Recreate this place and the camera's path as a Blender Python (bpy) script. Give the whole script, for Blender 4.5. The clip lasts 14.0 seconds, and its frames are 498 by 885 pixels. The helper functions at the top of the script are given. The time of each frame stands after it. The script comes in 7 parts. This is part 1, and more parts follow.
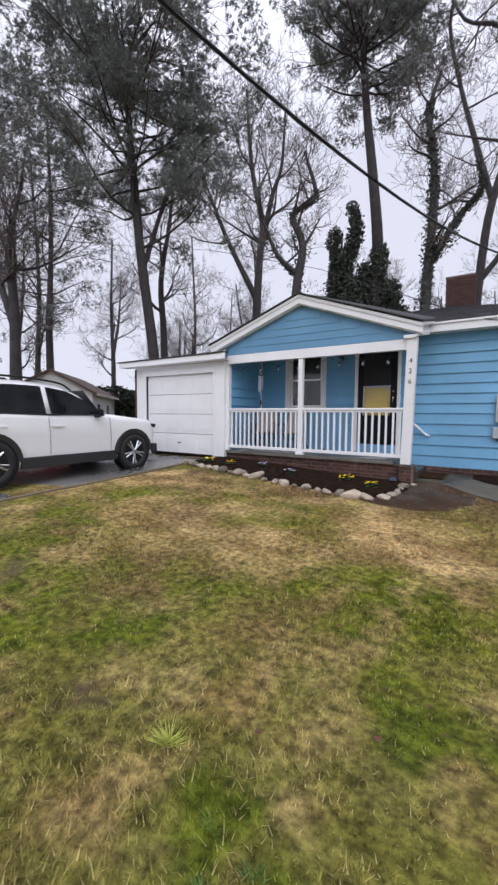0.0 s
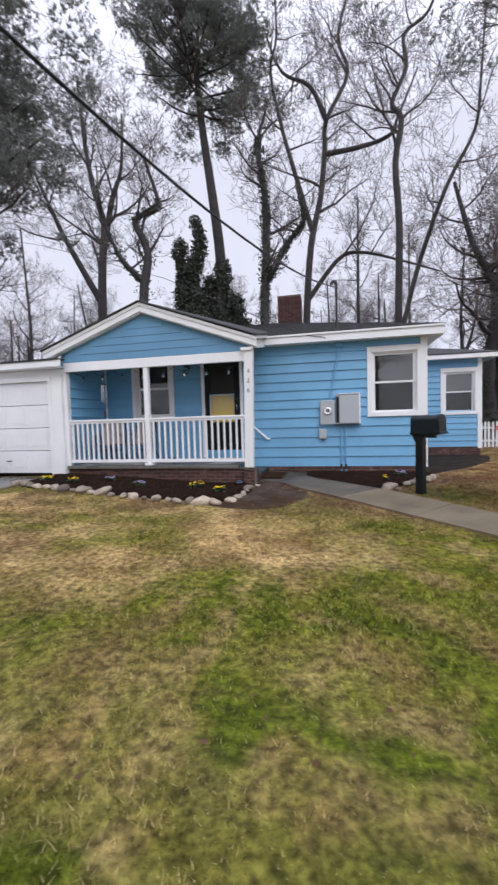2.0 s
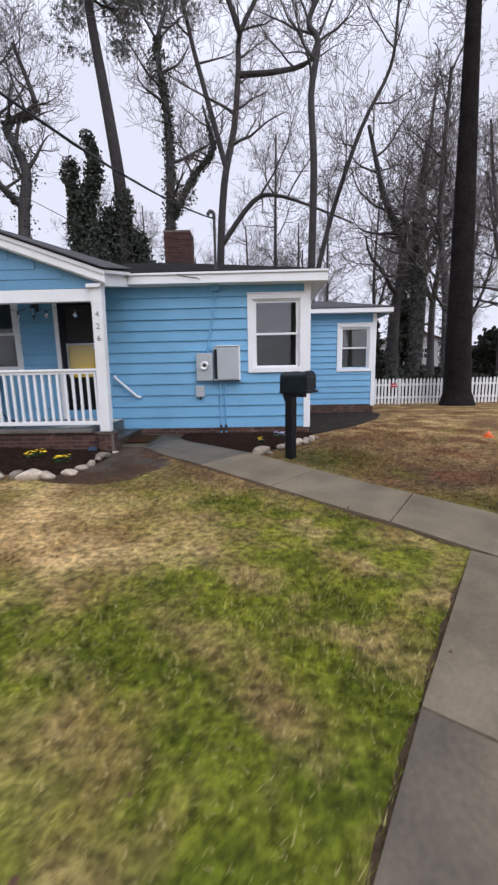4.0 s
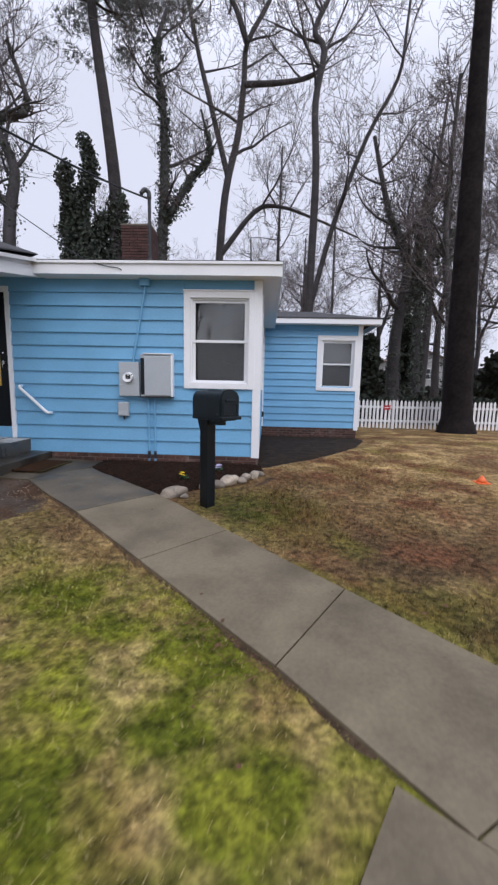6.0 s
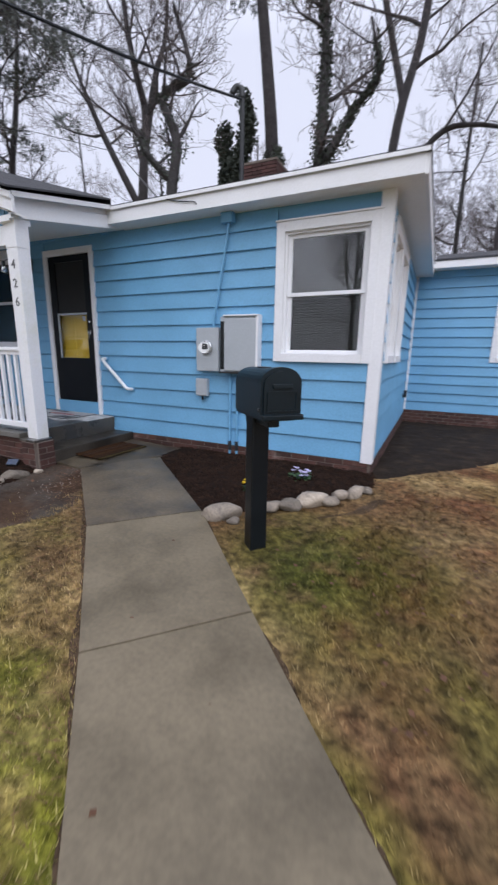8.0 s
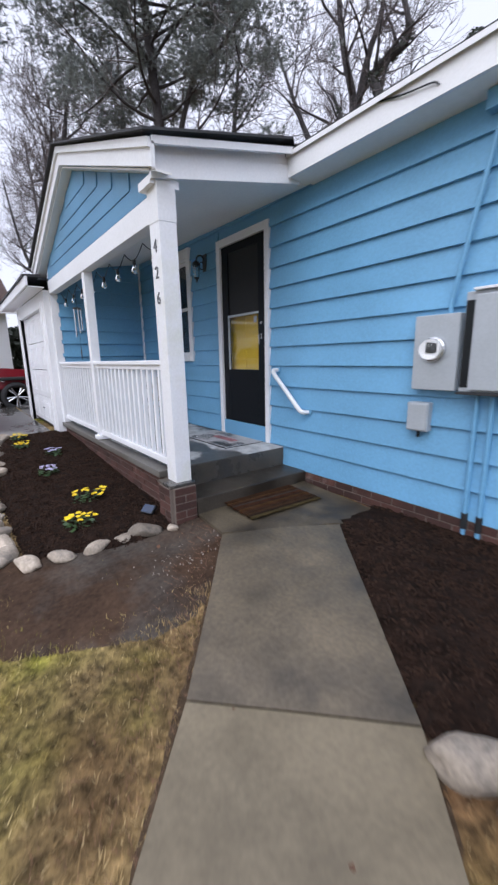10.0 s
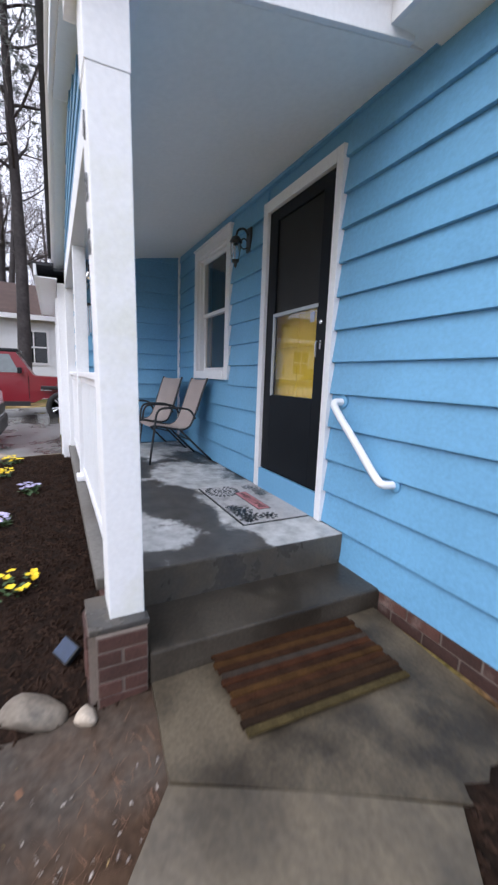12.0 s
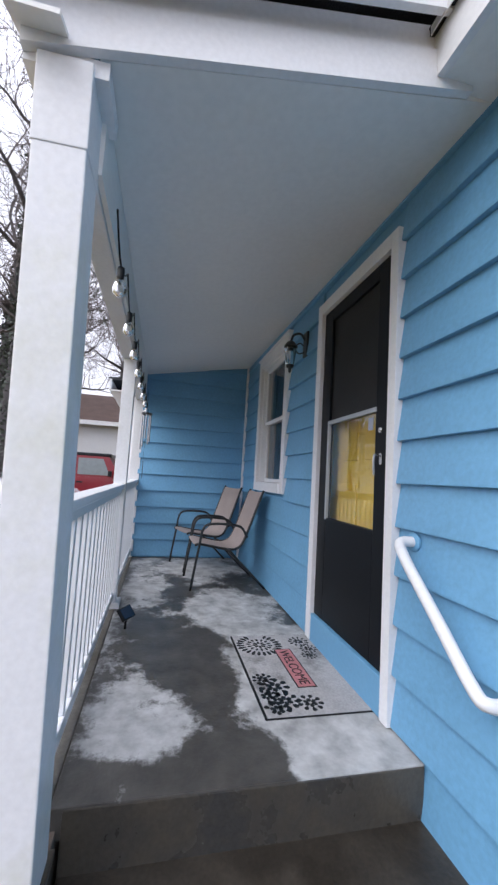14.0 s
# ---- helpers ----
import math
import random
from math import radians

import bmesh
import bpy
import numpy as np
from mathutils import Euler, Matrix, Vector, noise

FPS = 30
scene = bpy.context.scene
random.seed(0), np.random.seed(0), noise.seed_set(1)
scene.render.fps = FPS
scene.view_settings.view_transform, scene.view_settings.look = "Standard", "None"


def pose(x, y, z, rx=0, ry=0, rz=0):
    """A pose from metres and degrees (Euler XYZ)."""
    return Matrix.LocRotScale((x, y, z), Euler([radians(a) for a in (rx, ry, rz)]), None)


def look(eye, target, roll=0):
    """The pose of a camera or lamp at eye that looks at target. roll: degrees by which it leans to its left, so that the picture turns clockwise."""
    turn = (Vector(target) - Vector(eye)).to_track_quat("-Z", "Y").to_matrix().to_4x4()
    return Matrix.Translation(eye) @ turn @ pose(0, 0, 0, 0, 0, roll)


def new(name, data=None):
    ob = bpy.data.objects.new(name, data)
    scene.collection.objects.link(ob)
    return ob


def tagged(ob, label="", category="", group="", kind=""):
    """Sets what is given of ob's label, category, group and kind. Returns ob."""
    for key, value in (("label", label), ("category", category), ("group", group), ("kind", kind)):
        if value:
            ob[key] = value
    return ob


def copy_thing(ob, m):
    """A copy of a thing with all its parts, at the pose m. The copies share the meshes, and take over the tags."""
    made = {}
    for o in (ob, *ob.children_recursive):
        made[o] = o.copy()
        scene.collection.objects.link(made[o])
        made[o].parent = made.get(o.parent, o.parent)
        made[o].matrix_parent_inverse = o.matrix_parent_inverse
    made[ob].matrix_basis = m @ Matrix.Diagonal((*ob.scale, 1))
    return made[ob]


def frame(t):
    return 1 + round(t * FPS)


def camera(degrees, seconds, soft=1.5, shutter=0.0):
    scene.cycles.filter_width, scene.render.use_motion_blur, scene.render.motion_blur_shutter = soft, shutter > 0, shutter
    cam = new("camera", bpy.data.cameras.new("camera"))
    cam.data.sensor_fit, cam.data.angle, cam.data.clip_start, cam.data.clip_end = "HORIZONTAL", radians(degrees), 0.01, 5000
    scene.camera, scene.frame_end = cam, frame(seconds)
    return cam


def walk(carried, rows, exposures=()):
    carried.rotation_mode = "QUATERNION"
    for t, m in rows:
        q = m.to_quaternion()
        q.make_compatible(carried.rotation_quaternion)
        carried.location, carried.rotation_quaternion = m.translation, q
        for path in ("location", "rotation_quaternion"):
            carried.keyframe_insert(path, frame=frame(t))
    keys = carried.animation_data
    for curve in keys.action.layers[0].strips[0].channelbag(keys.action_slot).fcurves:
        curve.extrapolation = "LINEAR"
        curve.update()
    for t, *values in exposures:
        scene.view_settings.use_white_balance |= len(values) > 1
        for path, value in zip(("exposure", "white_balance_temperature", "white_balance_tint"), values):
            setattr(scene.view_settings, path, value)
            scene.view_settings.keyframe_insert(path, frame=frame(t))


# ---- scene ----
cam = camera(65.8, 14.0, 2.4, 0.5)
PATH = [
    (0, (-2.178, -8.933, 1.393), (-3.256, -7.254, 1.254), 0.5),
    (0.5, (-2.169, -8.921, 1.412), (-3.144, -7.179, 1.3), 0.9),
    (1, (-2.115, -8.911, 1.428), (-2.888, -7.069, 1.339), 0.3),
    (1.5, (-2.074, -8.888, 1.419), (-2.647, -6.973, 1.337), -0.7),
    (2, (-1.971, -8.86, 1.425), (-2.389, -6.907, 1.316), -1.7),
    (2.5, (-1.726, -8.764, 1.414), (-2.05, -6.798, 1.251), -2.4),
    (3, (-1.545, -8.505, 1.374), (-1.787, -6.54, 1.089), -2.3),
    (3.5, (-1.3, -8.177, 1.388), (-1.371, -6.21, 1.034), -1.8),
    (6, (0.132, -6.21, 1.468), (0.051, -4.231, 1.19), 1.2),
    (6.5, (0.314, -5.791, 1.451), (0.127, -3.824, 1.143), 2.1),
    (7, (0.48, -5.319, 1.427), (0.121, -3.389, 1.046), 2.3),
    (7.5, (0.595, -4.844, 1.437), (-0.009, -2.987, 1.007), 2.0),
    (8, (0.574, -4.384, 1.522), (-0.259, -2.621, 1.077), 1.0),
    (8.5, (0.415, -3.937, 1.532), (-0.659, -2.321, 1.049), 0.0),
    (9, (0.122, -3.553, 1.581), (-1.176, -2.107, 1.106), -0.7),
    (11.5, (-1.622, -2.002, 1.525), (-3.34, -1.043, 1.166), 0.9),
    (12, (-1.897, -1.682, 1.559), (-3.656, -0.79, 1.23), 2.1),
    (12.5, (-2.16, -1.434, 1.591), (-3.974, -0.635, 1.326), 2.4),
    (13, (-2.311, -1.218, 1.614), (-4.198, -0.566, 1.509), 2.6),
    (13.5, (-2.337, -1.143, 1.656), (-4.267, -0.626, 1.76), 3.4),
    (14, (-2.332, -1.138, 1.669), (-4.275, -0.7, 1.85), 3.4),
]
walk(cam, [(t, look(eye, target, roll)) for t, eye, target, roll in PATH], [(0, 0.03, 6250, 10), (3.5, 0.10, 6200, 10), (6, 0.0, 6120, 10), (8, 0.06, 6050, 10), (9, 0.26, 6000, 10), (11.5, 0.44, 6000, 10), (12, 0.70, 6080, 10), (12.5, 0.84, 6150, 10), (13.2, 1.0, 6300, 10), (13.6, 0.84, 6300, 10), (14, 0.6, 6250, 10)])

# ---------------------------------------------------------------- light
world = bpy.data.worlds.new("World")
scene.world = world
world.use_nodes = True
wn, wl = world.node_tree.nodes, world.node_tree.links
bg = wn["Background"]
sky = wn.new("ShaderNodeTexSky")
sky.sky_type = "NISHITA"
sky.sun_disc = False
sky.sun_elevation, sky.sun_rotation = radians(38), radians(200)
sky.air_density, sky.dust_density = 1.0, 4.0
grey = wn.new("ShaderNodeMixRGB")  # a closed cloud cover over the clear sky
grey.inputs[0].default_value = 0.93
grey.inputs[2].default_value = (7.8, 7.75, 8.75, 1)
wl.new(sky.outputs[0], grey.inputs[1])
tc, sp, zen, vm = wn.new("ShaderNodeTexCoord"), wn.new("ShaderNodeSeparateXYZ"), wn.new("ShaderNodeMapRange"), wn.new("ShaderNodeVectorMath")
zen.inputs[1].default_value, zen.inputs[2].default_value = 0.55, 1.0  # an overcast sky is brightest overhead
zen.inputs[3].default_value, zen.inputs[4].default_value = 1.0, 2.4
vm.operation = "SCALE"
wl.new(tc.outputs["Generated"], sp.inputs[0]), wl.new(sp.outputs[2], zen.inputs[0])
wl.new(grey.outputs[0], vm.inputs[0]), wl.new(zen.outputs[0], vm.inputs["Scale"])
wl.new(vm.outputs[0], bg.inputs[0])
bg.inputs[1].default_value = 0.105
sun = new("sun", bpy.data.lights.new("sun", "SUN"))
sun.data.energy, sun.data.angle, sun.data.color = 1.4, radians(50), (1, 0.98, 0.96)
sun.matrix_world = look((6, -14, 14), (-3, 0, 0))

# ---------------------------------------------------------------- materials


def M(name, col, rough=0.6, var=0.12, scale=3.0, fine=60.0, bump=0.1, metal=0.0, col2=None, mask=(0.45, 0.6), mscale=2.0, rnd=0.0, mrough=None, coat=0.0, spec=0.5):
    """A surface with broad and fine mottling, fine relief, and, with col2, stains of a second colour."""
    m = bpy.data.materials.new(name)
    m.use_nodes = True
    n, l = m.node_tree.nodes, m.node_tree.links
    b = n["Principled BSDF"]
    b.inputs["Roughness"].default_value, b.inputs["Metallic"].default_value = rough, metal
    b.inputs["Coat Weight"].default_value, b.inputs["Specular IOR Level"].default_value = coat, spec
    geo = n.new("ShaderNodeNewGeometry")
    big, small = n.new("ShaderNodeTexNoise"), n.new("ShaderNodeTexNoise")
    for t, sc, de in ((big, scale, 4), (small, fine, 3)):
        t.inputs["Scale"].default_value, t.inputs["Detail"].default_value = sc, de
        l.new(geo.outputs["Position"], t.inputs["Vector"])
    add = n.new("ShaderNodeMath")
    add.operation = "ADD"
    l.new(big.outputs[0], add.inputs[0]), l.new(small.outputs[0], add.inputs[1])
    rng = n.new("ShaderNodeMapRange")
    rng.inputs[1].default_value, rng.inputs[2].default_value = 0.7, 1.3
    rng.inputs[3].default_value, rng.inputs[4].default_value = 1 - var, 1 + var
    l.new(add.outputs[0], rng.inputs[0])
    last = rng.outputs[0]
    if rnd:
        info = n.new("ShaderNodeObjectInfo")
        r2 = n.new("ShaderNodeMapRange")
        r2.inputs[3].default_value, r2.inputs[4].default_value = 1 - rnd, 1 + rnd
        l.new(info.outputs["Random"], r2.inputs[0])
        mul = n.new("ShaderNodeMath")
        mul.operation = "MULTIPLY"
        l.new(last, mul.inputs[0]), l.new(r2.outputs[0], mul.inputs[1])
        last = mul.outputs[0]
    base = n.new("ShaderNodeRGB")
    base.outputs[0].default_value = (*col, 1)
    colour = base.outputs[0]
    if col2:
        t = n.new("ShaderNodeTexNoise")
        t.inputs["Scale"].default_value, t.inputs["Detail"].default_value, t.inputs["Roughness"].default_value = mscale, 6, 0.62
        l.new(geo.outputs["Position"], t.inputs["Vector"])
        cr = n.new("ShaderNodeMapRange")
        cr.inputs[1].default_value, cr.inputs[2].default_value = mask
        l.new(t.outputs[0], cr.inputs[0])
        mx = n.new("ShaderNodeMixRGB")
        mx.inputs[2].default_value = (*col2, 1)
        l.new(cr.outputs[0], mx.inputs[0]), l.new(colour, mx.inputs[1])
        colour = mx.outputs[0]
        if mrough is not None:
            mr = n.new("ShaderNodeMapRange")
            mr.inputs[3].default_value, mr.inputs[4].default_value = rough, mrough
            l.new(cr.outputs[0], mr.inputs[0])
            l.new(mr.outputs[0], b.inputs["Roughness"])
    tint = n.new("ShaderNodeVectorMath")
    tint.operation = "SCALE"
    l.new(colour, tint.inputs[0]), l.new(last, tint.inputs["Scale"])
    l.new(tint.outputs[0], b.inputs["Base Color"])
    if bump:
        bu = n.new("ShaderNodeBump")
        bu.inputs["Strength"].default_value, bu.inputs["Distance"].default_value = bump, 0.01
        l.new(small.outputs[0], bu.inputs["Height"])
        l.new(bu.outputs[0], b.inputs["Normal"])
    return m


def glass(name, tint=(1, 1, 1), rough=0.0, ior=1.45):
    m = bpy.data.materials.new(name)
    m.use_nodes = True
    b = m.node_tree.nodes["Principled BSDF"]
    b.inputs["Base Color"].default_value = (*tint, 1)
    b.inputs["Roughness"].default_value, b.inputs["Transmission Weight"].default_value, b.inputs["IOR"].default_value = rough, 1.0, ior
    return m


BLUE = M("blue_paint", (0.155, 0.365, 0.575), 0.5, 0.10, 1.6, 45, 0.10, rnd=0.035)
# the wall blue at about three quarters strength, for the gable boards
BLUE_GABLE = M("darker_gable_blue", (0.118, 0.275, 0.44), 0.5, 0.08, 1.6, 45, 0.08, rnd=0.03)
BLUE_PLAIN = M("blue_trim_paint", (0.155, 0.365, 0.575), 0.45, 0.05, 1.5, 40, 0.05)
WHITE = M("white_paint", (0.80, 0.80, 0.82), 0.45, 0.05, 2.0, 50, 0.05)
WHITE_WORN = M("white_paint_weathered", (0.79, 0.79, 0.81), 0.5, 0.05, 2.0, 50, 0.06, col2=(0.66, 0.66, 0.55), mask=(0.58, 0.8), mscale=1.3)
CEILING = M("porch_ceiling_paint", (0.85, 0.84, 0.82), 0.5, 0.04, 1.0, 30, 0.03)
VINYL = M("white_vinyl", (0.82, 0.82, 0.84), 0.35, 0.03, 3, 60, 0.02)
CONCRETE = M("damp_concrete", (0.168, 0.136, 0.087), 0.72, 0.16, 1.6, 40, 0.12, col2=(0.100, 0.079, 0.047), mask=(0.40, 0.66), mscale=2.3, mrough=0.55)
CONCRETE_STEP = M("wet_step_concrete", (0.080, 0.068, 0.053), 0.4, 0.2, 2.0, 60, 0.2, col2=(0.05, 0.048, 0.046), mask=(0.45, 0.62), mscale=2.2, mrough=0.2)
CONCRETE_WET = M("wet_dark_concrete", (0.105, 0.083, 0.054), 0.6, 0.3, 3.0, 60, 0.2, col2=(0.036, 0.028, 0.019), mask=(0.40, 0.60), mscale=2.2, mrough=0.46, spec=0.35)
# wet concrete, its colour darkened further to stand for lens vignetting
CONCRETE_TREAD = M("darkened_wet_tread_concrete", (0.050, 0.041, 0.031), 0.5, 0.35, 2.4, 60, 0.2, col2=(0.026, 0.021, 0.016), mask=(0.42, 0.6), mscale=2.6, mrough=0.3)
CONCRETE_LIP = M("grey_lip_concrete", (0.16, 0.15, 0.135), 0.6, 0.25, 3, 50, 0.15, col2=(0.085, 0.075, 0.062), mask=(0.42, 0.62), mscale=3.0, mrough=0.45)
CONCRETE_DAMP = M("mottled_damp_concrete", (0.128, 0.100, 0.064), 0.55, 0.28, 3.2, 40, 0.12, col2=(0.060, 0.049, 0.035), mask=(0.36, 0.66), mscale=2.2, mrough=0.42)
DRIVE = M("driveway_concrete", (0.17, 0.165, 0.16), 0.4, 0.16, 0.8, 40, 0.15, col2=(0.06, 0.055, 0.05), mask=(0.45, 0.6), mscale=0.7, mrough=0.18)
BRICK = M("red_brick", (0.066, 0.028, 0.021), 0.75, 0.3, 9, 90, 0.35, rnd=0.4, col2=(0.20, 0.15, 0.13), mask=(0.60, 0.80), mscale=5)
MORTAR = M("mortar", (0.15, 0.12, 0.10), 0.9, 0.15, 8, 80, 0.3)
BRICK_WALL = M("brick_core", (0.085, 0.042, 0.035), 0.85, 0.25, 6, 60, 0.3)
SHINGLE = M("roof_shingle", (0.045, 0.045, 0.05), 0.85, 0.3, 4, 120, 0.5, rnd=0.2)
BLACK = M("black_plastic", (0.007, 0.009, 0.011), 0.34, 0.2, 5, 80, 0.06, spec=0.3)
BLACK_DOOR = M("black_door_paint", (0.006, 0.0075, 0.010), 0.4, 0.1, 5, 60, 0.03, spec=0.15)
YELLOW_DOOR = M("yellow_door_paint", (0.72, 0.47, 0.03), 0.5, 0.05, 3, 50, 0.03)
SCREEN = M("black_insect_screen", (0.014, 0.013, 0.012), 0.5, 0.2, 5, 300, 0.1, spec=0.3)
GREY_METAL = M("grey_enamel_metal", (0.42, 0.45, 0.48), 0.4, 0.06, 4, 60, 0.03, metal=0.2)
GALV = M("galvanised_pipe", (0.38, 0.42, 0.46), 0.45, 0.1, 6, 60, 0.05, metal=0.5)
DARK_METAL = M("dark_powder_coat", (0.035, 0.037, 0.04), 0.4, 0.1, 5, 60, 0.03, metal=0.3)
SLING = M("taupe_sling_fabric", (0.36, 0.30, 0.28), 0.8, 0.08, 6, 220, 0.3)
MULCH = M("dark_mulch", (0.020, 0.0115, 0.008), 1.0, 0.5, 8, 45, 1.0, spec=0.08, col2=(0.012, 0.008, 0.006), mask=(0.4, 0.6), mscale=14)
CHIP = M("mulch_chip", (0.026, 0.0145, 0.0095), 0.95, 0.5, 10, 60, 0.4, spec=0.12)
ROCK = M("field_stone", (0.30, 0.25, 0.195), 0.7, 0.3, 7, 50, 0.35, rnd=0.55, col2=(0.13, 0.115, 0.10), mask=(0.52, 0.72), mscale=6)
BARK = M("dark_wet_bark", (0.063, 0.057, 0.060), 0.9, 0.35, 2, 18, 0.9)
BARK_PINE = M("pine_bark", (0.044, 0.038, 0.039), 0.9, 0.4, 2, 9, 1.0)
BARK_WET = M("wet_black_bark", (0.016, 0.013, 0.013), 0.95, 0.45, 2, 9, 1.0, spec=0.12)
# needles and ivy paled towards grey: haze and sky glare are in these colours
NEEDLE = M("hazed_pine_needles", (0.195, 0.215, 0.205), 0.7, 0.45, 0.4, 6, 0)
IVY = M("hazed_ivy_leaves", (0.060, 0.072, 0.057), 0.8, 0.5, 0.6, 8, 0)
TWIG = M("bare_twigs", (0.14, 0.118, 0.118), 0.9, 0.25, 1, 10, 0)
CARPAINT = M("white_car_paint", (0.80, 0.80, 0.81), 0.22, 0.015, 1, 30, 0, coat=0.6)
CARGLASS = M("dark_car_glass", (0.012, 0.014, 0.016), 0.06, 0.05, 1, 10, 0)
TYRE = M("tyre_rubber", (0.018, 0.018, 0.019), 0.8, 0.2, 8, 70, 0.2)
CHROME = M("alloy_metal", (0.55, 0.56, 0.58), 0.25, 0.05, 5, 50, 0.02, metal=0.9)
CLAD = M("black_cladding", (0.02, 0.02, 0.021), 0.6, 0.15, 6, 80, 0.15)
REDPAINT = M("red_car_paint", (0.21, 0.010, 0.019), 0.28, 0.05, 1, 30, 0, coat=0.5)
LAMPGLASS = glass("clear_bulb_glass")
PANE = glass("window_glass", (0.93, 0.96, 0.95))
PANE_UPPER = glass("reflective_window_glass", (0.93, 0.96, 0.95), 0.0, 1.78)
# near-black: the shade inside the rooms is put into this colour
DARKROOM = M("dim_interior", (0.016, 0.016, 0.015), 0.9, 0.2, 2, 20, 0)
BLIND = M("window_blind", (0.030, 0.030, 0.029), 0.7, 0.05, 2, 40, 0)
FENCEWHITE = M("fence_white_paint", (0.76, 0.76, 0.77), 0.55, 0.06, 2, 40, 0.06, rnd=0.05)
YELLOWP = M("yellow_petals", (0.85, 0.62, 0.01), 0.6, 0.12, 20, 90, 0)
VIOLETP = M("violet_white_petals", (0.50, 0.46, 0.66), 0.6, 0.35, 30, 90, 0)
LEAF = M("bedding_leaves", (0.035, 0.075, 0.02), 0.5, 0.35, 20, 90, 0)
BLUEPANEL = M("solar_panel", (0.02, 0.035, 0.07), 0.2, 0.1, 9, 60, 0)
HOUSEWHITE = M("white_lap_siding_far", (0.70, 0.71, 0.73), 0.6, 0.05, 1, 20, 0.05)
ROOFBROWN = M("brown_shingle_far", (0.11, 0.07, 0.058), 0.9, 0.2, 2, 30, 0.2)
HOUSEGREY = M("grey_siding_far", (0.36, 0.37, 0.38), 0.7, 0.08, 1, 20, 0.05)
ORANGE = M("orange_plastic", (0.75, 0.14, 0.03), 0.5, 0.05, 9, 60, 0)
REDSIGN = M("red_sign_paint", (0.45, 0.03, 0.04), 0.5, 0.08, 9, 60, 0)
SHRUB = M("evergreen_shrub", (0.016, 0.022, 0.013), 0.8, 0.4, 0.8, 8, 0)
LITTER = M("wood_litter_floor", (0.06, 0.045, 0.03), 0.95, 0.4, 1, 12, 0.5)


def wet_porch_floor():
    """Pale dry concrete with dark wet stains; the large dry and wet patches lie where they have dried and pooled."""
    m = bpy.data.materials.new("porch_concrete")
    m.use_nodes = True
    n, l = m.node_tree.nodes, m.node_tree.links
    b = n["Principled BSDF"]
    geo = n.new("ShaderNodeNewGeometry")

    def noise_at(scale, detail, rough=0.6):
        t = n.new("ShaderNodeTexNoise")
        t.inputs["Scale"].default_value, t.inputs["Detail"].default_value, t.inputs["Roughness"].default_value = scale, detail, rough
        l.new(geo.outputs["Position"], t.inputs["Vector"])
        return t.outputs[0]

    def maths(op, a, c):
        x = n.new("ShaderNodeMath")
        x.operation = op
        for s, v in ((x.inputs[0], a), (x.inputs[1], c)):
            if isinstance(v, float):
                s.default_value = v
            else:
                l.new(v, s)
        return x.outputs[0]

    damp = noise_at(2.6, 10, 0.72)
    for x, y, rx, ry, push in ((-4.20, -1.12, 0.40, 0.31, -0.15), (-3.84, -0.20, 0.22, 0.42, -0.24), (-4.45, -0.30, 0.85, 0.42, -0.20), (-5.60, -0.50, 0.60, 0.36, -0.16), (-6.3, -1.2, 0.7, 0.3, -0.12), (-7.0, -0.6, 0.5, 0.5, -0.12),
                               (-3.86, -0.80, 0.22, 0.42, 0.22), (-4.72, -0.84, 0.55, 0.28, 0.21), (-5.15, -1.18, 0.45, 0.26, 0.16), (-3.82, -1.38, 0.2, 0.3, 0.2), (-6.0, -0.9, 0.5, 0.2, 0.12)):
        off, size, far = n.new("ShaderNodeVectorMath"), n.new("ShaderNodeVectorMath"), n.new("ShaderNodeVectorMath")
        off.operation, size.operation, far.operation = "SUBTRACT", "MULTIPLY", "LENGTH"
        off.inputs[1].default_value, size.inputs[1].default_value = (x, y, 0), (1 / rx, 1 / ry, 0)
        l.new(geo.outputs["Position"], off.inputs[0]), l.new(off.outputs[0], size.inputs[0]), l.new(size.outputs[0], far.inputs[0])
        fall = n.new("ShaderNodeMapRange")
        fall.inputs[1].default_value, fall.inputs[2].default_value, fall.inputs[3].default_value, fall.inputs[4].default_value = 0.45, 1.1, push, 0.0
        l.new(far.outputs["Value"], fall.inputs[0])
        damp = maths("ADD", damp, fall.outputs[0])
    wet = n.new("ShaderNodeMapRange")
    wet.inputs[1].default_value, wet.inputs[2].default_value = 0.455, 0.545
    l.new(damp, wet.inputs[0])
    tone = n.new("ShaderNodeMapRange")
    tone.inputs[1].default_value, tone.inputs[2].default_value, tone.inputs[3].default_value, tone.inputs[4].default_value = 0.3, 0.7, 0.60, 1.34
    l.new(noise_at(7.0, 8), tone.inputs[0])
    mx, sc = n.new("ShaderNodeMixRGB"), n.new("ShaderNodeVectorMath")
    mx.inputs[1].default_value, mx.inputs[2].default_value = (0.455, 0.455, 0.45, 1), (0.078, 0.072, 0.065, 1)
    sc.operation = "SCALE"
    l.new(wet.outputs[0], mx.inputs[0]), l.new(mx.outputs[0], sc.inputs[0]), l.new(tone.outputs[0], sc.inputs["Scale"])
    l.new(sc.outputs[0], b.inputs["Base Color"])
    ro = n.new("ShaderNodeMapRange")
    ro.inputs[3].default_value, ro.inputs[4].default_value = 0.72, 0.36
    l.new(wet.outputs[0], ro.inputs[0]), l.new(ro.outputs[0], b.inputs["Roughness"])
    bu = n.new("ShaderNodeBump")
    bu.inputs["Strength"].default_value, bu.inputs["Distance"].default_value = 0.15, 0.01
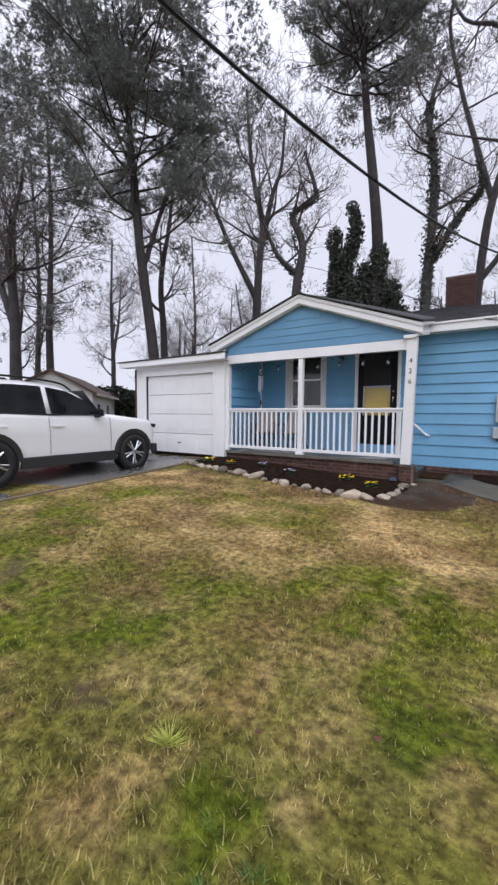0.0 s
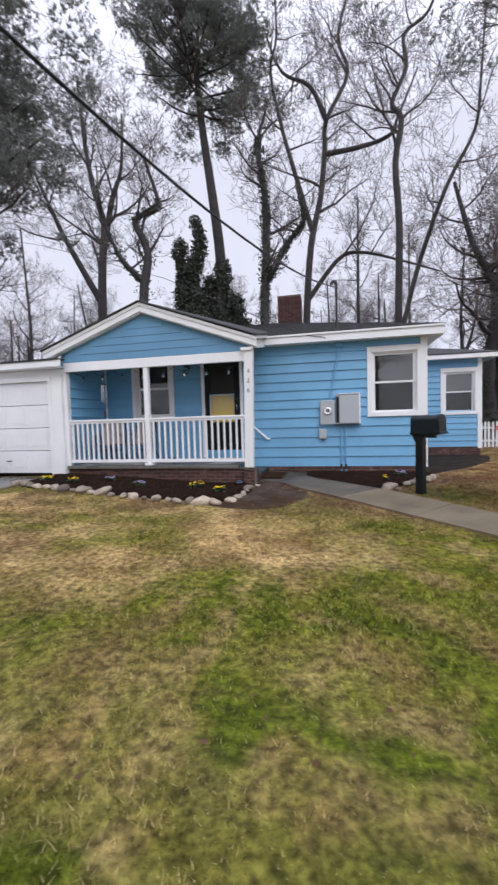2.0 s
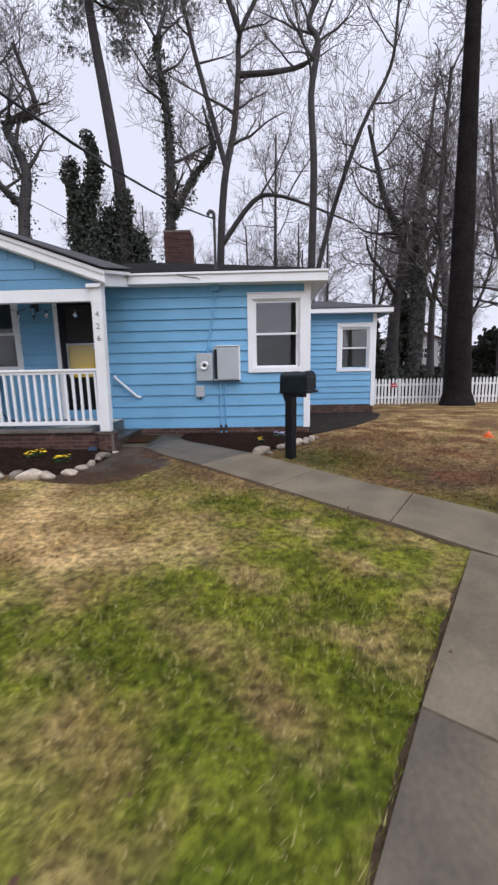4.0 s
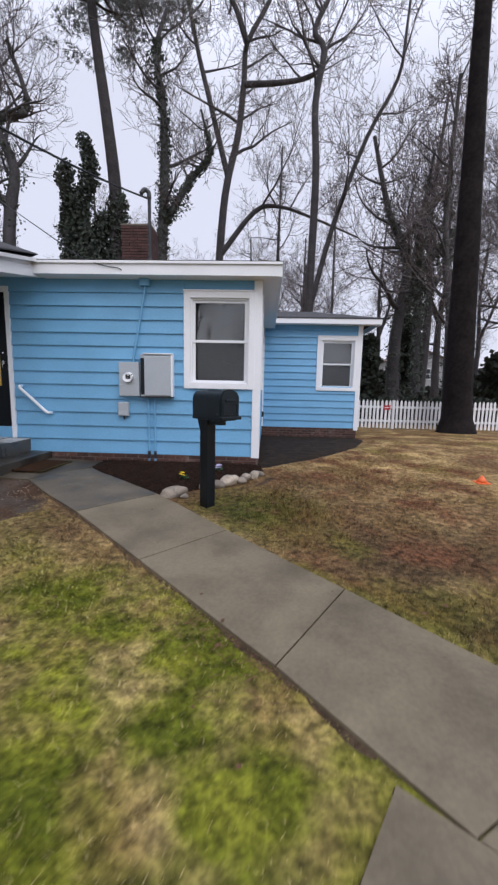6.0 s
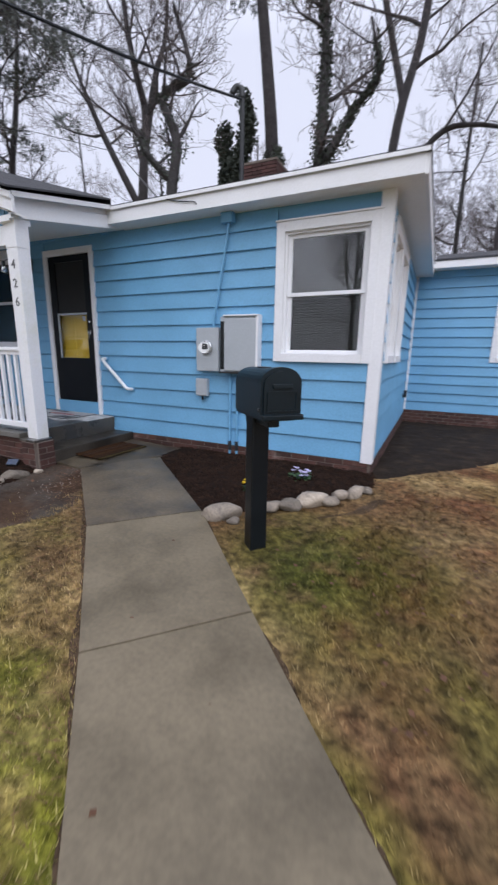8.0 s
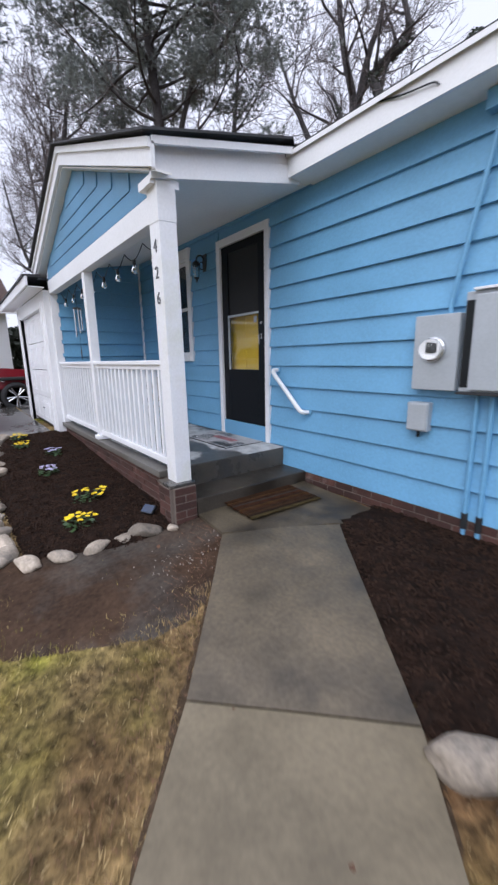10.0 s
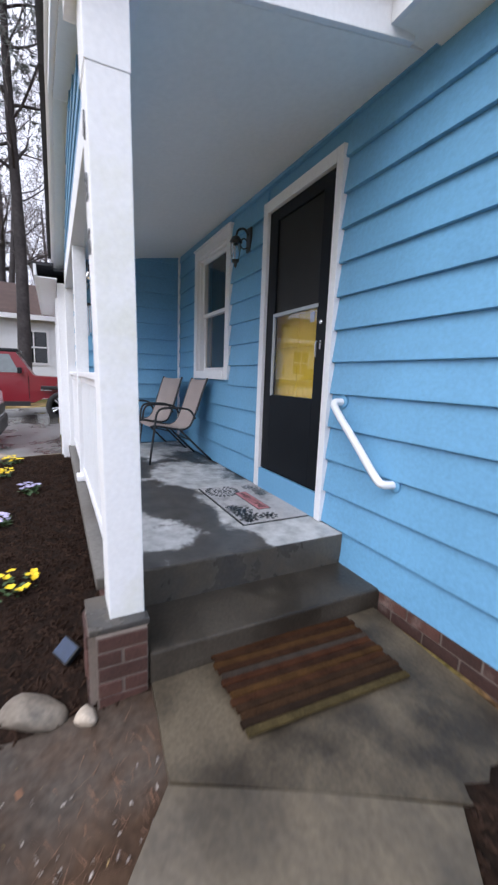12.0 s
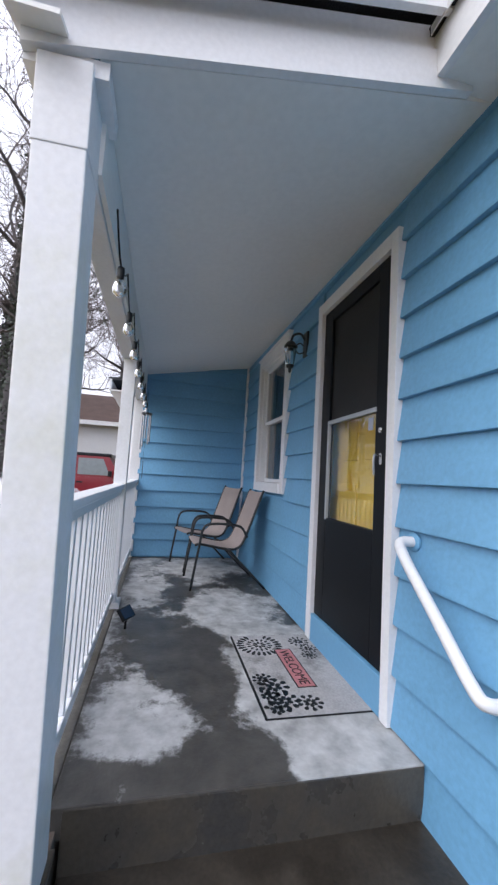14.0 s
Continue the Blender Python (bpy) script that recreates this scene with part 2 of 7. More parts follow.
    l.new(noise_at(60.0, 3), bu.inputs["Height"]), l.new(bu.outputs[0], b.inputs["Normal"])
    return m


CONCRETE_PORCH = wet_porch_floor()


def lawn_colour(name, blades):
    """Winter lawn: straw, tan thatch and green patches; the blades and the soil below share the patches."""
    m = bpy.data.materials.new(name)
    m.use_nodes = True
    n, l = m.node_tree.nodes, m.node_tree.links
    b = n["Principled BSDF"]
    b.inputs["Roughness"].default_value, b.inputs["Specular IOR Level"].default_value = 0.85, 0.15
    geo = n.new("ShaderNodeNewGeometry")

    def noise_of(scale, lo, hi, seed, detail=4):
        mp = n.new("ShaderNodeMapping")
        mp.inputs["Location"].default_value = (seed, seed * 1.7, 0)
        mp.inputs["Scale"].default_value = (1, 1, 0.1)
        l.new(geo.outputs["Position"], mp.inputs[0])
        t = n.new("ShaderNodeTexNoise")
        t.inputs["Scale"].default_value, t.inputs["Detail"].default_value = scale, detail
        l.new(mp.outputs[0], t.inputs["Vector"])
        r = n.new("ShaderNodeMapRange")
        r.inputs[1].default_value, r.inputs[2].default_value = lo, hi
        l.new(t.outputs[0], r.inputs[0])
        return r.outputs[0]

    def mix(f, a, c):
        x = n.new("ShaderNodeMixRGB")
        l.new(f, x.inputs[0])
        for s, v in ((x.inputs[1], a), (x.inputs[2], c)):
            if isinstance(v, tuple):
                s.default_value = (*v, 1)
            else:
                l.new(v, s)
        return x.outputs[0]

    def maths(op, a, c):
        x = n.new("ShaderNodeMath")
        x.operation, x.use_clamp = op, True
        for s, v in ((x.inputs[0], a), (x.inputs[1], c)):
            if isinstance(v, float):
                s.default_value = v
            else:
                l.new(v, s)
        return x.outputs[0]

    sep = n.new("ShaderNodeSeparateXYZ")
    l.new(geo.outputs["Position"], sep.inputs[0])
    near = n.new("ShaderNodeMapRange")  # the street side has stayed greener
    near.inputs[1].default_value, near.inputs[2].default_value = -5.0, -7.2
    l.new(sep.outputs[1], near.inputs[0])
    strip = n.new("ShaderNodeMapRange")  # green along the walk
    strip.inputs[1].default_value, strip.inputs[2].default_value = -2.6, -0.6
    l.new(sep.outputs[0], strip.inputs[0])
    stop = n.new("ShaderNodeMapRange")
    stop.inputs[1].default_value, stop.inputs[2].default_value = -2.8, -3.8
    l.new(sep.outputs[1], stop.inputs[0])
    ebb = n.new("ShaderNodeMapRange")  # drier again towards the street
    ebb.inputs[1].default_value, ebb.inputs[2].default_value, ebb.inputs[3].default_value, ebb.inputs[4].default_value = -5.4, -6.6, 1.0, 0.3
    l.new(sep.outputs[1], ebb.inputs[0])
    wet = maths("MULTIPLY", maths("MULTIPLY", strip.outputs[0], stop.outputs[0]), ebb.outputs[0])
    green = maths("ADD", noise_of(0.6, 0.44, 0.66, 3.0), maths("MULTIPLY", near.outputs[0], 0.66))
    green = maths("ADD", green, maths("MULTIPLY", wet, 0.92))
    side = n.new("ShaderNodeMapRange")  # beyond the walk the turf is mostly brown thatch
    side.inputs[1].default_value, side.inputs[2].default_value, side.inputs[4].default_value = -3.0, -2.6, 0.92
    over = n.new("ShaderNodeMath")
    l.new(sep.outputs[0], over.inputs[0]), l.new(sep.outputs[1], over.inputs[1])
    l.new(over.outputs[0], side.inputs[0])
    green = maths("SUBTRACT", green, maths("MULTIPLY", side.outputs[0], 0.72))
    green = maths("MULTIPLY", green, noise_of(2.2, 0.25, 0.53, 9.0, 6))
    tan = noise_of(1.6, 0.40, 0.60, 5.0, 8)
    straw = mix(tan, (0.245, 0.160, 0.062), (0.53, 0.375, 0.170))
    thatch = maths("MULTIPLY", side.outputs[0], noise_of(0.8, 0.24, 0.52, 17.0, 7))
    far = n.new("ShaderNodeMapRange")  # paler again towards the fence
    far.inputs[1].default_value, far.inputs[2].default_value, far.inputs[3].default_value, far.inputs[4].default_value = -1.2, 2.2, 1.0, 0.18
    l.new(over.outputs[0], far.inputs[0])
    house = n.new("ShaderNodeMapRange")  # browner towards the beds
    house.inputs[1].default_value, house.inputs[2].default_value, house.inputs[4].default_value = -4.0, -2.7, 0.75
    l.new(sep.outputs[1], house.inputs[0])
    thatch = maths("MAXIMUM", thatch, maths("MULTIPLY", house.outputs[0], noise_of(1.1, 0.36, 0.58, 27.0, 6)))
    straw = mix(maths("MULTIPLY", near.outputs[0], 0.38), straw, (0.19, 0.135, 0.046))
    straw = mix(maths("MULTIPLY", thatch, far.outputs[0]), straw, (0.056, 0.034, 0.017))
    russet = maths("MULTIPLY", side.outputs[0], noise_of(1.3, 0.45, 0.62, 53.0, 6))  # old fallen leaves rotted into the turf
    straw = mix(russet, straw, (0.142, 0.062, 0.030))
    straw = mix(noise_of(0.9, 0.5, 0.7, 12.0), straw, (0.17, 0.105, 0.048))
    lush = mix(noise_of(3.0, 0.4, 0.65, 7.0), (0.086, 0.098, 0.008), (0.186, 0.190, 0.019))
    lush = mix(maths("MULTIPLY", near.outputs[0], 0.55), lush, (0.070, 0.100, 0.007))
    spot = n.new("ShaderNodeVectorMath")  # a fresh patch beside the mailbox
    spot.operation = "DISTANCE"
    spot.inputs[1].default_value = (0.05, -2.05, 0)
    l.new(geo.outputs["Position"], spot.inputs[0])
    fresh = n.new("ShaderNodeMapRange")
    fresh.inputs[1].default_value, fresh.inputs[2].default_value, fresh.inputs[3].default_value, fresh.inputs[4].default_value = 0.2, 1.05, 0.80, 0.0
    l.new(spot.outputs["Value"], fresh.inputs[0])
    green = maths("MAXIMUM", green, maths("MULTIPLY", fresh.outputs[0], noise_of(4.0, 0.26, 0.50, 41.0, 5)))
    lush = mix(fresh.outputs[0], lush, (0.040, 0.055, 0.008))
    c = mix(green, straw, lush)
    clump = n.new("ShaderNodeMapRange")  # tufts a hand wide
    clump.inputs[1].default_value, clump.inputs[2].default_value, clump.inputs[3].default_value, clump.inputs[4].default_value = 0.0, 1.0, 0.50, 1.60
    l.new(noise_of(15.0, 0.34, 0.66, 31.0, 6), clump.inputs[0])
    cs = n.new("ShaderNodeVectorMath")
    cs.operation = "SCALE"
    l.new(c, cs.inputs[0]), l.new(clump.outputs[0], cs.inputs["Scale"])
    c = cs.outputs[0]
    if blades:
        bright = n.new("ShaderNodeMapRange")
        bright.inputs[3].default_value, bright.inputs[4].default_value = 0.62, 1.45
        l.new(geo.outputs["Random Per Island"], bright.inputs[0])
        pale = n.new("ShaderNodeMapRange")  # one blade in eight is bleached
        pale.inputs[1].default_value, pale.inputs[2].default_value, pale.inputs[4].default_value = 0.82, 0.88, 0.42
        l.new(geo.outputs["Random Per Island"], pale.inputs[0])
        dry = n.new("ShaderNodeMapRange")  # fewer of them in the damp turf beyond the walk
        dry.inputs[3].default_value, dry.inputs[4].default_value = 1.0, 0.35
        l.new(side.outputs[0], dry.inputs[0])
        c = mix(maths("MULTIPLY", pale.outputs[0], dry.outputs[0]), c, (0.40, 0.315, 0.165))
        s = n.new("ShaderNodeVectorMath")
        s.operation = "SCALE"
        l.new(c, s.inputs[0]), l.new(bright.outputs[0], s.inputs["Scale"])
        l.new(s.outputs[0], b.inputs["Base Color"])
    else:
        dim = n.new("ShaderNodeVectorMath")
        dim.operation = "SCALE"
        dim.inputs["Scale"].default_value = 0.5
        l.new(c, dim.inputs[0])
        dark = mix(noise_of(34, 0.30, 0.62, 2.0), dim.outputs[0], c)
        bare = mix(noise_of(0.9, 0.66, 0.72, 21.0), dark, (0.10, 0.07, 0.045))
        l.new(bare, b.inputs["Base Color"])
        t = n.new("ShaderNodeTexNoise")
        t.inputs["Scale"].default_value = 40
        l.new(geo.outputs["Position"], t.inputs["Vector"])
        bu = n.new("ShaderNodeBump")
        bu.inputs["Strength"].default_value, bu.inputs["Distance"].default_value = 0.7, 0.02
        l.new(t.outputs[0], bu.inputs["Height"])
        l.new(bu.outputs[0], b.inputs["Normal"])
    return m


SOIL = lawn_colour("lawn_thatch", False)
BLADE = lawn_colour("grass_blades", True)

# ---------------------------------------------------------------- helpers for shapes


def mesh_of(name, bm, material):
    me = bpy.data.meshes.new(name)
    bm.to_mesh(me)
    bm.free()
    me.materials.append(material)
    return me


def part(name, bm, material, parent=None, label="", smooth=False):
    me = bm if isinstance(bm, bpy.types.Mesh) else mesh_of(name, bm, material)
    if smooth:
        me.polygons.foreach_set("use_smooth", [True] * len(me.polygons))
    ob = new(name, me)
    if parent is not None:
        ob.parent = parent
    if label:
        tagged(ob, label)
    return ob


def thing(name, label, category, x=0, y=0, z=0, rz=0, group="", kind=""):
    ob = new(name)
    ob.empty_display_size = 0.1
    ob.matrix_basis = pose(x, y, z, 0, 0, rz)
    return tagged(ob, label, category, group, kind)


def add_box(bm, x0, x1, y0, y1, z0, z1, bevel=0.0, m=None):
    made = bmesh.ops.create_cube(bm, size=1, matrix=Matrix.Translation(((x0 + x1) / 2, (y0 + y1) / 2, (z0 + z1) / 2)) @ Matrix.Diagonal((x1 - x0, y1 - y0, z1 - z0, 1)))
    vs = made["verts"]
    if bevel:
        es = list({e for v in vs for e in v.link_edges})
        r = bmesh.ops.bevel(bm, geom=es, offset=bevel, segments=2, affect="EDGES", profile=0.6)
        vs = list({v for f in r["faces"] for v in f.verts} | {v for v in vs if v.is_valid})
    if m is not None:
        bmesh.ops.transform(bm, matrix=m, verts=vs)
    return bm


def box(x0, x1, y0, y1, z0, z1, bevel=0.0, m=None):
    return add_box(bmesh.new(), x0, x1, y0, y1, z0, z1, bevel, m)


def add_prism(bm, outline, depth, m=None):
    """An outline in x, z, pushed along y by depth."""
    a = [bm.verts.new((x, 0, z)) for x, z in outline]
    b = [bm.verts.new((x, depth, z)) for x, z in outline]
    k = len(a)
    bm.faces.new(a), bm.faces.new(b[::-1])
    for i in range(k):
        bm.faces.new((a[i], b[i], b[(i + 1) % k], a[(i + 1) % k]))
    if m is not None:
        bmesh.ops.transform(bm, matrix=m, verts=a + b)
    bmesh.ops.recalc_face_normals(bm, faces=bm.faces)
    return bm


def prism(outline, depth, m=None):
    return add_prism(bmesh.new(), outline, depth, m)


def add_slab(bm, outline, z_of, thick):
    """A flat piece over an outline in x, y, whose top follows z_of."""
    a = [bm.verts.new((x, y, z_of(x, y))) for x, y in outline]
    b = [bm.verts.new((x, y, z_of(x, y) - thick)) for x, y in outline]
    k = len(a)
    bm.faces.new(a), bm.faces.new(b[::-1])
    for i in range(k):
        bm.faces.new((a[i], b[i], b[(i + 1) % k], a[(i + 1) % k]))
    bmesh.ops.recalc_face_normals(bm, faces=bm.faces)
    return bm


def tube(points, radius, sides=8, bm=None, closed_ends=True):
    """A round bar along a line of points; radius: one number or one for each point."""
    bm = bm or bmesh.new()
    pts = [Vector(p) for p in points]
    rad = radius if isinstance(radius, (list, tuple)) else [radius] * len(pts)
    rings, side = [], None
    for i, p in enumerate(pts):
        d = (pts[min(i + 1, len(pts) - 1)] - pts[max(i - 1, 0)]).normalized()
        if side is None:
            side = d.orthogonal().normalized()
        side = (side - d * side.dot(d)).normalized()
        up = d.cross(side)
        rings.append([bm.verts.new(p + rad[i] * (math.cos(6.28319 * k / sides) * side + math.sin(6.28319 * k / sides) * up)) for k in range(sides)])
    for a, b in zip(rings, rings[1:]):
        for k in range(sides):
            bm.faces.new((a[k], a[(k + 1) % sides], b[(k + 1) % sides], b[k]))
    if closed_ends:
        bm.faces.new(rings[0][::-1]), bm.faces.new(rings[-1])
    return bm


def lathe(profile, sides=20, bm=None, m=None):
    """A turned shape about z from rows of radius, height."""
    bm = bm or bmesh.new()
    rings = [[bm.verts.new((r * math.cos(6.28319 * k / sides), r * math.sin(6.28319 * k / sides), z)) for k in range(sides)] for r, z in profile]
    for a, b in zip(rings, rings[1:]):
        for k in range(sides):
            bm.faces.new((a[k], a[(k + 1) % sides], b[(k + 1) % sides], b[k]))
    bm.faces.new(rings[0][::-1]), bm.faces.new(rings[-1])
    if m is not None:
        bmesh.ops.transform(bm, matrix=m, verts=[v for r in rings for v in r])
    return bm


def bend(points, steps=5):
    """A smooth line through the points."""
    p = [Vector(q) for q in points]
    p = [2 * p[0] - p[1], *p, 2 * p[-1] - p[-2]]
    out = []
    for i in range(1, len(p) - 2):
        for s in range(steps):
            t = s / steps
            out.append(0.5 * (2 * p[i] + (p[i + 1] - p[i - 1]) * t + (2 * p[i - 1] - 5 * p[i] + 4 * p[i + 1] - p[i + 2]) * t * t + (3 * p[i] - p[i - 1] - 3 * p[i + 1] + p[i + 2]) * t ** 3))
    return out + [p[-2]]


def soft(t):
    t = min(1, max(0, t))
    return t * t * (3 - 2 * t)


BASE_Y = (-90, -12, -5, -4.2, -3.2, -2.0, -1.0, 0, 3, 6, 9, 90)
BASE_Z = (-0.1, -0.05, -0.02, 0, 0.04, 0.12, 0.165, 0.185, 0.15, 0.1, 0.0, 0.0)


def ground_z(x, y):
    return float(np.interp(y, BASE_Y, BASE_Z)) + 0.20 * soft((-x - 3.6) / 4.4) * soft((y + 9.3) / 4.0) + 0.045 * soft((-x - 2.25) / 0.5) * soft((x + 3.8) / 0.25) * soft((y + 1.9) / 0.5)


def wall_frame(m, along, z0, z1, holes, thick, name, material, label, category="wall"):
    """A wall with through openings; m: its pose, x along the wall, y outward. holes: (a0, a1, z0, z1)."""
    bm = bmesh.new()
    xs = sorted({0.0, along, *[h[0] for h in holes], *[h[1] for h in holes]})
    for a, b in zip(xs, xs[1:]):
        cut = sorted((h[2], h[3]) for h in holes if h[0] <= a + 1e-6 and h[1] >= b - 1e-6)
        z = z0
        for c0, c1 in cut:
            if c0 > z:
                add_box(bm, a, b, -thick, 0, z, c0)
            z = c1
        if z1 > z:
            add_box(bm, a, b, -thick, 0, z, z1)
    bmesh.ops.remove_doubles(bm, verts=bm.verts, dist=1e-4)
    ob = part(name, bm, material)
    ob.matrix_basis = m
    return tagged(ob, label, category, kind="structure")


def lap_siding(wall, along, z0, z1, holes, lap=0.2085, proud=0.036, top_of=None, material=None, low_lap=None):
    """Lap boards on a wall made by wall_frame, cut at the openings, each board a piece of its own."""
    z, cache = z0, {}
    while z < z1 - 0.02:
        top = min(z + (low_lap if low_lap and z < 1.4 else lap), z1)
        spans = [(0.0, along)] if top_of is None else top_of(z, top)
        for h in holes:
            if h[2] < top - 0.01 and h[3] > z + 0.01:
                full = h[2] <= z + 0.06 and h[3] >= top - 0.06
                if not full and (h[2] > z + 0.06 and h[3] > top):
                    continue
                nxt = []
                for a, b in spans:
                    if h[1] <= a or h[0] >= b:
                        nxt.append((a, b))
                    else:
                        nxt += [q for q in ((a, h[0]), (h[1], b)) if q[1] - q[0] > 0.02]
                spans = nxt
        for a, b in spans:
            key = (round(b - a, 3), round(top - z, 3))
            if key not in cache:
                bm = bmesh.new()
                w, hgt = b - a, top - z
                prof = [(0.0, hgt + 0.012), (0.006, hgt + 0.012), (proud, 0.004), (proud, -0.004), (proud - 0.004, -0.006), (0.0, -0.006)]
                r = [[bm.verts.new((x, y, zz)) for y, zz in prof] for x in (0, w)]
                k = len(prof)
                bm.faces.new(r[0][::-1]), bm.faces.new(r[1])
                for i in range(k):
                    bm.faces.new((r[0][i], r[0][(i + 1) % k], r[1][(i + 1) % k], r[1][i]))
                bmesh.ops.recalc_face_normals(bm, faces=bm.faces)
                cache[key] = mesh_of("siding_board", bm, material or BLUE)
            ob = new("siding_board", cache[key])
            ob.parent = wall
            ob.location = (a, 0.001, z)
        z = top


def window_unit(name, m, width, height, label, trim=0.10, blind=True, screen=True):
    """A double-hung window; m: pose of its lower left outer corner, x along the wall, y outward."""
    w = thing(name, label, "window", kind="structure")
    w.matrix_basis = m
    bm = bmesh.new()
    add_box(bm, 0, trim, -0.02, 0.05, 0, height, 0.004)
    add_box(bm, width - trim, width, -0.02, 0.05, 0, height, 0.004)
    add_box(bm, trim, width - trim, -0.02, 0.05, height - trim, height, 0.004)
    part("window_casing", bm, WHITE, w)
    part("drip_cap", box(-0.01, width + 0.01, -0.01, 0.065, height, height + 0.018, 0.003), WHITE, w)
    part("window_sill", box(trim - 0.0, width - trim, -0.04, 0.066, 0.0, 0.095, 0.006), WHITE, w)
    i0, i1, j0, j1 = trim, width - trim, 0.095, height - trim
    mid = (j0 + j1) / 2
    bm = bmesh.new()
    for a in (i0, i1 - 0.025):
        add_box(bm, a, a + 0.025, -0.09, 0.015, j0, j1, 0.003)
    add_box(bm, i0 + 0.025, i1 - 0.025, -0.09, 0.015, j1 - 0.025, j1, 0.003)
    part("window_frame", bm, VINYL, w)
    for n, (a, b, y) in enumerate(((mid - 0.02, j1 - 0.025, -0.02), (j0, mid + 0.02, -0.045))):
        bm = bmesh.new()
        e = 0.045
        add_box(bm, i0 + 0.025, i0 + 0.025 + e, y - 0.03, y, a, b, 0.003)
        add_box(bm, i1 - 0.025 - e, i1 - 0.025, y - 0.03, y, a, b, 0.003)
        add_box(bm, i0 + 0.025 + e, i1 - 0.025 - e, y - 0.03, y, a, a + 0.04, 0.003)
        add_box(bm, i0 + 0.025 + e, i1 - 0.025 - e, y - 0.03, y, b - 0.04, b, 0.003)
        sash = part("upper_sash" if n == 0 else "lower_sash", bm, VINYL, w)
        pane = part("pane", box(i0 + 0.06, i1 - 0.06, y - 0.018, y - 0.012, a + 0.03, b - 0.03), PANE_UPPER if n == 0 and blind else PANE, sash)
        pane.visible_shadow = False
    if blind:
        bm = bmesh.new()
        z = j0 + 0.03
        while z < (j0 + j1) / 2:
            add_box(bm, i0 + 0.05, i1 - 0.05, -0.118, -0.100, z, z + 0.003, 0, Matrix.Translation((0, 0, 0)))
            z += 0.03
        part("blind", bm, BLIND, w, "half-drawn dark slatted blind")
        # added dark sheet close behind the slats, in place of the unlit room
        part("room_shade_sheet", box(i0 + 0.03, i1 - 0.03, -0.15, -0.14, j0, j1), DARKROOM, w)
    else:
        # no curtain: a near-black sheet painted as the unlit room
        part("unlit_room_sheet", box(i0 + 0.03, i1 - 0.03, -0.15, -0.14, j0, j1), DARKROOM, w)
    return w


FRONT = lambda x, z=0.0, y=0.0: pose(x, y, z, 0, 0, 0) @ Matrix.Diagonal((1, -1, 1, 1))  # x along the front, outward to the street

# ---------------------------------------------------------------- ground
LAWN_X, LAWN_Y = (-8.0, 9.0), (-13.0, 8.5)


def ground_sheet():
    xs = np.unique(np.r_[np.linspace(-400, -20, 12), np.arange(-20, 14.01, 0.4), np.linspace(14, 400, 12)])
    ys = np.unique(np.r_[np.linspace(-300, -16, 10), np.arange(-16, 12.01, 0.4), np.linspace(12, 500, 14)])
    verts = [(x, y, ground_z(x, y) + 0.012 * noise.noise((x * 0.9, y * 0.9, 0))) for y in ys for x in xs]
    k = len(xs)
    faces = [(j * k + i, j * k + i + 1, (j + 1) * k + i + 1, (j + 1) * k + i) for j in range(len(ys) - 1) for i in range(k - 1)]
    me = bpy.data.meshes.new("ground")
    me.from_pydata(verts, [], faces)
    me.materials.append(SOIL)
    me.polygons.foreach_set("use_smooth", [True] * len(me.polygons))
    tagged(new("ground", me), "patchy winter lawn of straw-coloured and green grass", "ground", kind="structure")


ground_sheet()

# the walk: one leg from the steps, one from the street
WALK_L = [(-2.96, -1.40), (-1.87, -2.31), (-0.87, -3.27), (0.22, -4.36), (0.87, -5.10)]
WALK_R = [(-2.49, -0.555), (-1.165, -1.66), (-0.21, -2.64), (0.74, -3.58), (1.72, -4.60)]
LEG_L = [(0.66, -4.93), (-0.33, -6.38), (-1.02, -7.45), (-1.85, -8.75), (-2.75, -10.2), (-3.7, -11.7)]
LEG_R = [(1.42, -5.52), (0.46, -6.93), (-0.22, -8.0), (-1.05, -9.3), (-1.95, -10.7), (-2.9, -12.2)]


def inside(px, py, poly):
    hit = False
    for (x0, y0), (x1, y1) in zip(poly, poly[1:] + poly[:1]):
        if (y0 > py) != (y1 > py) and px < (x1 - x0) * (py - y0) / (y1 - y0) + x0:
            hit = not hit
    return hit


PAD = [(-3.40, -1.36), (-2.96, -1.40), (-2.49, -0.555), (-2.18, -0.10), (-3.40, -0.06)]
TURN = [(0.873, -5.103), (1.72, -4.602), (1.76, -5.15), (1.424, -5.517)]
BED_PORCH = [(-8.1, -1.2), (-8.15, -2.45), (-7.0, -2.72), (-5.4, -2.78), (-3.7, -2.75), (-3.34, -2.1), (-3.28, -1.2)]
BED_CORNER = [(-2.63, 0.22), (-2.67, -0.545), (-1.24, -1.73), (-1.02, -1.76), (-0.55, -1.33), (-0.08, -0.90), (0.20, -0.36), (0.16, 0.22)]
BED_SIDE = [(-0.16, -0.12), (0.22, -0.15), (0.5, 0.2), (1.2, 1.0), (2.3, 2.6), (2.9, 4.2), (2.75, 4.9), (-0.16, 4.9)]
DIRT_A = [(-3.62, -1.15), (-3.2, -1.0), (-2.86, -1.2), (-2.45, -1.62), (-2.26, -1.95), (-2.24, -2.28), (-2.42, -2.62), (-2.62, -2.98), (-3.05, -3.16), (-3.6, -3.14), (-4.15, -3.0), (-4.05, -2.75), (-3.75, -2.2), (-3.75, -1.3)]
DRIVE_EDGE = [(-8.15, -1.62), (-8.05, -2.8), (-8.05, -4.2), (-8.15, -6.3), (-8.5, -14)]


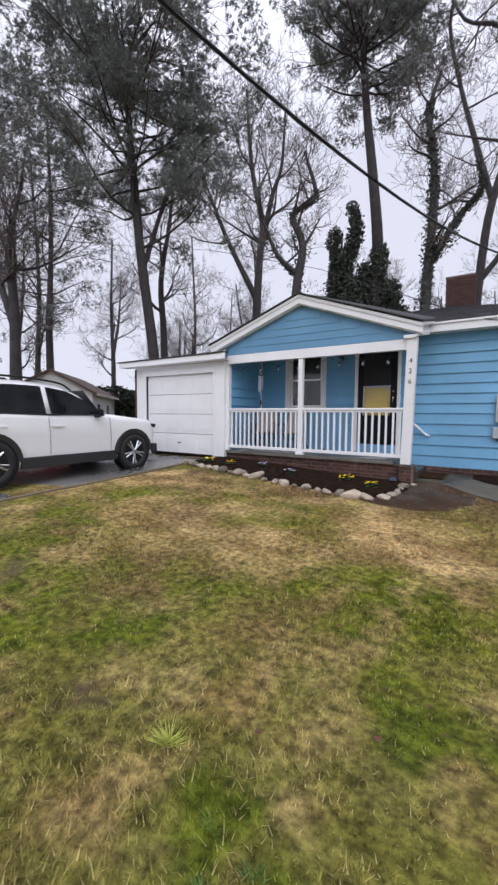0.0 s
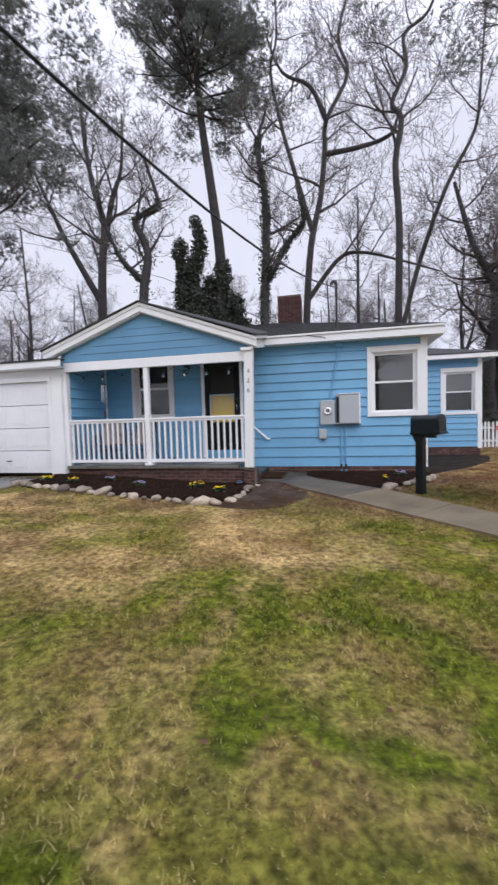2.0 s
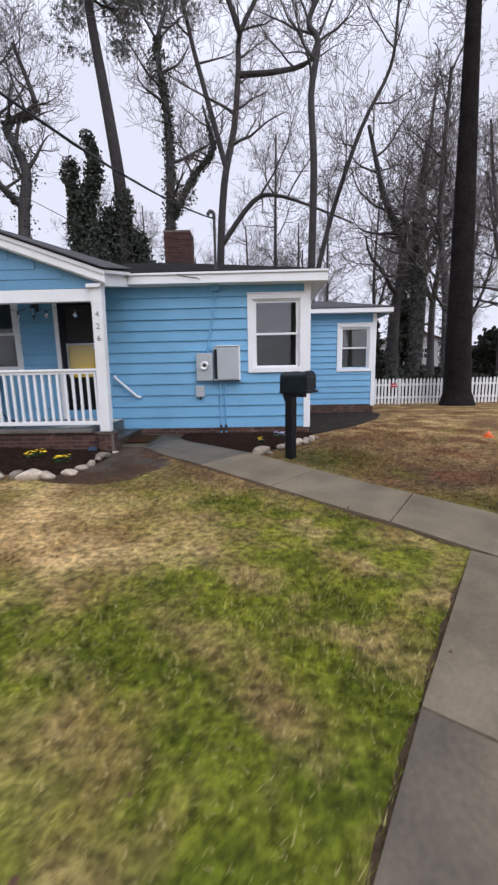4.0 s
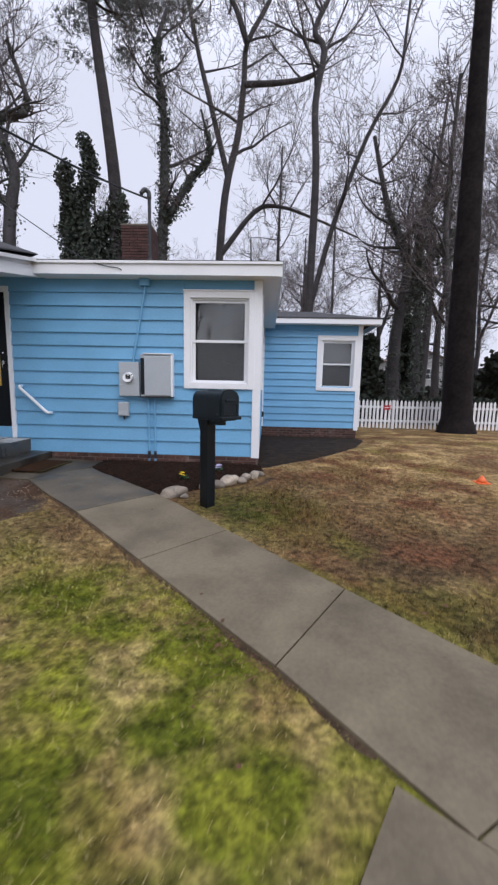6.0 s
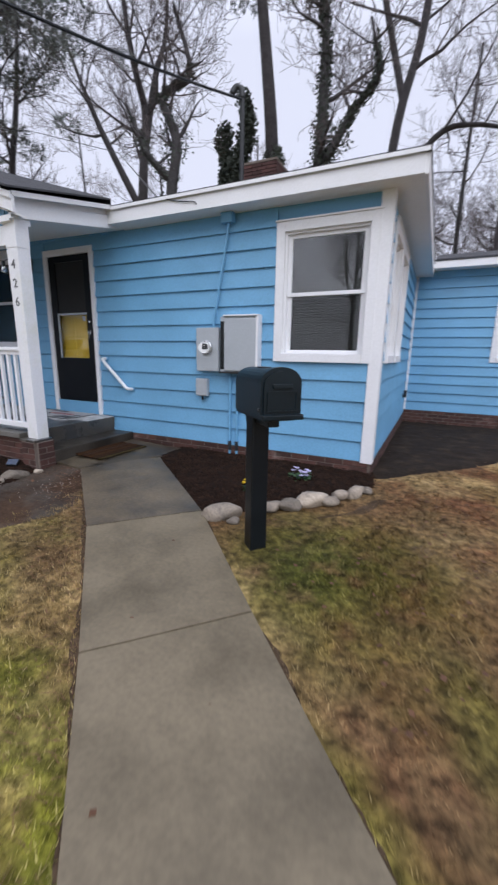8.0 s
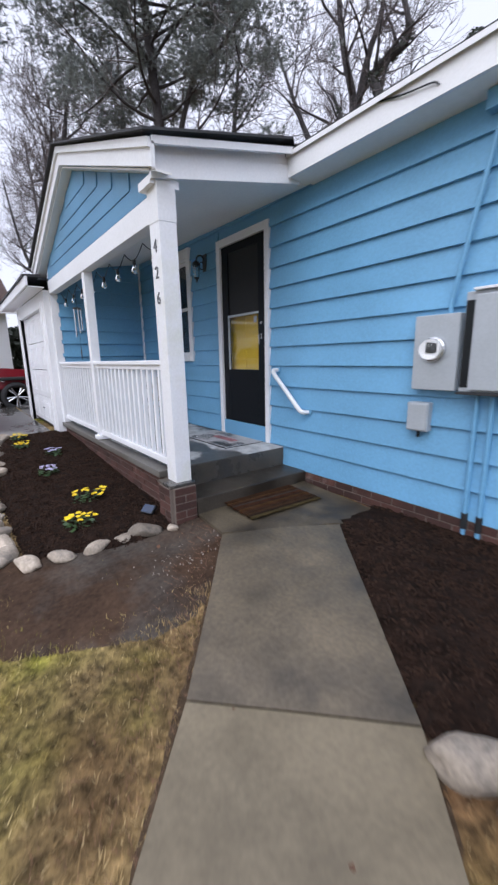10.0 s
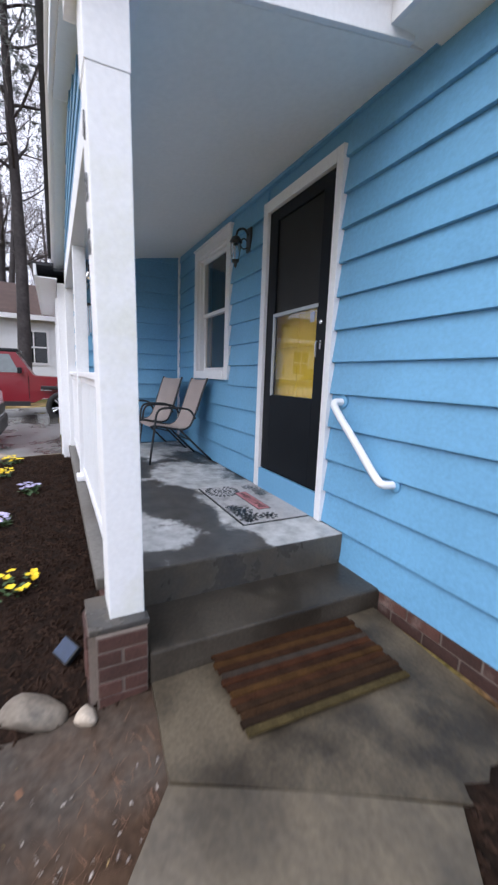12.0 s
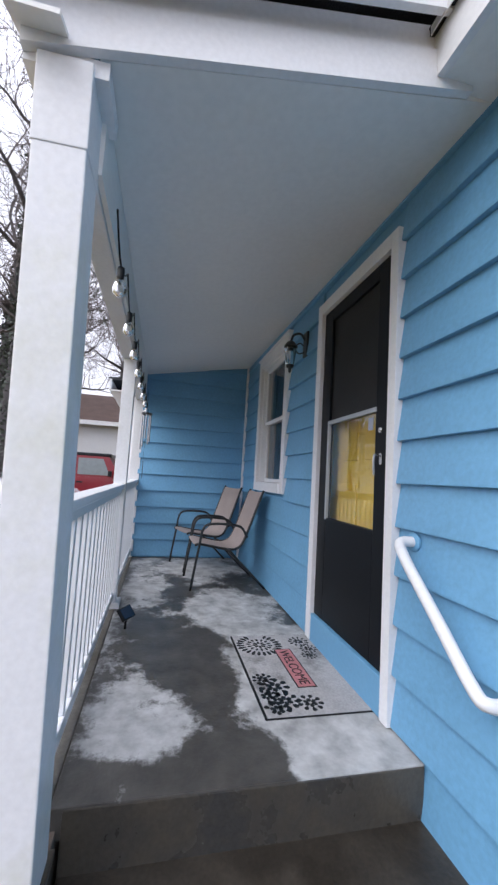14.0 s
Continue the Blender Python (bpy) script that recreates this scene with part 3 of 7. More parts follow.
def walk_slabs():
    walkway = thing("walkway", "damp grey concrete walk of jointed slabs curving to the porch steps", "pavement", kind="structure")
    z_of = lambda x, y: ground_z(x, y) + 0.036

    def piece(quad, quad_wet=0):
        c = Vector((sum(q[0] for q in quad), sum(q[1] for q in quad))) / len(quad)
        quad = [(q[0] + (c.x - q[0]) * 0.008, q[1] + (c.y - q[1]) * 0.008) for q in quad]
        bm = bmesh.new()
        n = 6
        rows = []
        if len(quad) == 4:
            A, B, C, D = [Vector(q) for q in quad]
            for i in range(n + 1):
                rows.append([(A.lerp(D, i / n)).lerp(B.lerp(C, i / n), j / 4) for j in range(5)])
            vs = [[bm.verts.new((p.x, p.y, z_of(p.x, p.y) - (0.007 if i in (0, n) or j in (0, 4) else 0))) for j, p in enumerate(r)] for i, r in enumerate(rows)]
            for i in range(n):
                for j in range(4):
                    bm.faces.new((vs[i][j], vs[i][j + 1], vs[i + 1][j + 1], vs[i + 1][j]))
            ring = vs[0] + [r[4] for r in vs[1:]] + vs[n][3::-1] + [r[0] for r in vs[n - 1:0:-1]]
            low = [bm.verts.new(v.co - Vector((0, 0, 0.1))) for v in ring]
            for i in range(len(ring)):
                bm.faces.new((ring[i], ring[(i + 1) % len(ring)], low[(i + 1) % len(ring)], low[i]))
            bmesh.ops.recalc_face_normals(bm, faces=bm.faces)
        else:
            add_slab(bm, quad, z_of, 0.1)
        part("slab", bm, (CONCRETE, CONCRETE_DAMP, CONCRETE_WET)[quad_wet], walkway)

    piece(PAD, 2)
    piece(TURN)
    for i in range(len(WALK_L) - 1):
        piece([WALK_L[i], WALK_R[i], WALK_R[i + 1], WALK_L[i + 1]], 1 if i < 1 else 0)
    for i in range(len(LEG_L) - 1):
        piece([LEG_L[i], LEG_R[i], LEG_R[i + 1], LEG_L[i + 1]], 1 if i >= 1 else 0)


walk_slabs()


def bed(name, outline, rise, label, material, category="planting bed", rough=0.02):
    """A raised bed that follows the ground and swells to its middle."""
    bm = bmesh.new()
    xs, ys = [p[0] for p in outline], [p[1] for p in outline]
    step, grid = 0.09, {}
    nx, ny = int((max(xs) - min(xs)) / step) + 2, int((max(ys) - min(ys)) / step) + 2
    edges = list(zip(outline, outline[1:] + outline[:1]))

    def off(p):
        best = 9
        for a, b in edges:
            a, b = Vector(a), Vector(b)
            t = max(0, min(1, (p - a).dot(b - a) / (b - a).length_squared))
            best = min(best, (p - a - (b - a) * t).length)
        return best

    for i in range(nx):
        for j in range(ny):
            p = Vector((min(xs) + i * step, min(ys) + j * step))
            if inside(p.x, p.y, outline):
                d = off(p)
                z = ground_z(p.x, p.y) - 0.05 * (1 - soft(d / 0.14)) + rise * soft(d / 0.35) + rough * noise.noise((p.x * 9, p.y * 9, 1)) * soft(d / 0.15)
                grid[i, j] = bm.verts.new((p.x, p.y, z + 0.012))
    for (i, j), v in grid.items():
        q = [grid.get(k) for k in ((i + 1, j), (i + 1, j + 1), (i, j + 1))]
        if all(q):
            bm.faces.new((v, *q))
    ob = part(name, bm, material, smooth=True)
    return tagged(ob, label, category, kind="structure")


bed("mulch_bed", BED_PORCH, 0.06, "dark brown bark mulch bed before the porch", MULCH)
bed("mulch_bed", BED_CORNER, 0.06, "dark brown bark mulch bed at the house corner", MULCH)
DIRT = M("damp_bare_soil", (0.021, 0.015, 0.011), 0.9, 0.45, 3, 30, 0.7, spec=0.15, col2=(0.038, 0.026, 0.017), mask=(0.5, 0.62), mscale=5)
bed("bare_soil", BED_SIDE, 0.02, "dark damp bare soil beside the house wing", DIRT, "soil")
SILT = M("puddled_silt", (0.052, 0.031, 0.019), 0.85, 0.4, 4, 30, 0.5, spec=0.12, col2=(0.062, 0.053, 0.044), mask=(0.44, 0.62), mscale=1.2, mrough=0.55)
EDGE_SOIL = M("edge_soil", (0.066, 0.045, 0.028), 0.95, 0.5, 6, 40, 0.7, spec=0.1)
DIRT_B = [(-0.72, -1.62), (-0.45, -1.36), (-0.05, -1.02), (0.10, -0.62), (0.36, -0.40), (0.42, -0.62), (0.24, -1.10), (-0.12, -1.40), (-0.36, -1.56), (-0.56, -1.66)]
bed("bare_soil", DIRT_B, 0.0, "damp trampled soil before the corner stones", EDGE_SOIL, "soil", 0.006)
bed("bare_soil", DIRT_A, 0.0, "damp bare soil with puddled silt beside the walk", SILT, "soil", 0.006)



def soil_edge(line, side, seed, label):
    """A ragged strip of bare soil where the turf stops short of the walk."""
    pts = bend([(x, y, 0) for x, y in line], 24)
    outer, inner = [], []
    for i, p in enumerate(pts):
        d = (pts[min(i + 1, len(pts) - 1)] - pts[max(i - 1, 0)]).normalized()
        n = Vector((d.y, -d.x, 0)) * side
        w = 0.024 + 0.04 * noise.noise((p.x * 3.7, p.y * 3.7, seed)) + 0.02 * noise.noise((p.x * 13, p.y * 13, seed))
        outer.append(p + n * max(w, 0.004)), inner.append(p - n * 0.05)
    bm = bmesh.new()
    a = [bm.verts.new((p.x, p.y, ground_z(p.x, p.y) + 0.002)) for p in outer]
    b = [bm.verts.new((p.x, p.y, ground_z(p.x, p.y) + 0.014)) for p in inner]
    for i in range(len(a) - 1):
        bm.faces.new((a[i], a[i + 1], b[i + 1], b[i]))
    tagged(part("soil_edge", bm, EDGE_SOIL), label, "soil", kind="structure")


soil_edge(WALK_L[0:4] + [(0.62, -4.82)], 1, 1, "dark bare soil along the walk's lawn edge")
soil_edge(WALK_R[1:], -1, 2, "dark bare soil along the walk's far edge")
soil_edge(LEG_L, 1, 3, "dark bare soil along the street walk")
soil_edge(LEG_R, -1, 4, "dark bare soil along the street walk")

z_drive = lambda x, y: ground_z(x, y) + 0.008
bm = bmesh.new()
drive_rows = [(-1.62, -8.14), (-2.8, -8.16), (-4.2, -8.16), (-6.3, -8.10), (-9, -8.2), (-14, -8.5), (-30, -9)]
for (ya, xa), (yb, xb) in zip(drive_rows, drive_rows[1:]):
    for k in range(4):
        fa, fb = k / 4, (k + 1) / 4
        q = [(xa + (-17 - xa) * fa, ya), (xa + (-17 - xa) * fb, ya), (xb + (-17 - xb) * fb, yb), (xb + (-17 - xb) * fa, yb)]
        add_slab(bm, q, z_drive, 0.12)
bmesh.ops.remove_doubles(bm, verts=bm.verts, dist=1e-4)
tagged(part("driveway", bm, DRIVE), "wet grey concrete driveway before the garage", "driveway", kind="structure")
bm = bmesh.new()
for (ya, xa), (yb, xb) in zip(drive_rows[:-1], drive_rows[1:]):
    add_slab(bm, [(xa, ya), (xa + 0.10, ya), (xb + 0.10, yb), (xb, yb)], lambda x, y: ground_z(x, y) + 0.03, 0.15)
tagged(part("driveway_kerb", bm, CONCRETE), "low dark concrete kerb along the driveway", "kerb", kind="structure")
bm = box(-17, -10.75, -1.6, 14, -0.1, 0, 0)
for v in bm.verts:
    v.co.z += ground_z(v.co.x, v.co.y) + 0.022
tagged(part("side_yard", bm, DRIVE), "wet dirt and concrete yard beside the garage", "yard", kind="structure")

# ---------------------------------------------------------------- house: front wall, side wall, wing
Z_SID, EAVE = 0.368, 3.10
H_W1, H_DOOR, H_W0 = (-1.18, -0.06, 1.45, 2.943), (-4.985, -3.975, 0.60, 2.985), (-6.79, -5.69, 1.535, 3.06)
X0 = -7.55


def hole(h, t=0.03):
    return (h[0] - X0 + t, h[1] - X0 - t, h[2] + t, h[3] - t)


wf = wall_frame(FRONT(X0), -X0, Z_SID, 3.3, [hole(H_W1), hole(H_DOOR), hole(H_W0)], 0.16, "wall_front", BLUE_PLAIN, "blue painted wooden lap siding house front")
lap_siding(wf, -X0 - 0.085, Z_SID, 3.3, [hole(h, 0.0) for h in (H_W1, H_DOOR, H_W0)], lap=0.2045, low_lap=0.223)
SIDE = pose(0, 0, 0, 0, 0, 90) @ Matrix.Diagonal((1, -1, 1, 1))  # x along +y, outward to +x
side_hole = (0.28, 1.24, 1.45, 2.943)
ws = wall_frame(SIDE @ pose(0.161, 0, 0), 4.54, Z_SID, 3.3, [(0.15, 2.01, 1.48, 2.91)], 0.16, "wall_side", BLUE_PLAIN, "blue painted lap siding on the house side")
lap_siding(ws, 4.52, Z_SID, 3.3, [(0.12, 2.04, 1.45, 2.943)], lap=0.2045, low_lap=0.223)
wy = 4.70
WING = FRONT(0.0, 0.0, wy)
ww = wall_frame(WING, 2.68, 0.42, 3.25, [(1.54, 2.60, 1.48, 2.89)], 0.16, "wall_wing", BLUE_PLAIN, "blue painted lap siding on the set-back wing")
lap_siding(ww, 2.62, 0.42, 3.25, [(1.51, 2.63, 1.45, 2.92)], lap=0.19)
wr = wall_frame(pose(2.68, wy, 0, 0, 0, 90) @ Matrix.Diagonal((1, -1, 1, 1)) @ pose(0.161, 0, 0), 4.0, 0.42, 3.25, [], 0.16, "wall_wing_end", BLUE_PLAIN, "blue lap siding end of the wing")
lap_siding(wr, 4.0, 0.42, 3.25, [], lap=0.19)
for nm, bx in (("wall_back", (X0 - 3.1, 2.68, 8.6, 8.75, 0.1, 3.3)), ("wall_porch_end", (X0 - 0.14, X0, -1.42, 0.155, 0.45, 3.2)), ("wall_party", (X0 - 0.14, X0, 0.162, 8.6, 0.1, 3.3))):
    tagged(part(nm, box(*bx), BLUE_PLAIN), "blue painted house wall", "wall", kind="structure")
we = new("siding_porch_end")
we.matrix_basis = pose(X0, -1.42, 0, 0, 0, 90) @ Matrix.Diagonal((1, -1, 1, 1))
tagged(we, "blue lap siding closing the porch end beside the garage", "wall", kind="structure")
lap_siding(we, 1.40, 0.60, 3.2, [])
# unseen floor, coloured near-black so the room reads as unlit
tagged(part("floor_inside", box(X0, -0.17, 0.17, 8.6, 0.5, 0.58), DARKROOM), "unseen floor inside the house, near-black for room shade", "floor", kind="structure")

for nm, bx, lab in (("corner_trim", (-0.085, 0.044, -0.044, 0.0, 0.345, 3.12), "white painted corner board"), ("corner_trim", (-0.006, 0.044, 0.0, 0.10, 0.345, 3.12), "white painted corner board"),
                    ("corner_trim", (2.60, 2.725, wy - 0.044, wy, 0.36, 3.25), "white painted corner board of the wing"), ("corner_trim", (0.022, 0.065, wy - 0.055, wy - 0.022, 0.42, 3.25), "thin white trim in the wing's inner corner"),
                    ("corner_trim", (X0 + 0.022, X0 + 0.055, -0.052, -0.022, 0.575, 3.25), "thin white trim in the porch's inner corner")):
    tagged(part(nm, box(*bx, 0.004), WHITE), lab, "trim", kind="structure")

window_unit("window_1", FRONT(H_W1[0], H_W1[2]), H_W1[1] - H_W1[0], H_W1[3] - H_W1[2], "white framed double-hung window in blue siding")
for k in range(2):
    window_unit("window_2", SIDE @ pose(side_hole[0] + 0.96 * k, 0, side_hole[2]), 0.96, 1.493, "white framed double-hung window paired in the side wall")
window_unit("window_3", WING @ pose(1.51, 0, 1.45), 1.12, 1.47, "white framed double-hung window in the wing", trim=0.11)
window_unit("window_4", FRONT(H_W0[0], H_W0[2]), H_W0[1] - H_W0[0], H_W0[3] - H_W0[2], "white framed double-hung porch window with dark panes", blind=False)


def front_door():
    d = thing("door_1", "black storm door in white casing with a yellow door behind its glass", "door", kind="structure")
    a, b, z0, z1 = H_DOOR
    bm = bmesh.new()
    add_box(bm, a, a + 0.075, -0.056, 0.01, z0 - 0.01, z1, 0.004)
    add_box(bm, b - 0.065, b, -0.056, 0.01, z0 - 0.02, z1, 0.004)
    add_box(bm, a + 0.075, b - 0.065, -0.056, 0.01, z1 - 0.085, z1, 0.004)
    part("door_casing", bm, WHITE, d)
    part("threshold", box(a + 0.075, b - 0.065, -0.05, 0.1, z0 - 0.02, z0 + 0.165, 0.006), BLUE_PLAIN, d, "blue painted sill board")
    i0, i1, j0, j1 = a + 0.077, b - 0.067, z0 + 0.167, z1 - 0.087
    g0, g1, gz0, gz1 = i0 + 0.13, i1 - 0.145, 1.43, 2.075
    bm = bmesh.new()
    add_box(bm, i0, g0, -0.028, 0.008, j0, j1, 0.003)
    add_box(bm, g1, i1, -0.028, 0.008, j0, j1, 0.003)
    add_box(bm, g0, g1, -0.028, 0.008, j0, gz0, 0.003)
    add_box(bm, g0, g1, -0.028, 0.008, j1 - 0.09, j1, 0.003)
    leaf = part("storm_door_leaf", bm, BLACK_DOOR, d)
    part("screen", box(g0, g1, -0.012, -0.006, gz1 + 0.012, j1 - 0.09), SCREEN, leaf, "dark insect screen")
    p = part("pane", box(g0, g1, -0.016, -0.010, gz0, gz1), PANE, leaf, "clear lower glass pane")
    p.visible_shadow = False
    part("meeting_rail", box(g0 - 0.012, g1 + 0.012, -0.034, -0.005, gz1 - 0.012, gz1 + 0.014, 0.003), GREY_METAL, leaf, "grey metal glazing rail")
    part("glazing_bead", box(g0 - 0.012, g0 + 0.008, -0.033, -0.012, gz0 - 0.01, gz1, 0.002), GREY_METAL, leaf)
    bm = box(i1 - 0.090, i1 - 0.070, -0.036, -0.026, 1.775, 1.835, 0.004)
    tube(bend([(i1 - 0.08, -0.034, 1.82), (i1 - 0.08, -0.065, 1.825), (i1 - 0.08, -0.072, 1.79), (i1 - 0.08, -0.068, 1.72)]), 0.007, 6, bm)
    part("door_handle", bm, CHROME, leaf, "small bright metal latch lever")
    part("glass_sticker", box(i1 - 0.235, i1 - 0.185, -0.020, -0.016, 1.97, 2.04, 0.003), GREY_METAL, leaf, "pale sticker on the glass")
    part("lock", lathe([(0.016, 0), (0.016, 0.012), (0.012, 0.016)], 12, None, pose(i1 - 0.08, -0.028, 1.955, 90)), CHROME, leaf)
    inner = part("inner_door", box(i0 - 0.02, i1 + 0.02, 0.075, 0.115, j0 - 0.02, j1 + 0.02), YELLOW_DOOR, d, "yellow painted house door")
    for x0, x1, q0, q1 in ((0.10, 0.36, 0.2, 0.9), (0.46, 0.72, 0.2, 0.9), (0.10, 0.36, 1.05, 1.95), (0.46, 0.72, 1.05, 1.95)):
        part("raised_panel", box(i0 + x0, i0 + x1, 0.068, 0.08, j0 + q0, j0 + q1, 0.004), YELLOW_DOOR, inner)


front_door()

# roof edges
FZ0, FZ1 = 3.10, 3.28


def fascia(a, b, za, zb, height, label, thick=0.03, name="fascia"):
    a, b = Vector((a[0], a[1], za)), Vector((b[0], b[1], zb))
    d = b - a
    side = Vector((d.y, -d.x, 0)).normalized() * thick
    bm = bmesh.new()
    vs = [bm.verts.new(p + s + Vector((0, 0, h))) for p in (a, b) for s in (Vector((0, 0, 0)), side) for h in (0, height)]
    for q in ((0, 1, 3, 2), (4, 6, 7, 5), (0, 4, 5, 1), (2, 3, 7, 6), (1, 5, 7, 3), (0, 2, 6, 4)):
        bm.faces.new([vs[i] for i in q])
    bmesh.ops.recalc_face_normals(bm, faces=bm.faces)
    return tagged(part(name, bm, WHITE), label, "trim", kind="structure")


EY, EX = -0.27, 0.30
fascia((-3.43, EY), (EX, EY), FZ0 + 0.01, FZ0, 0.175, "white painted fascia of the main roof")
fascia((-3.40, EY - 0.054), (EX + 0.03, EY - 0.054), 3.258, 3.258, 0.036, "white metal drip edge under the shingles", 0.004, "drip_edge")
fascia((EX, EY), (EX, wy + 0.0), FZ0, FZ0, 0.17, "white painted fascia along the side eave")
fascia((EX, wy - 0.34), (3.10, wy - 0.34), 3.20, 3.20, 0.13, "white painted fascia of the wing roof")
fascia((3.10, wy - 0.34), (3.10, 9.0), 3.20, 3.20, 0.13, "white painted fascia of the wing roof end")
bm = box(-3.37, EX - 0.001, EY, -0.002, FZ0 + 0.012, FZ0 + 0.03)
add_box(bm, -3.52, -3.372, EY - 0.02, -0.004, 3.117, 3.135)
add_box(bm, 0.0, EX - 0.001, -0.002, wy, FZ0 + 0.012, FZ0 + 0.03)
tagged(part("soffit", bm, CEILING), "pale blue-grey painted eave soffit", "soffit", kind="structure")
tagged(part("soffit", box(EX, 3.09, wy - 0.34, wy - 0.002, 3.212, 3.23), CEILING), "pale painted eave soffit of the wing", "soffit", kind="structure")


def roof_sheet(name, quads, label, thick=0.035, material=SHINGLE):
    bm = bmesh.new()
    for q in quads:
        top = [bm.verts.new(p) for p in q]
        low = [bm.verts.new((p[0], p[1], p[2] - thick)) for p in q]
        bm.faces.new(top), bm.faces.new(low[::-1])
        for i in range(len(q)):
            bm.faces.new((top[i], low[i], low[(i + 1) % len(q)], top[(i + 1) % len(q)]))
    bmesh.ops.recalc_face_normals(bm, faces=bm.faces)
    return tagged(part(name, bm, material), label, "roof", kind="structure")


RZ, RTOP = 3.292, 4.72
e0, e1, y0, y1, yr = -8.3, EX + 0.04, EY - 0.05, 9.0, 4.3
roof_main = roof_sheet("roof_main", [[(e0, y0, RZ), (e1, y0, RZ), (-3.6, yr, RTOP), (-5.0, yr, RTOP)], [(e1, y0, RZ), (e1, y1, RZ), (-3.6, yr, RTOP)],
                       [(e1, y1, RZ), (e0, y1, RZ), (-5.0, yr, RTOP), (-3.6, yr, RTOP)], [(e0, y1, RZ), (e0, y0, RZ), (-5.0, yr, RTOP)]], "dark grey asphalt shingle hip roof", 0.018)
roof_sheet("roof_wing", [[(EX + 0.04, wy - 0.38, 3.36), (3.15, wy - 0.38, 3.36), (1.6, 6.7, 3.95), (EX + 0.04, 6.7, 3.95)], [(3.15, wy - 0.38, 3.36), (3.15, 9.0, 3.36), (1.6, 6.7, 3.95)],
                         [(3.15, 9.0, 3.36), (EX + 0.04, 9.0, 3.36), (EX + 0.04, 6.7, 3.95), (1.6, 6.7, 3.95)]], "dark grey shingle roof of the wing")


def shingle_rows():
    """Courses of shingles on the front slope, which the street sees."""
    slope = Vector((0, yr - y0, RTOP - RZ))
    n = 30
    for k in range(n):
        f = k / n
        xa, xb = e0 + (-5.0 - e0) * f, e1 + (-3.6 - e1) * f
        p = Vector((0, y0, RZ)) + slope * f
        q = slope.normalized() * (slope.length / n + 0.03)
        bm = bmesh.new()
        nn = Vector((0, -slope.z, slope.y)).normalized()
        vs = [bm.verts.new(v) for v in (Vector((xa, 0, 0)) + p + nn * 0.014, Vector((xb, 0, 0)) + p + nn * 0.014, Vector((xb - 0.2, 0, 0)) + p + q + nn * 0.004, Vector((xa + 0.1, 0, 0)) + p + q + nn * 0.004,
                                        Vector((xa, 0, 0)) + p, Vector((xb, 0, 0)) + p)]
        bm.faces.new(vs[:4]), bm.faces.new((vs[4], vs[5], vs[1], vs[0]))
        part("shingle_course", bm, SHINGLE, roof_main)


shingle_rows()

# ---------------------------------------------------------------- porch
PF = 0.575
XP0, XP1, YP = X0, -3.46, -1.52
tagged(part("porch_floor", box(XP0 - 0.05, -3.76, -1.40, -0.022, PF - 0.10, PF, 0.004), CONCRETE_PORCH), "grey concrete porch floor with pale dry and dark wet patches", "floor", kind="structure")
tagged(part("porch_edge", box(XP0 - 0.05, -3.76, YP - 0.02, -1.402, PF - 0.065, PF - 0.003, 0.008), CONCRETE_LIP), "damp concrete lip of the porch floor over the brick base", "floor", kind="structure")
tagged(part("porch_core", box(XP0, -3.80, -1.36, -0.03, 0.12, PF - 0.102), BRICK_WALL), "brick base under the porch floor", "foundation", kind="structure")
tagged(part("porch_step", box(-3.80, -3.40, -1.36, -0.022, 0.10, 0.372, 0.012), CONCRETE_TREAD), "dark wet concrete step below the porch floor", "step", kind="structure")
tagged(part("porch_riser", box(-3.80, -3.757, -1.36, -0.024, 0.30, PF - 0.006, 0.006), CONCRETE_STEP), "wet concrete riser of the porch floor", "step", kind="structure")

CY0, CY1 = -1.40, -0.022
bm = bmesh.new()
cz = lambda y: 3.17 + (y - CY1) * 0.155
vs = [bm.verts.new(p) for p in ((XP0, CY0, 2.95), (-3.432, CY0, 2.85), (-3.432, CY1, 3.118), (XP0, CY1, 3.20))]
up = [bm.verts.new(v.co + Vector((0, 0, 0.02))) for v in vs]
bm.faces.new(vs), bm.faces.new(up[::-1])
for i in range(4):
    bm.faces.new((vs[i], up[i], up[(i + 1) % 4], vs[(i + 1) % 4]))
bmesh.ops.recalc_face_normals(bm, faces=bm.faces)
tagged(part("ceiling", bm, CEILING), "smooth pale blue-grey painted porch ceiling", "ceiling", kind="structure")
tagged(part("porch_beam", box(X0 - 0.02, -3.50, -1.515, -1.415, 2.60, 2.79, 0.006), WHITE), "white painted beam over the porch posts", "beam", kind="structure")
tagged(part("porch_beam_inner", box(X0, -3.58, -1.413, -1.395, 2.61, 2.965), CEILING), "pale painted inner face of the porch beam", "beam", kind="structure")

# side eave of the porch
fascia((-3.43, -1.60), (-3.43, EY + 0.12), 2.81, 3.096, 0.15, "white painted fascia along the porch's side eave")
fascia((-3.445, -1.60), (-3.445, EY - 0.03), 2.955, 3.225, 0.10, "white recessed board along the porch's side eave", 0.03, "moulding")
fascia((-3.345, -1.62), (-3.345, EY - 0.03), 2.985, 3.27, 0.05, "white drip lip along the porch's side eave", 0.025, "moulding")
tagged(part("soffit", box(-3.64, -3.431, -1.60, CY0 + 0.03, 2.79, 2.845), WHITE), "white soffit over the corner post", "soffit", kind="structure")

# gable
GX, GZ, GY = -5.69, 3.71, -1.63
GR, GL = (-3.32, 2.86), (-7.96, 2.88)


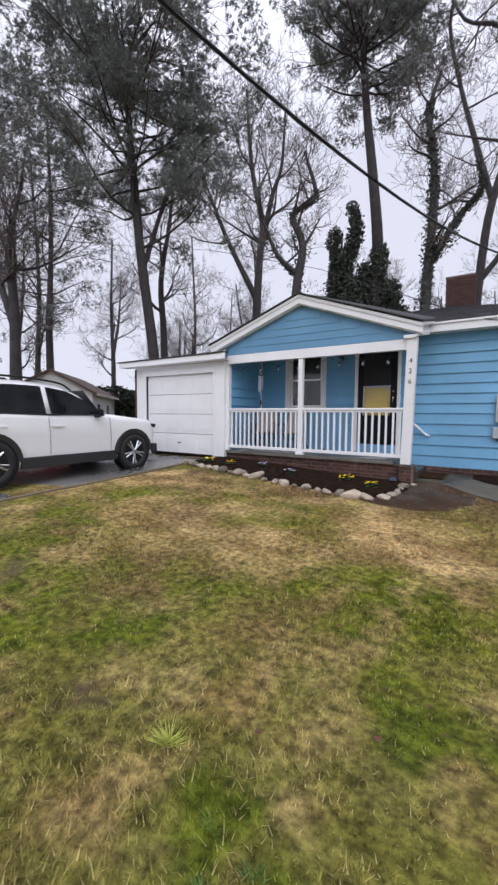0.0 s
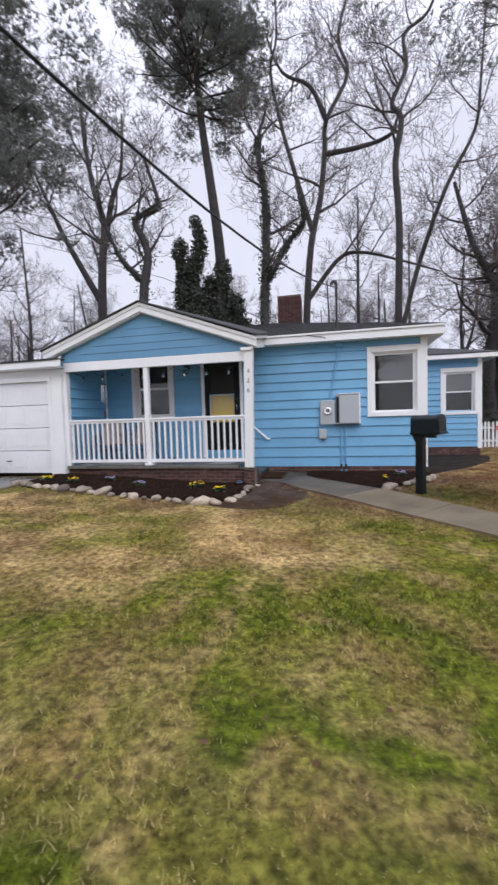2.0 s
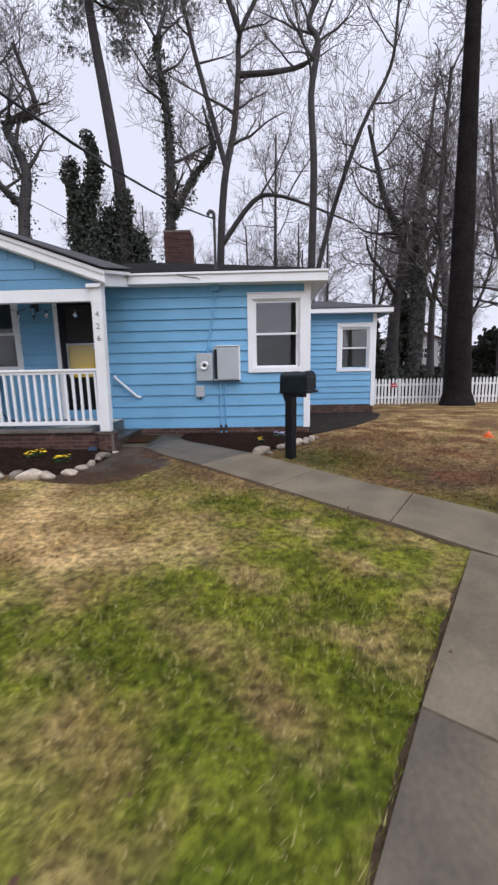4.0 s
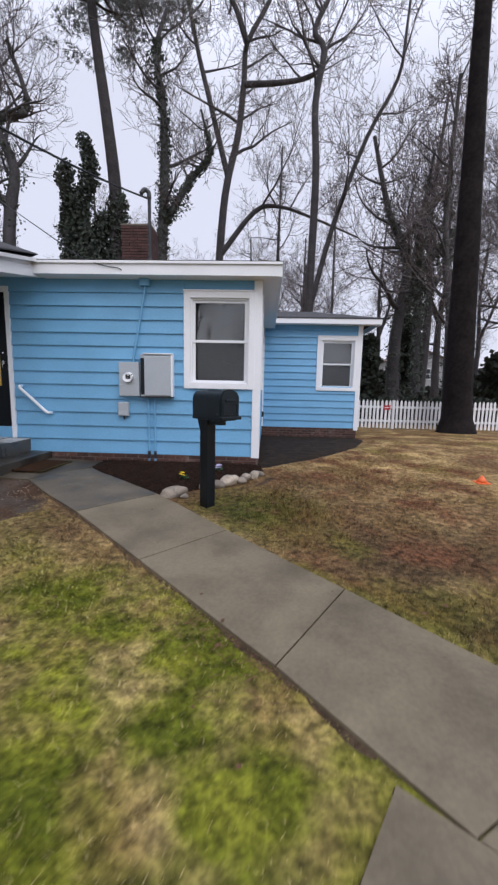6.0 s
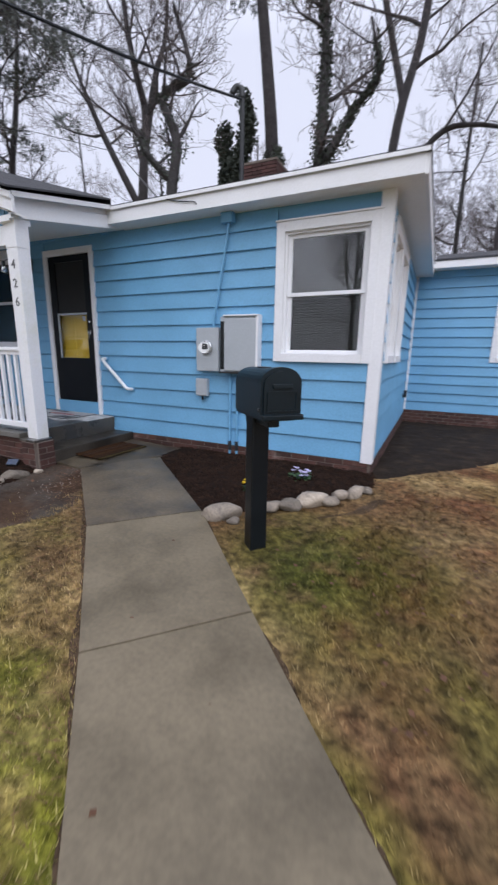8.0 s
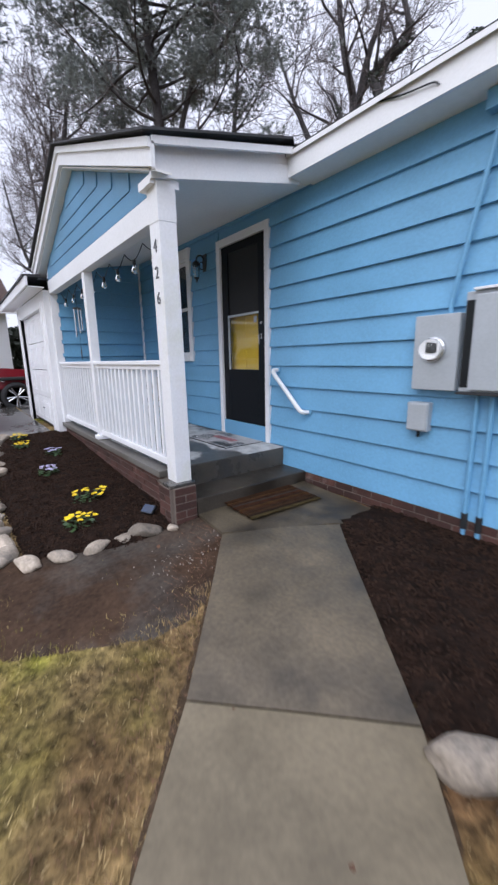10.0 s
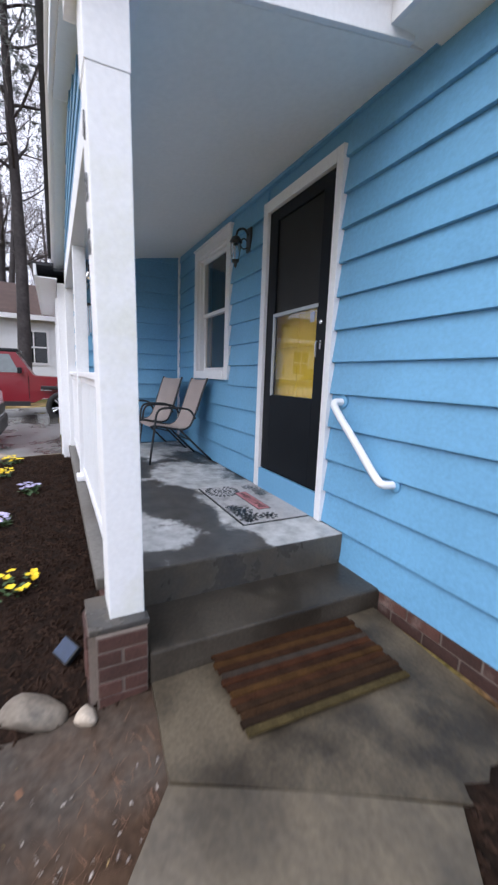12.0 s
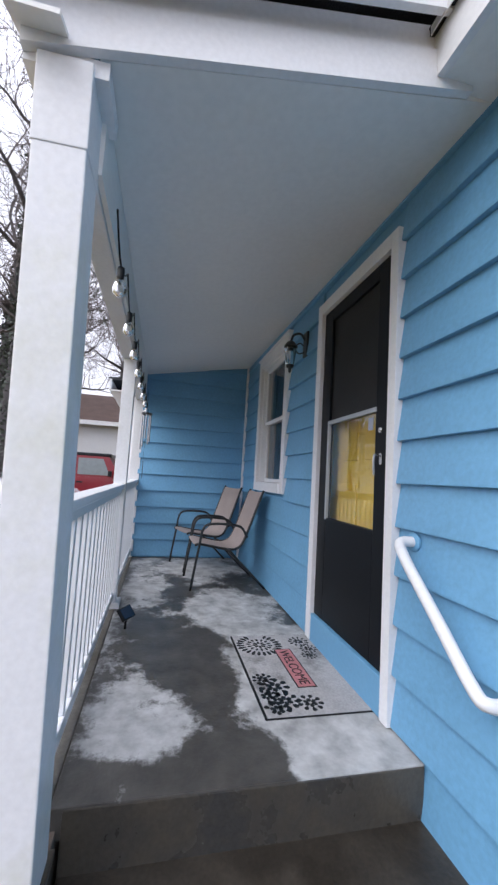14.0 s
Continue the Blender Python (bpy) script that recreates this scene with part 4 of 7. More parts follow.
def rake(p, q, drop, y, depth, label, name, material=WHITE):
    bm = prism([p, q, (q[0], q[1] - drop), (p[0], p[1] - drop)], depth, pose(0, y, 0))
    return tagged(part(name, bm, material), label, "trim", kind="structure")


for e in (GR, GL):
    rake((GX, GZ + 0.14), (e[0], e[1] + 0.14), 0.155, GY, 0.03, "white painted gable rake board", "rake_board")
    rake((GX, GZ + 0.16), (e[0], e[1] + 0.16), 0.06, GY - 0.02, 0.02, "white drip edge moulding on the gable", "rake_moulding")
    rake((GX, GZ - 0.02), (e[0], e[1] - 0.02), 0.015, GY + 0.03, 0.12, "pale soffit under the gable overhang", "rake_soffit", CEILING)
tri = [(-7.55, 2.79), (-3.47, 2.79), (-3.47, 2.93), (GX, GZ + 0.02), (-7.55, 3.06)]
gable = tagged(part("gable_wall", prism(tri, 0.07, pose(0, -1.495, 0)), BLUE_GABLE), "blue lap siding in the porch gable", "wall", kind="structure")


def gable_span(z, top):
    f = (z + 0.10 - 2.84) / (GZ - 2.84)
    a, b = GL[0] + (GX - GL[0]) * f + 0.15, GR[0] + (GX - GR[0]) * f - 0.15
    return [(max(a, -7.52), min(b, -3.48))] if b - a > 0.1 else []


gb = new("siding_gable")
gb.matrix_basis = FRONT(0, 0, -1.495)
tagged(gb, "blue lap boards on the porch gable", "wall", kind="structure")
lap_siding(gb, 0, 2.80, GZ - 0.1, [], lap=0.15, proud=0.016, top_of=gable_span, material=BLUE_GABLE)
re_x, re_y = GR[0] + 0.03, EY - 0.07
roof_sheet("roof_porch", [[(GX, GY - 0.06, GZ + 0.19), (GX, re_y, GZ + 0.19), (re_x, re_y, 3.375), (re_x, GY - 0.06, 3.055)], [(GX, re_y, GZ + 0.19), (GX, 2.2, GZ + 0.19), (re_x, re_y, 3.375)],
                          [(GX, GY - 0.06, GZ + 0.19), (GL[0] - 0.05, GY - 0.06, GL[1] + 0.175), (GL[0] - 0.05, 2.2, GL[1] + 0.45), (GX, 2.2, GZ + 0.19)]], "dark grey shingle gable roof over the porch", 0.018)


def porch_post(x0, x1, y0, y1, z0, z1, label, cap=False):
    p = thing("porch_post", label, "post", (x0 + x1) / 2, (y0 + y1) / 2, z0)
    w, d, h = (x1 - x0) / 2, (y1 - y0) / 2, z1 - z0
    part("shaft", box(-w, w, -d, d, 0, h, 0.005), WHITE_WORN, p)
    if cap:
        part("base_cap", box(-w - 0.03, w + 0.03, -d - 0.03, d + 0.03, 0, 0.05, 0.01), WHITE, p)
    else:
        part("sleeve", box(-w - 0.003, w + 0.003, -d - 0.003, d + 0.003, h - 0.001, h + 0.26, 0.004), WHITE, p, "white upper sleeve with an open joint")
    return p


corner_post = porch_post(-3.64, -3.472, -1.512, -1.368, 0.53, 2.56, "square white painted corner post on a brick pier")
corner_post.rotation_euler = (0.02, 0.024, 0)  # it leans outward at the top
porch_post(-5.735, -5.635, -1.50, -1.40, PF, 2.60, "slim square white porch post between the railings", True)
tagged(part("garage_corner_trim", box(X0 - 0.04, X0 + 0.03, -1.515, -1.40, PF, 2.6, 0.004), WHITE), "white half post closing the railing at the garage", "trim", kind="structure")


NUMERAL = M("tarnished_numeral", (0.16, 0.16, 0.17), 0.4, 0.2, 20, 80, 0.1, metal=0.5)


def number_on_post(ch, z):
    c = bpy.data.curves.new("house_number", "FONT")
    c.body, c.size, c.extrude, c.align_x = ch, 0.125, 0.004, "CENTER"
    tmp = new("house_number", c)
    me = bpy.data.meshes.new_from_object(tmp)
    bpy.data.objects.remove(tmp)
    me.materials.clear()
    me.materials.append(NUMERAL)
    ob = new("house_number", me)
    ob.parent = corner_post
    ob.matrix_basis = pose(0.0, -0.074, z, 90)
    tagged(ob, "tarnished grey metal house numeral " + ch)


for ch, z in (("4", 1.83), ("2", 1.645), ("6", 1.46)):
    number_on_post(ch, z)


def railing(x0, x1, count, label):
    r = thing("porch_railing", label, "railing", (x0 + x1) / 2, -1.45, PF, group="porch railings")
    w = (x1 - x0) / 2
    part("top_rail", box(-w, w, -0.045, 0.045, 0.945, 0.985, 0.008), VINYL, r)
    part("upper_rail", box(-w, w, -0.022, 0.022, 0.90, 0.945, 0.004), VINYL, r)
    part("bottom_rail", box(-w, w, -0.025, 0.025, 0.06, 0.125, 0.006), VINYL, r)
    me = mesh_of("baluster", box(-0.018, 0.018, -0.018, 0.018, 0.125, 0.90, 0.003), VINYL)
    for k in range(count):
        b = part("baluster", me, VINYL, r)
        b.location.x = -w + (k + 0.5) * 2 * w / count


railing(XP0 + 0.03, -5.735, 15, "white vinyl porch railing with square balusters beside the garage")
railing(-5.635, -3.61, 16, "white vinyl porch railing with square balusters beside the corner post")


def handrail():
    h = thing("handrail", "short white metal grab rail bolted to blue siding by the steps", "handrail", -3.6, -0.02, 0)
    path = bend([(-0.25, 0.0, 1.43), (-0.25, -0.07, 1.425), (-0.20, -0.085, 1.37), (0.0, -0.085, 1.19), (0.17, -0.085, 1.035), (0.215, -0.07, 1.01), (0.225, 0.0, 1.005)], 5)
    part("rail", tube(path, 0.023, 12), WHITE, h, smooth=True)
    for x, z in ((-0.25, 1.43), (0.225, 1.005)):
        part("flange", lathe([(0.042, 0), (0.042, 0.008), (0.028, 0.014)], 14, None, pose(x, 0.0, z, 90)), BLUE_PLAIN, h, "flange painted over in blue")


handrail()

# ---------------------------------------------------------------- porch things


def patio_chair(x, y, rz):
    c = thing("patio_chair", "taupe sling patio chair with a dark metal frame on concrete", "chair", x, y, PF, rz, "patio chairs on the porch")
    w = 0.27
    for s in (-1, 1):
        part("side_frame", tube(bend([(s * w, -0.36, 0.0), (s * w, -0.33, 0.22), (s * w, -0.30, 0.42), (s * w, -0.28, 0.56), (s * w, -0.22, 0.62), (s * w, -0.05, 0.625), (s * w, 0.10, 0.60), (s * w, 0.17, 0.50)], 4), 0.0125, 8), DARK_METAL, c, smooth=True)
        part("seat_rail", tube(bend([(s * (w - 0.03), -0.34, 0.415), (s * (w - 0.03), -0.28, 0.425), (s * (w - 0.03), -0.05, 0.385), (s * (w - 0.03), 0.08, 0.39), (s * (w - 0.03), 0.16, 0.50), (s * (w - 0.03), 0.30, 0.90), (s * (w - 0.03), 0.33, 0.965)], 4), 0.0125, 8), DARK_METAL, c, smooth=True)
        part("rear_leg", tube(bend([(s * (w - 0.01), -0.02, 0.39), (s * (w - 0.005), 0.12, 0.25), (s * w, 0.38, 0.0)], 4), 0.0125, 8), DARK_METAL, c, smooth=True)
    part("stretcher", tube([(-w, 0.12, 0.25), (w, 0.12, 0.25)], 0.009, 6), DARK_METAL, c)
    line = bend([(0, -0.34, 0.422), (0, -0.28, 0.428), (0, -0.05, 0.382), (0, 0.07, 0.392), (0, 0.155, 0.50), (0, 0.295, 0.90), (0, 0.325, 0.955)], 5)
    cut = 16
    for nm, ln in (("seat", line[:cut + 1]), ("backrest", line[cut:])):
        bm = bmesh.new()
        r = [[bm.verts.new((xx, p.y, p.z + dz - 0.012 * (1 - (xx / 0.24) ** 2))) for xx in (-0.235, -0.12, 0, 0.12, 0.235)] for p in ln for dz in (0.003,)]
        low = [[bm.verts.new(v.co + Vector((0, 0.002, -0.005))) for v in row] for row in r]
        for g, flip in ((r, False), (low, True)):
            for a, b in zip(g, g[1:]):
                for i in range(4):
                    f = (a[i], a[i + 1], b[i + 1], b[i])
                    bm.faces.new(f[::-1] if flip else f)
        part(nm, bm, SLING, c, "taupe woven sling", smooth=True)
    return c


patio_chair(-6.38, -0.43, 3)
patio_chair(-7.14, -0.52, 15)


def welcome_mat():
    m = thing("welcome_mat", "pale rubber doormat with black flower prints by the door", "doormat", -4.56, -0.31, PF)
    hx, hy = 0.455, 0.275
    part("border", box(-hx, hx, -hy, hy, 0, 0.007, 0.003), BLACK, m, "black rubber border")
    pale = M("mat_pale_print", (0.42, 0.41, 0.41), 0.8, 0.2, 6, 90, 0.3, col2=(0.10, 0.10, 0.10), mask=(0.55, 0.75), mscale=4)
    pink = M("mat_pink_print", (0.50, 0.20, 0.21), 0.8, 0.15, 8, 90, 0.3)
    part("carpet_face", box(-hx + 0.012, hx - 0.004, -hy + 0.012, hy - 0.004, 0.002, 0.0105), pale, m)
    part("name_panel_edge", box(-0.225, 0.225, -0.035, 0.075, 0.003, 0.0118), BLACK, m)
    part("name_panel", box(-0.218, 0.218, -0.028, 0.068, 0.004, 0.0128), pink, m, "faded pink lettering panel")
    c = bpy.data.curves.new("lettering", "FONT")
    c.body, c.size, c.extrude, c.align_x = "WELCOME", 0.082, 0.0006, "CENTER"
    tmp = new("lettering", c)
    me = bpy.data.meshes.new_from_object(tmp)
    bpy.data.objects.remove(tmp)
    me.materials.clear()
    me.materials.append(BLACK)
    t = part("lettering", me, BLACK, m)
    t.matrix_basis = pose(0, -0.008, 0.0136)

    def petals(cx, cy, rings, keep=None):
        bm = bmesh.new()
        for r0, r1, count, wide in rings:
            for k in range(count):
                a = 6.28319 * k / count
                pts = []
                for f, s in ((0, 0.25), (0.35, 0.8), (0.75, 1.0), (1, 0.3), (1, -0.3), (0.75, -1.0), (0.35, -0.8), (0, -0.25)):
                    rr = r0 + (r1 - r0) * f
                    pts.append((cx + rr * math.cos(a) - wide * s * math.sin(a), cy + rr * math.sin(a) + wide * s * math.cos(a)))
                if all(abs(px) < hx - 0.014 and abs(py) < hy - 0.014 for px, py in pts) and (keep is None or keep(*pts[2])):
                    add_slab(bm, pts, lambda x, y: 0.0122, 0.003)
        part("printed_flower", bm, BLACK, m)

    petals(-0.30, -0.11, [(0.015, 0.045, 8, 0.008), (0.055, 0.085, 14, 0.008), (0.10, 0.15, 24, 0.011)])
    for q in ((-0.33, 0.17, 0.7), (-0.22, 0.20, 0.6), (-0.13, 0.17, 0.5)):
        petals(q[0], q[1], [(0.012 * q[2], 0.05 * q[2], 7, 0.012 * q[2]), (0.06 * q[2], 0.10 * q[2], 11, 0.011 * q[2])])
    for q in ((0.20, -0.16, 1.0), (0.33, -0.14, 0.9), (0.36, -0.02, 0.8), (0.28, -0.22, 0.7), (0.12, -0.20, 0.7), (0.40, -0.20, 0.8)):
        petals(q[0], q[1], [(0.01 * q[2], 0.045 * q[2], 6, 0.014 * q[2]), (0.05 * q[2], 0.085 * q[2], 9, 0.015 * q[2])])


welcome_mat()


def striped_mat():
    m = thing("striped_mat", "worn striped rag doormat on the wet walk below the steps", "doormat", -3.145, -0.69, ground_z(-3.2, -0.62) + 0.037)
    m.rotation_euler = (0, 0.012, radians(-2.5))
    cols = [(0.0457, 0.019, 0.0084), (0.0314, 0.0147, 0.0071), (0.055, 0.026, 0.009), (0.0349, 0.0155, 0.0075), (0.0436, 0.0329, 0.0249), (0.0479, 0.0182, 0.0084), (0.0306, 0.0142, 0.0075), (0.056, 0.027, 0.009), (0.0436, 0.0182, 0.0084), (0.0314, 0.0164, 0.0084), (0.0392, 0.0199, 0.0092), (0.021, 0.0125, 0.0075), (0.0609, 0.0451, 0.0188)]
    w = 0.46 / len(cols)
    for k, col in enumerate(cols):
        mt = M("rag_stripe", col, 0.95, 0.45, 14, 160, 0.9, spec=0.1)
        wig = 0.008 * math.sin(k * 2.1)
        part("stripe", box(-0.19 + k * w - 0.07, -0.19 + (k + 1) * w - 0.002 - 0.07, -0.40 + wig, 0.40 + wig, 0, 0.013 + 0.002 * (k % 2), 0.004), mt, m)


striped_mat()


def wall_lantern():
    l = thing("wall_lantern", "black metal wall lantern with a clear glass shade beside the door", "wall lamp", -5.30, -0.022, 2.72)
    part("back_plate", box(-0.045, 0.045, -0.018, 0.002, -0.02, 0.19, 0.008), DARK_METAL, l)
    part("arm", tube(bend([(0, -0.015, 0.12), (0, -0.06, 0.17), (0, -0.12, 0.15), (0, -0.14, 0.09)], 5), 0.010, 8), DARK_METAL, l, smooth=True)
    part("cap", lathe([(0.012, 0.10), (0.035, 0.085), (0.055, 0.055), (0.058, 0.045)], 16, None, pose(0, -0.14, 0)), DARK_METAL, l, smooth=True)
    s = part("shade", lathe([(0.050, 0.045), (0.048, 0.0), (0.036, -0.09), (0.03, -0.11)], 16, None, pose(0, -0.14, 0)), LAMPGLASS, l, "clear glass shade", True)
    s.visible_shadow = False
    part("finial", lathe([(0.034, -0.105), (0.03, -0.125), (0.012, -0.135), (0.014, -0.155), (0.003, -0.175)], 12, None, pose(0, -0.14, 0)), DARK_METAL, l, smooth=True)
    part("scroll", tube(bend([(0, -0.015, 0.02), (0, -0.07, 0.0), (0, -0.10, 0.05), (0, -0.06, 0.09), (0, -0.03, 0.07)], 5), 0.006, 6), DARK_METAL, l, smooth=True)


wall_lantern()


def string_lights():
    s = thing("string_lights", "dark cable of clear bulb string lights under the porch beam", "string lights", 0, -1.36, 0)
    xs = np.linspace(-7.45, -3.72, 9)
    line = []
    for a, b in zip(xs, xs[1:]):
        for k in range(6):
            f = k / 6
            line.append((a + (b - a) * f, 0, 2.60 - 0.10 * math.sin(math.pi * f)))
    line.append((xs[-1], 0, 2.60))
    part("cable", tube(line, 0.004, 5), BLACK, s)
    for a, b in zip(xs, xs[1:]):
        x = (a + b) / 2
        sock = part("socket", lathe([(0.014, 0.0), (0.016, -0.01), (0.015, -0.045), (0.012, -0.05)], 10, None, pose(x, 0, 2.505)), BLACK, s)
        bulb = part("bulb", lathe([(0.012, 0), (0.022, -0.02), (0.030, -0.045), (0.026, -0.065), (0.010, -0.078)], 12, None, pose(x, 0, 2.458)), LAMPGLASS, s, "clear unlit bulb", True)
        bulb.visible_shadow = False


string_lights()


def wind_chime():
    w = thing("wind_chime", "metal tube wind chime hanging from the porch beam", "wind chime", -6.75, -1.33, 2.59)
    part("cord", tube([(0, 0, 0), (0, 0, -0.28)], 0.002, 4), BLACK, w)
    part("hoop", lathe([(0.055, -0.27), (0.06, -0.275), (0.06, -0.285), (0.055, -0.29)], 14), DARK_METAL, w)
    for k in range(5):
        a = 1.2566 * k
        part("chime_tube", tube([(0.048 * math.cos(a), 0.048 * math.sin(a), -0.29), (0.048 * math.cos(a), 0.048 * math.sin(a), -0.56 - 0.03 * k)], 0.009, 8), CHROME, w)
    part("clapper_cord", tube([(0, 0, -0.29), (0, 0, -0.82)], 0.0015, 4), BLACK, w)
    part("sail", prism([(0, 0.09), (0.03, 0), (0.012, -0.07), (0, -0.1), (-0.012, -0.07), (-0.03, 0)], 0.006, pose(0, -0.003, -0.9)), DARK_METAL, w, "dark leaf-shaped wind sail")


wind_chime()


def solar_light(x, y, z, rz, tilt, label):
    s = thing("solar_light", label, "garden light", x, y, z, rz)
    part("stake", tube([(0, 0, -0.04), (0, 0, 0.05)], 0.009, 8), BLACK, s)
    part("housing", box(-0.065, 0.065, -0.045, 0.045, -0.014, 0.012, 0.006, pose(0, 0, 0.07, tilt)), BLACK, s)
    part("panel", box(-0.058, 0.058, -0.038, 0.038, 0.012, 0.015, 0, pose(0, 0, 0.07, tilt)), BLUEPANEL, s, "dark blue solar cell")


solar_light(-3.72, -1.68, ground_z(-3.72, -1.68) + 0.05, 25, 38, "small blue solar stake light in the mulch")
solar_light(-5.22, -1.29, PF + 0.035, 150, 50, "small dark solar light on the porch floor by the railing")

# ---------------------------------------------------------------- garage
GF = -1.60
GX0, GX1, GZ0, GZ1 = -10.20, -7.92, 0.42, 2.42
gw = wall_frame(FRONT(-10.58, 0, GF), 2.99, 0.2, 2.66, [(GX0 + 10.58, GX1 + 10.58, 0.2, GZ1)], 0.12, "wall_garage", WHITE, "white painted garage front")
tagged(part("wall_garage_side", box(-10.80, -10.46, GF + 0.121, 6.0, 0.2, 2.64), BRICK_WALL), "brick garage side wall", "wall", kind="structure")
tagged(part("wall_garage_return", box(-7.715, -7.595, GF + 0.121, -1.421, 0.2, 2.66), WHITE), "white end of the garage wall at the porch", "wall", kind="structure")


def garage_door():
    d = thing("garage_door", "closed white sectional garage door with raised panels", "garage door", (GX0 + GX1) / 2, GF + 0.06, GZ0, kind="structure")
    w, h = (GX1 - GX0) / 2 - 0.004, (GZ1 - GZ0) / 4
    for r in range(4):
        sec = part("door_section", box(-w, w, 0, 0.04, r * h + 0.006, (r + 1) * h - 0.006, 0.005), WHITE, d)
        for c in range(4):
            x0 = -w + 0.07 + c * (2 * w - 0.07) / 4
            x1 = x0 + (2 * w - 0.07) / 4 - 0.07
            bm = bmesh.new()
            add_box(bm, x0, x1, -0.008, 0.004, r * h + 0.09, r * h + 0.10)
            add_box(bm, x0, x1, -0.008, 0.004, (r + 1) * h - 0.10, (r + 1) * h - 0.09)
            add_box(bm, x0, x0 + 0.01, -0.008, 0.004, r * h + 0.10, (r + 1) * h - 0.10)
            add_box(bm, x1 - 0.01, x1, -0.008, 0.004, r * h + 0.10, (r + 1) * h - 0.10)
            add_box(bm, x0 + 0.035, x1 - 0.035, -0.009, 0.004, r * h + 0.13, (r + 1) * h - 0.13, 0.003)
            part("raised_panel", bm, WHITE, sec)
    part("bottom_seal", box(-w, w, 0.005, 0.035, -0.03, 0.004), BLACK, d, "black rubber seal")
    part("handle", box(-0.06, 0.06, -0.02, 0.0, 0.26, 0.28, 0.004), DARK_METAL, d)


garage_door()
for nm, bx in (("garage_trim", (GX0 - 0.09, GX0, GF - 0.02, GF + 0.06, 0.3, GZ1 + 0.09)), ("garage_trim", (GX1, GX1 + 0.09, GF - 0.02, GF + 0.06, 0.3, GZ1 + 0.09)), ("garage_trim", (GX0, GX1, GF - 0.02, GF + 0.06, GZ1, GZ1 + 0.09))):
    tagged(part(nm, box(*bx, 0.004), WHITE), "white painted garage door trim", "trim", kind="structure")
fascia((-11.0, GF - 0.22), (-7.40, GF - 0.22), 2.66, 2.68, 0.13, "white painted garage fascia")
roof_sheet("roof_garage", [[(-11.05, GF - 0.27, 2.825), (-7.45, GF - 0.27, 2.845), (-7.45, GF - 0.03, 2.86), (-11.05, GF - 0.03, 2.84)], [(-11.05, GF - 0.03, 2.84), (-7.72, GF - 0.03, 2.86), (-7.72, 6.2, 3.28), (-11.05, 6.2, 3.22)]], "dark low garage roof")
tagged(part("soffit", box(-10.98, -7.42, GF - 0.215, GF - 0.002, 2.665, 2.68), WHITE), "white soffit over the garage door", "soffit", kind="structure")

# ---------------------------------------------------------------- meter, conduits, wires


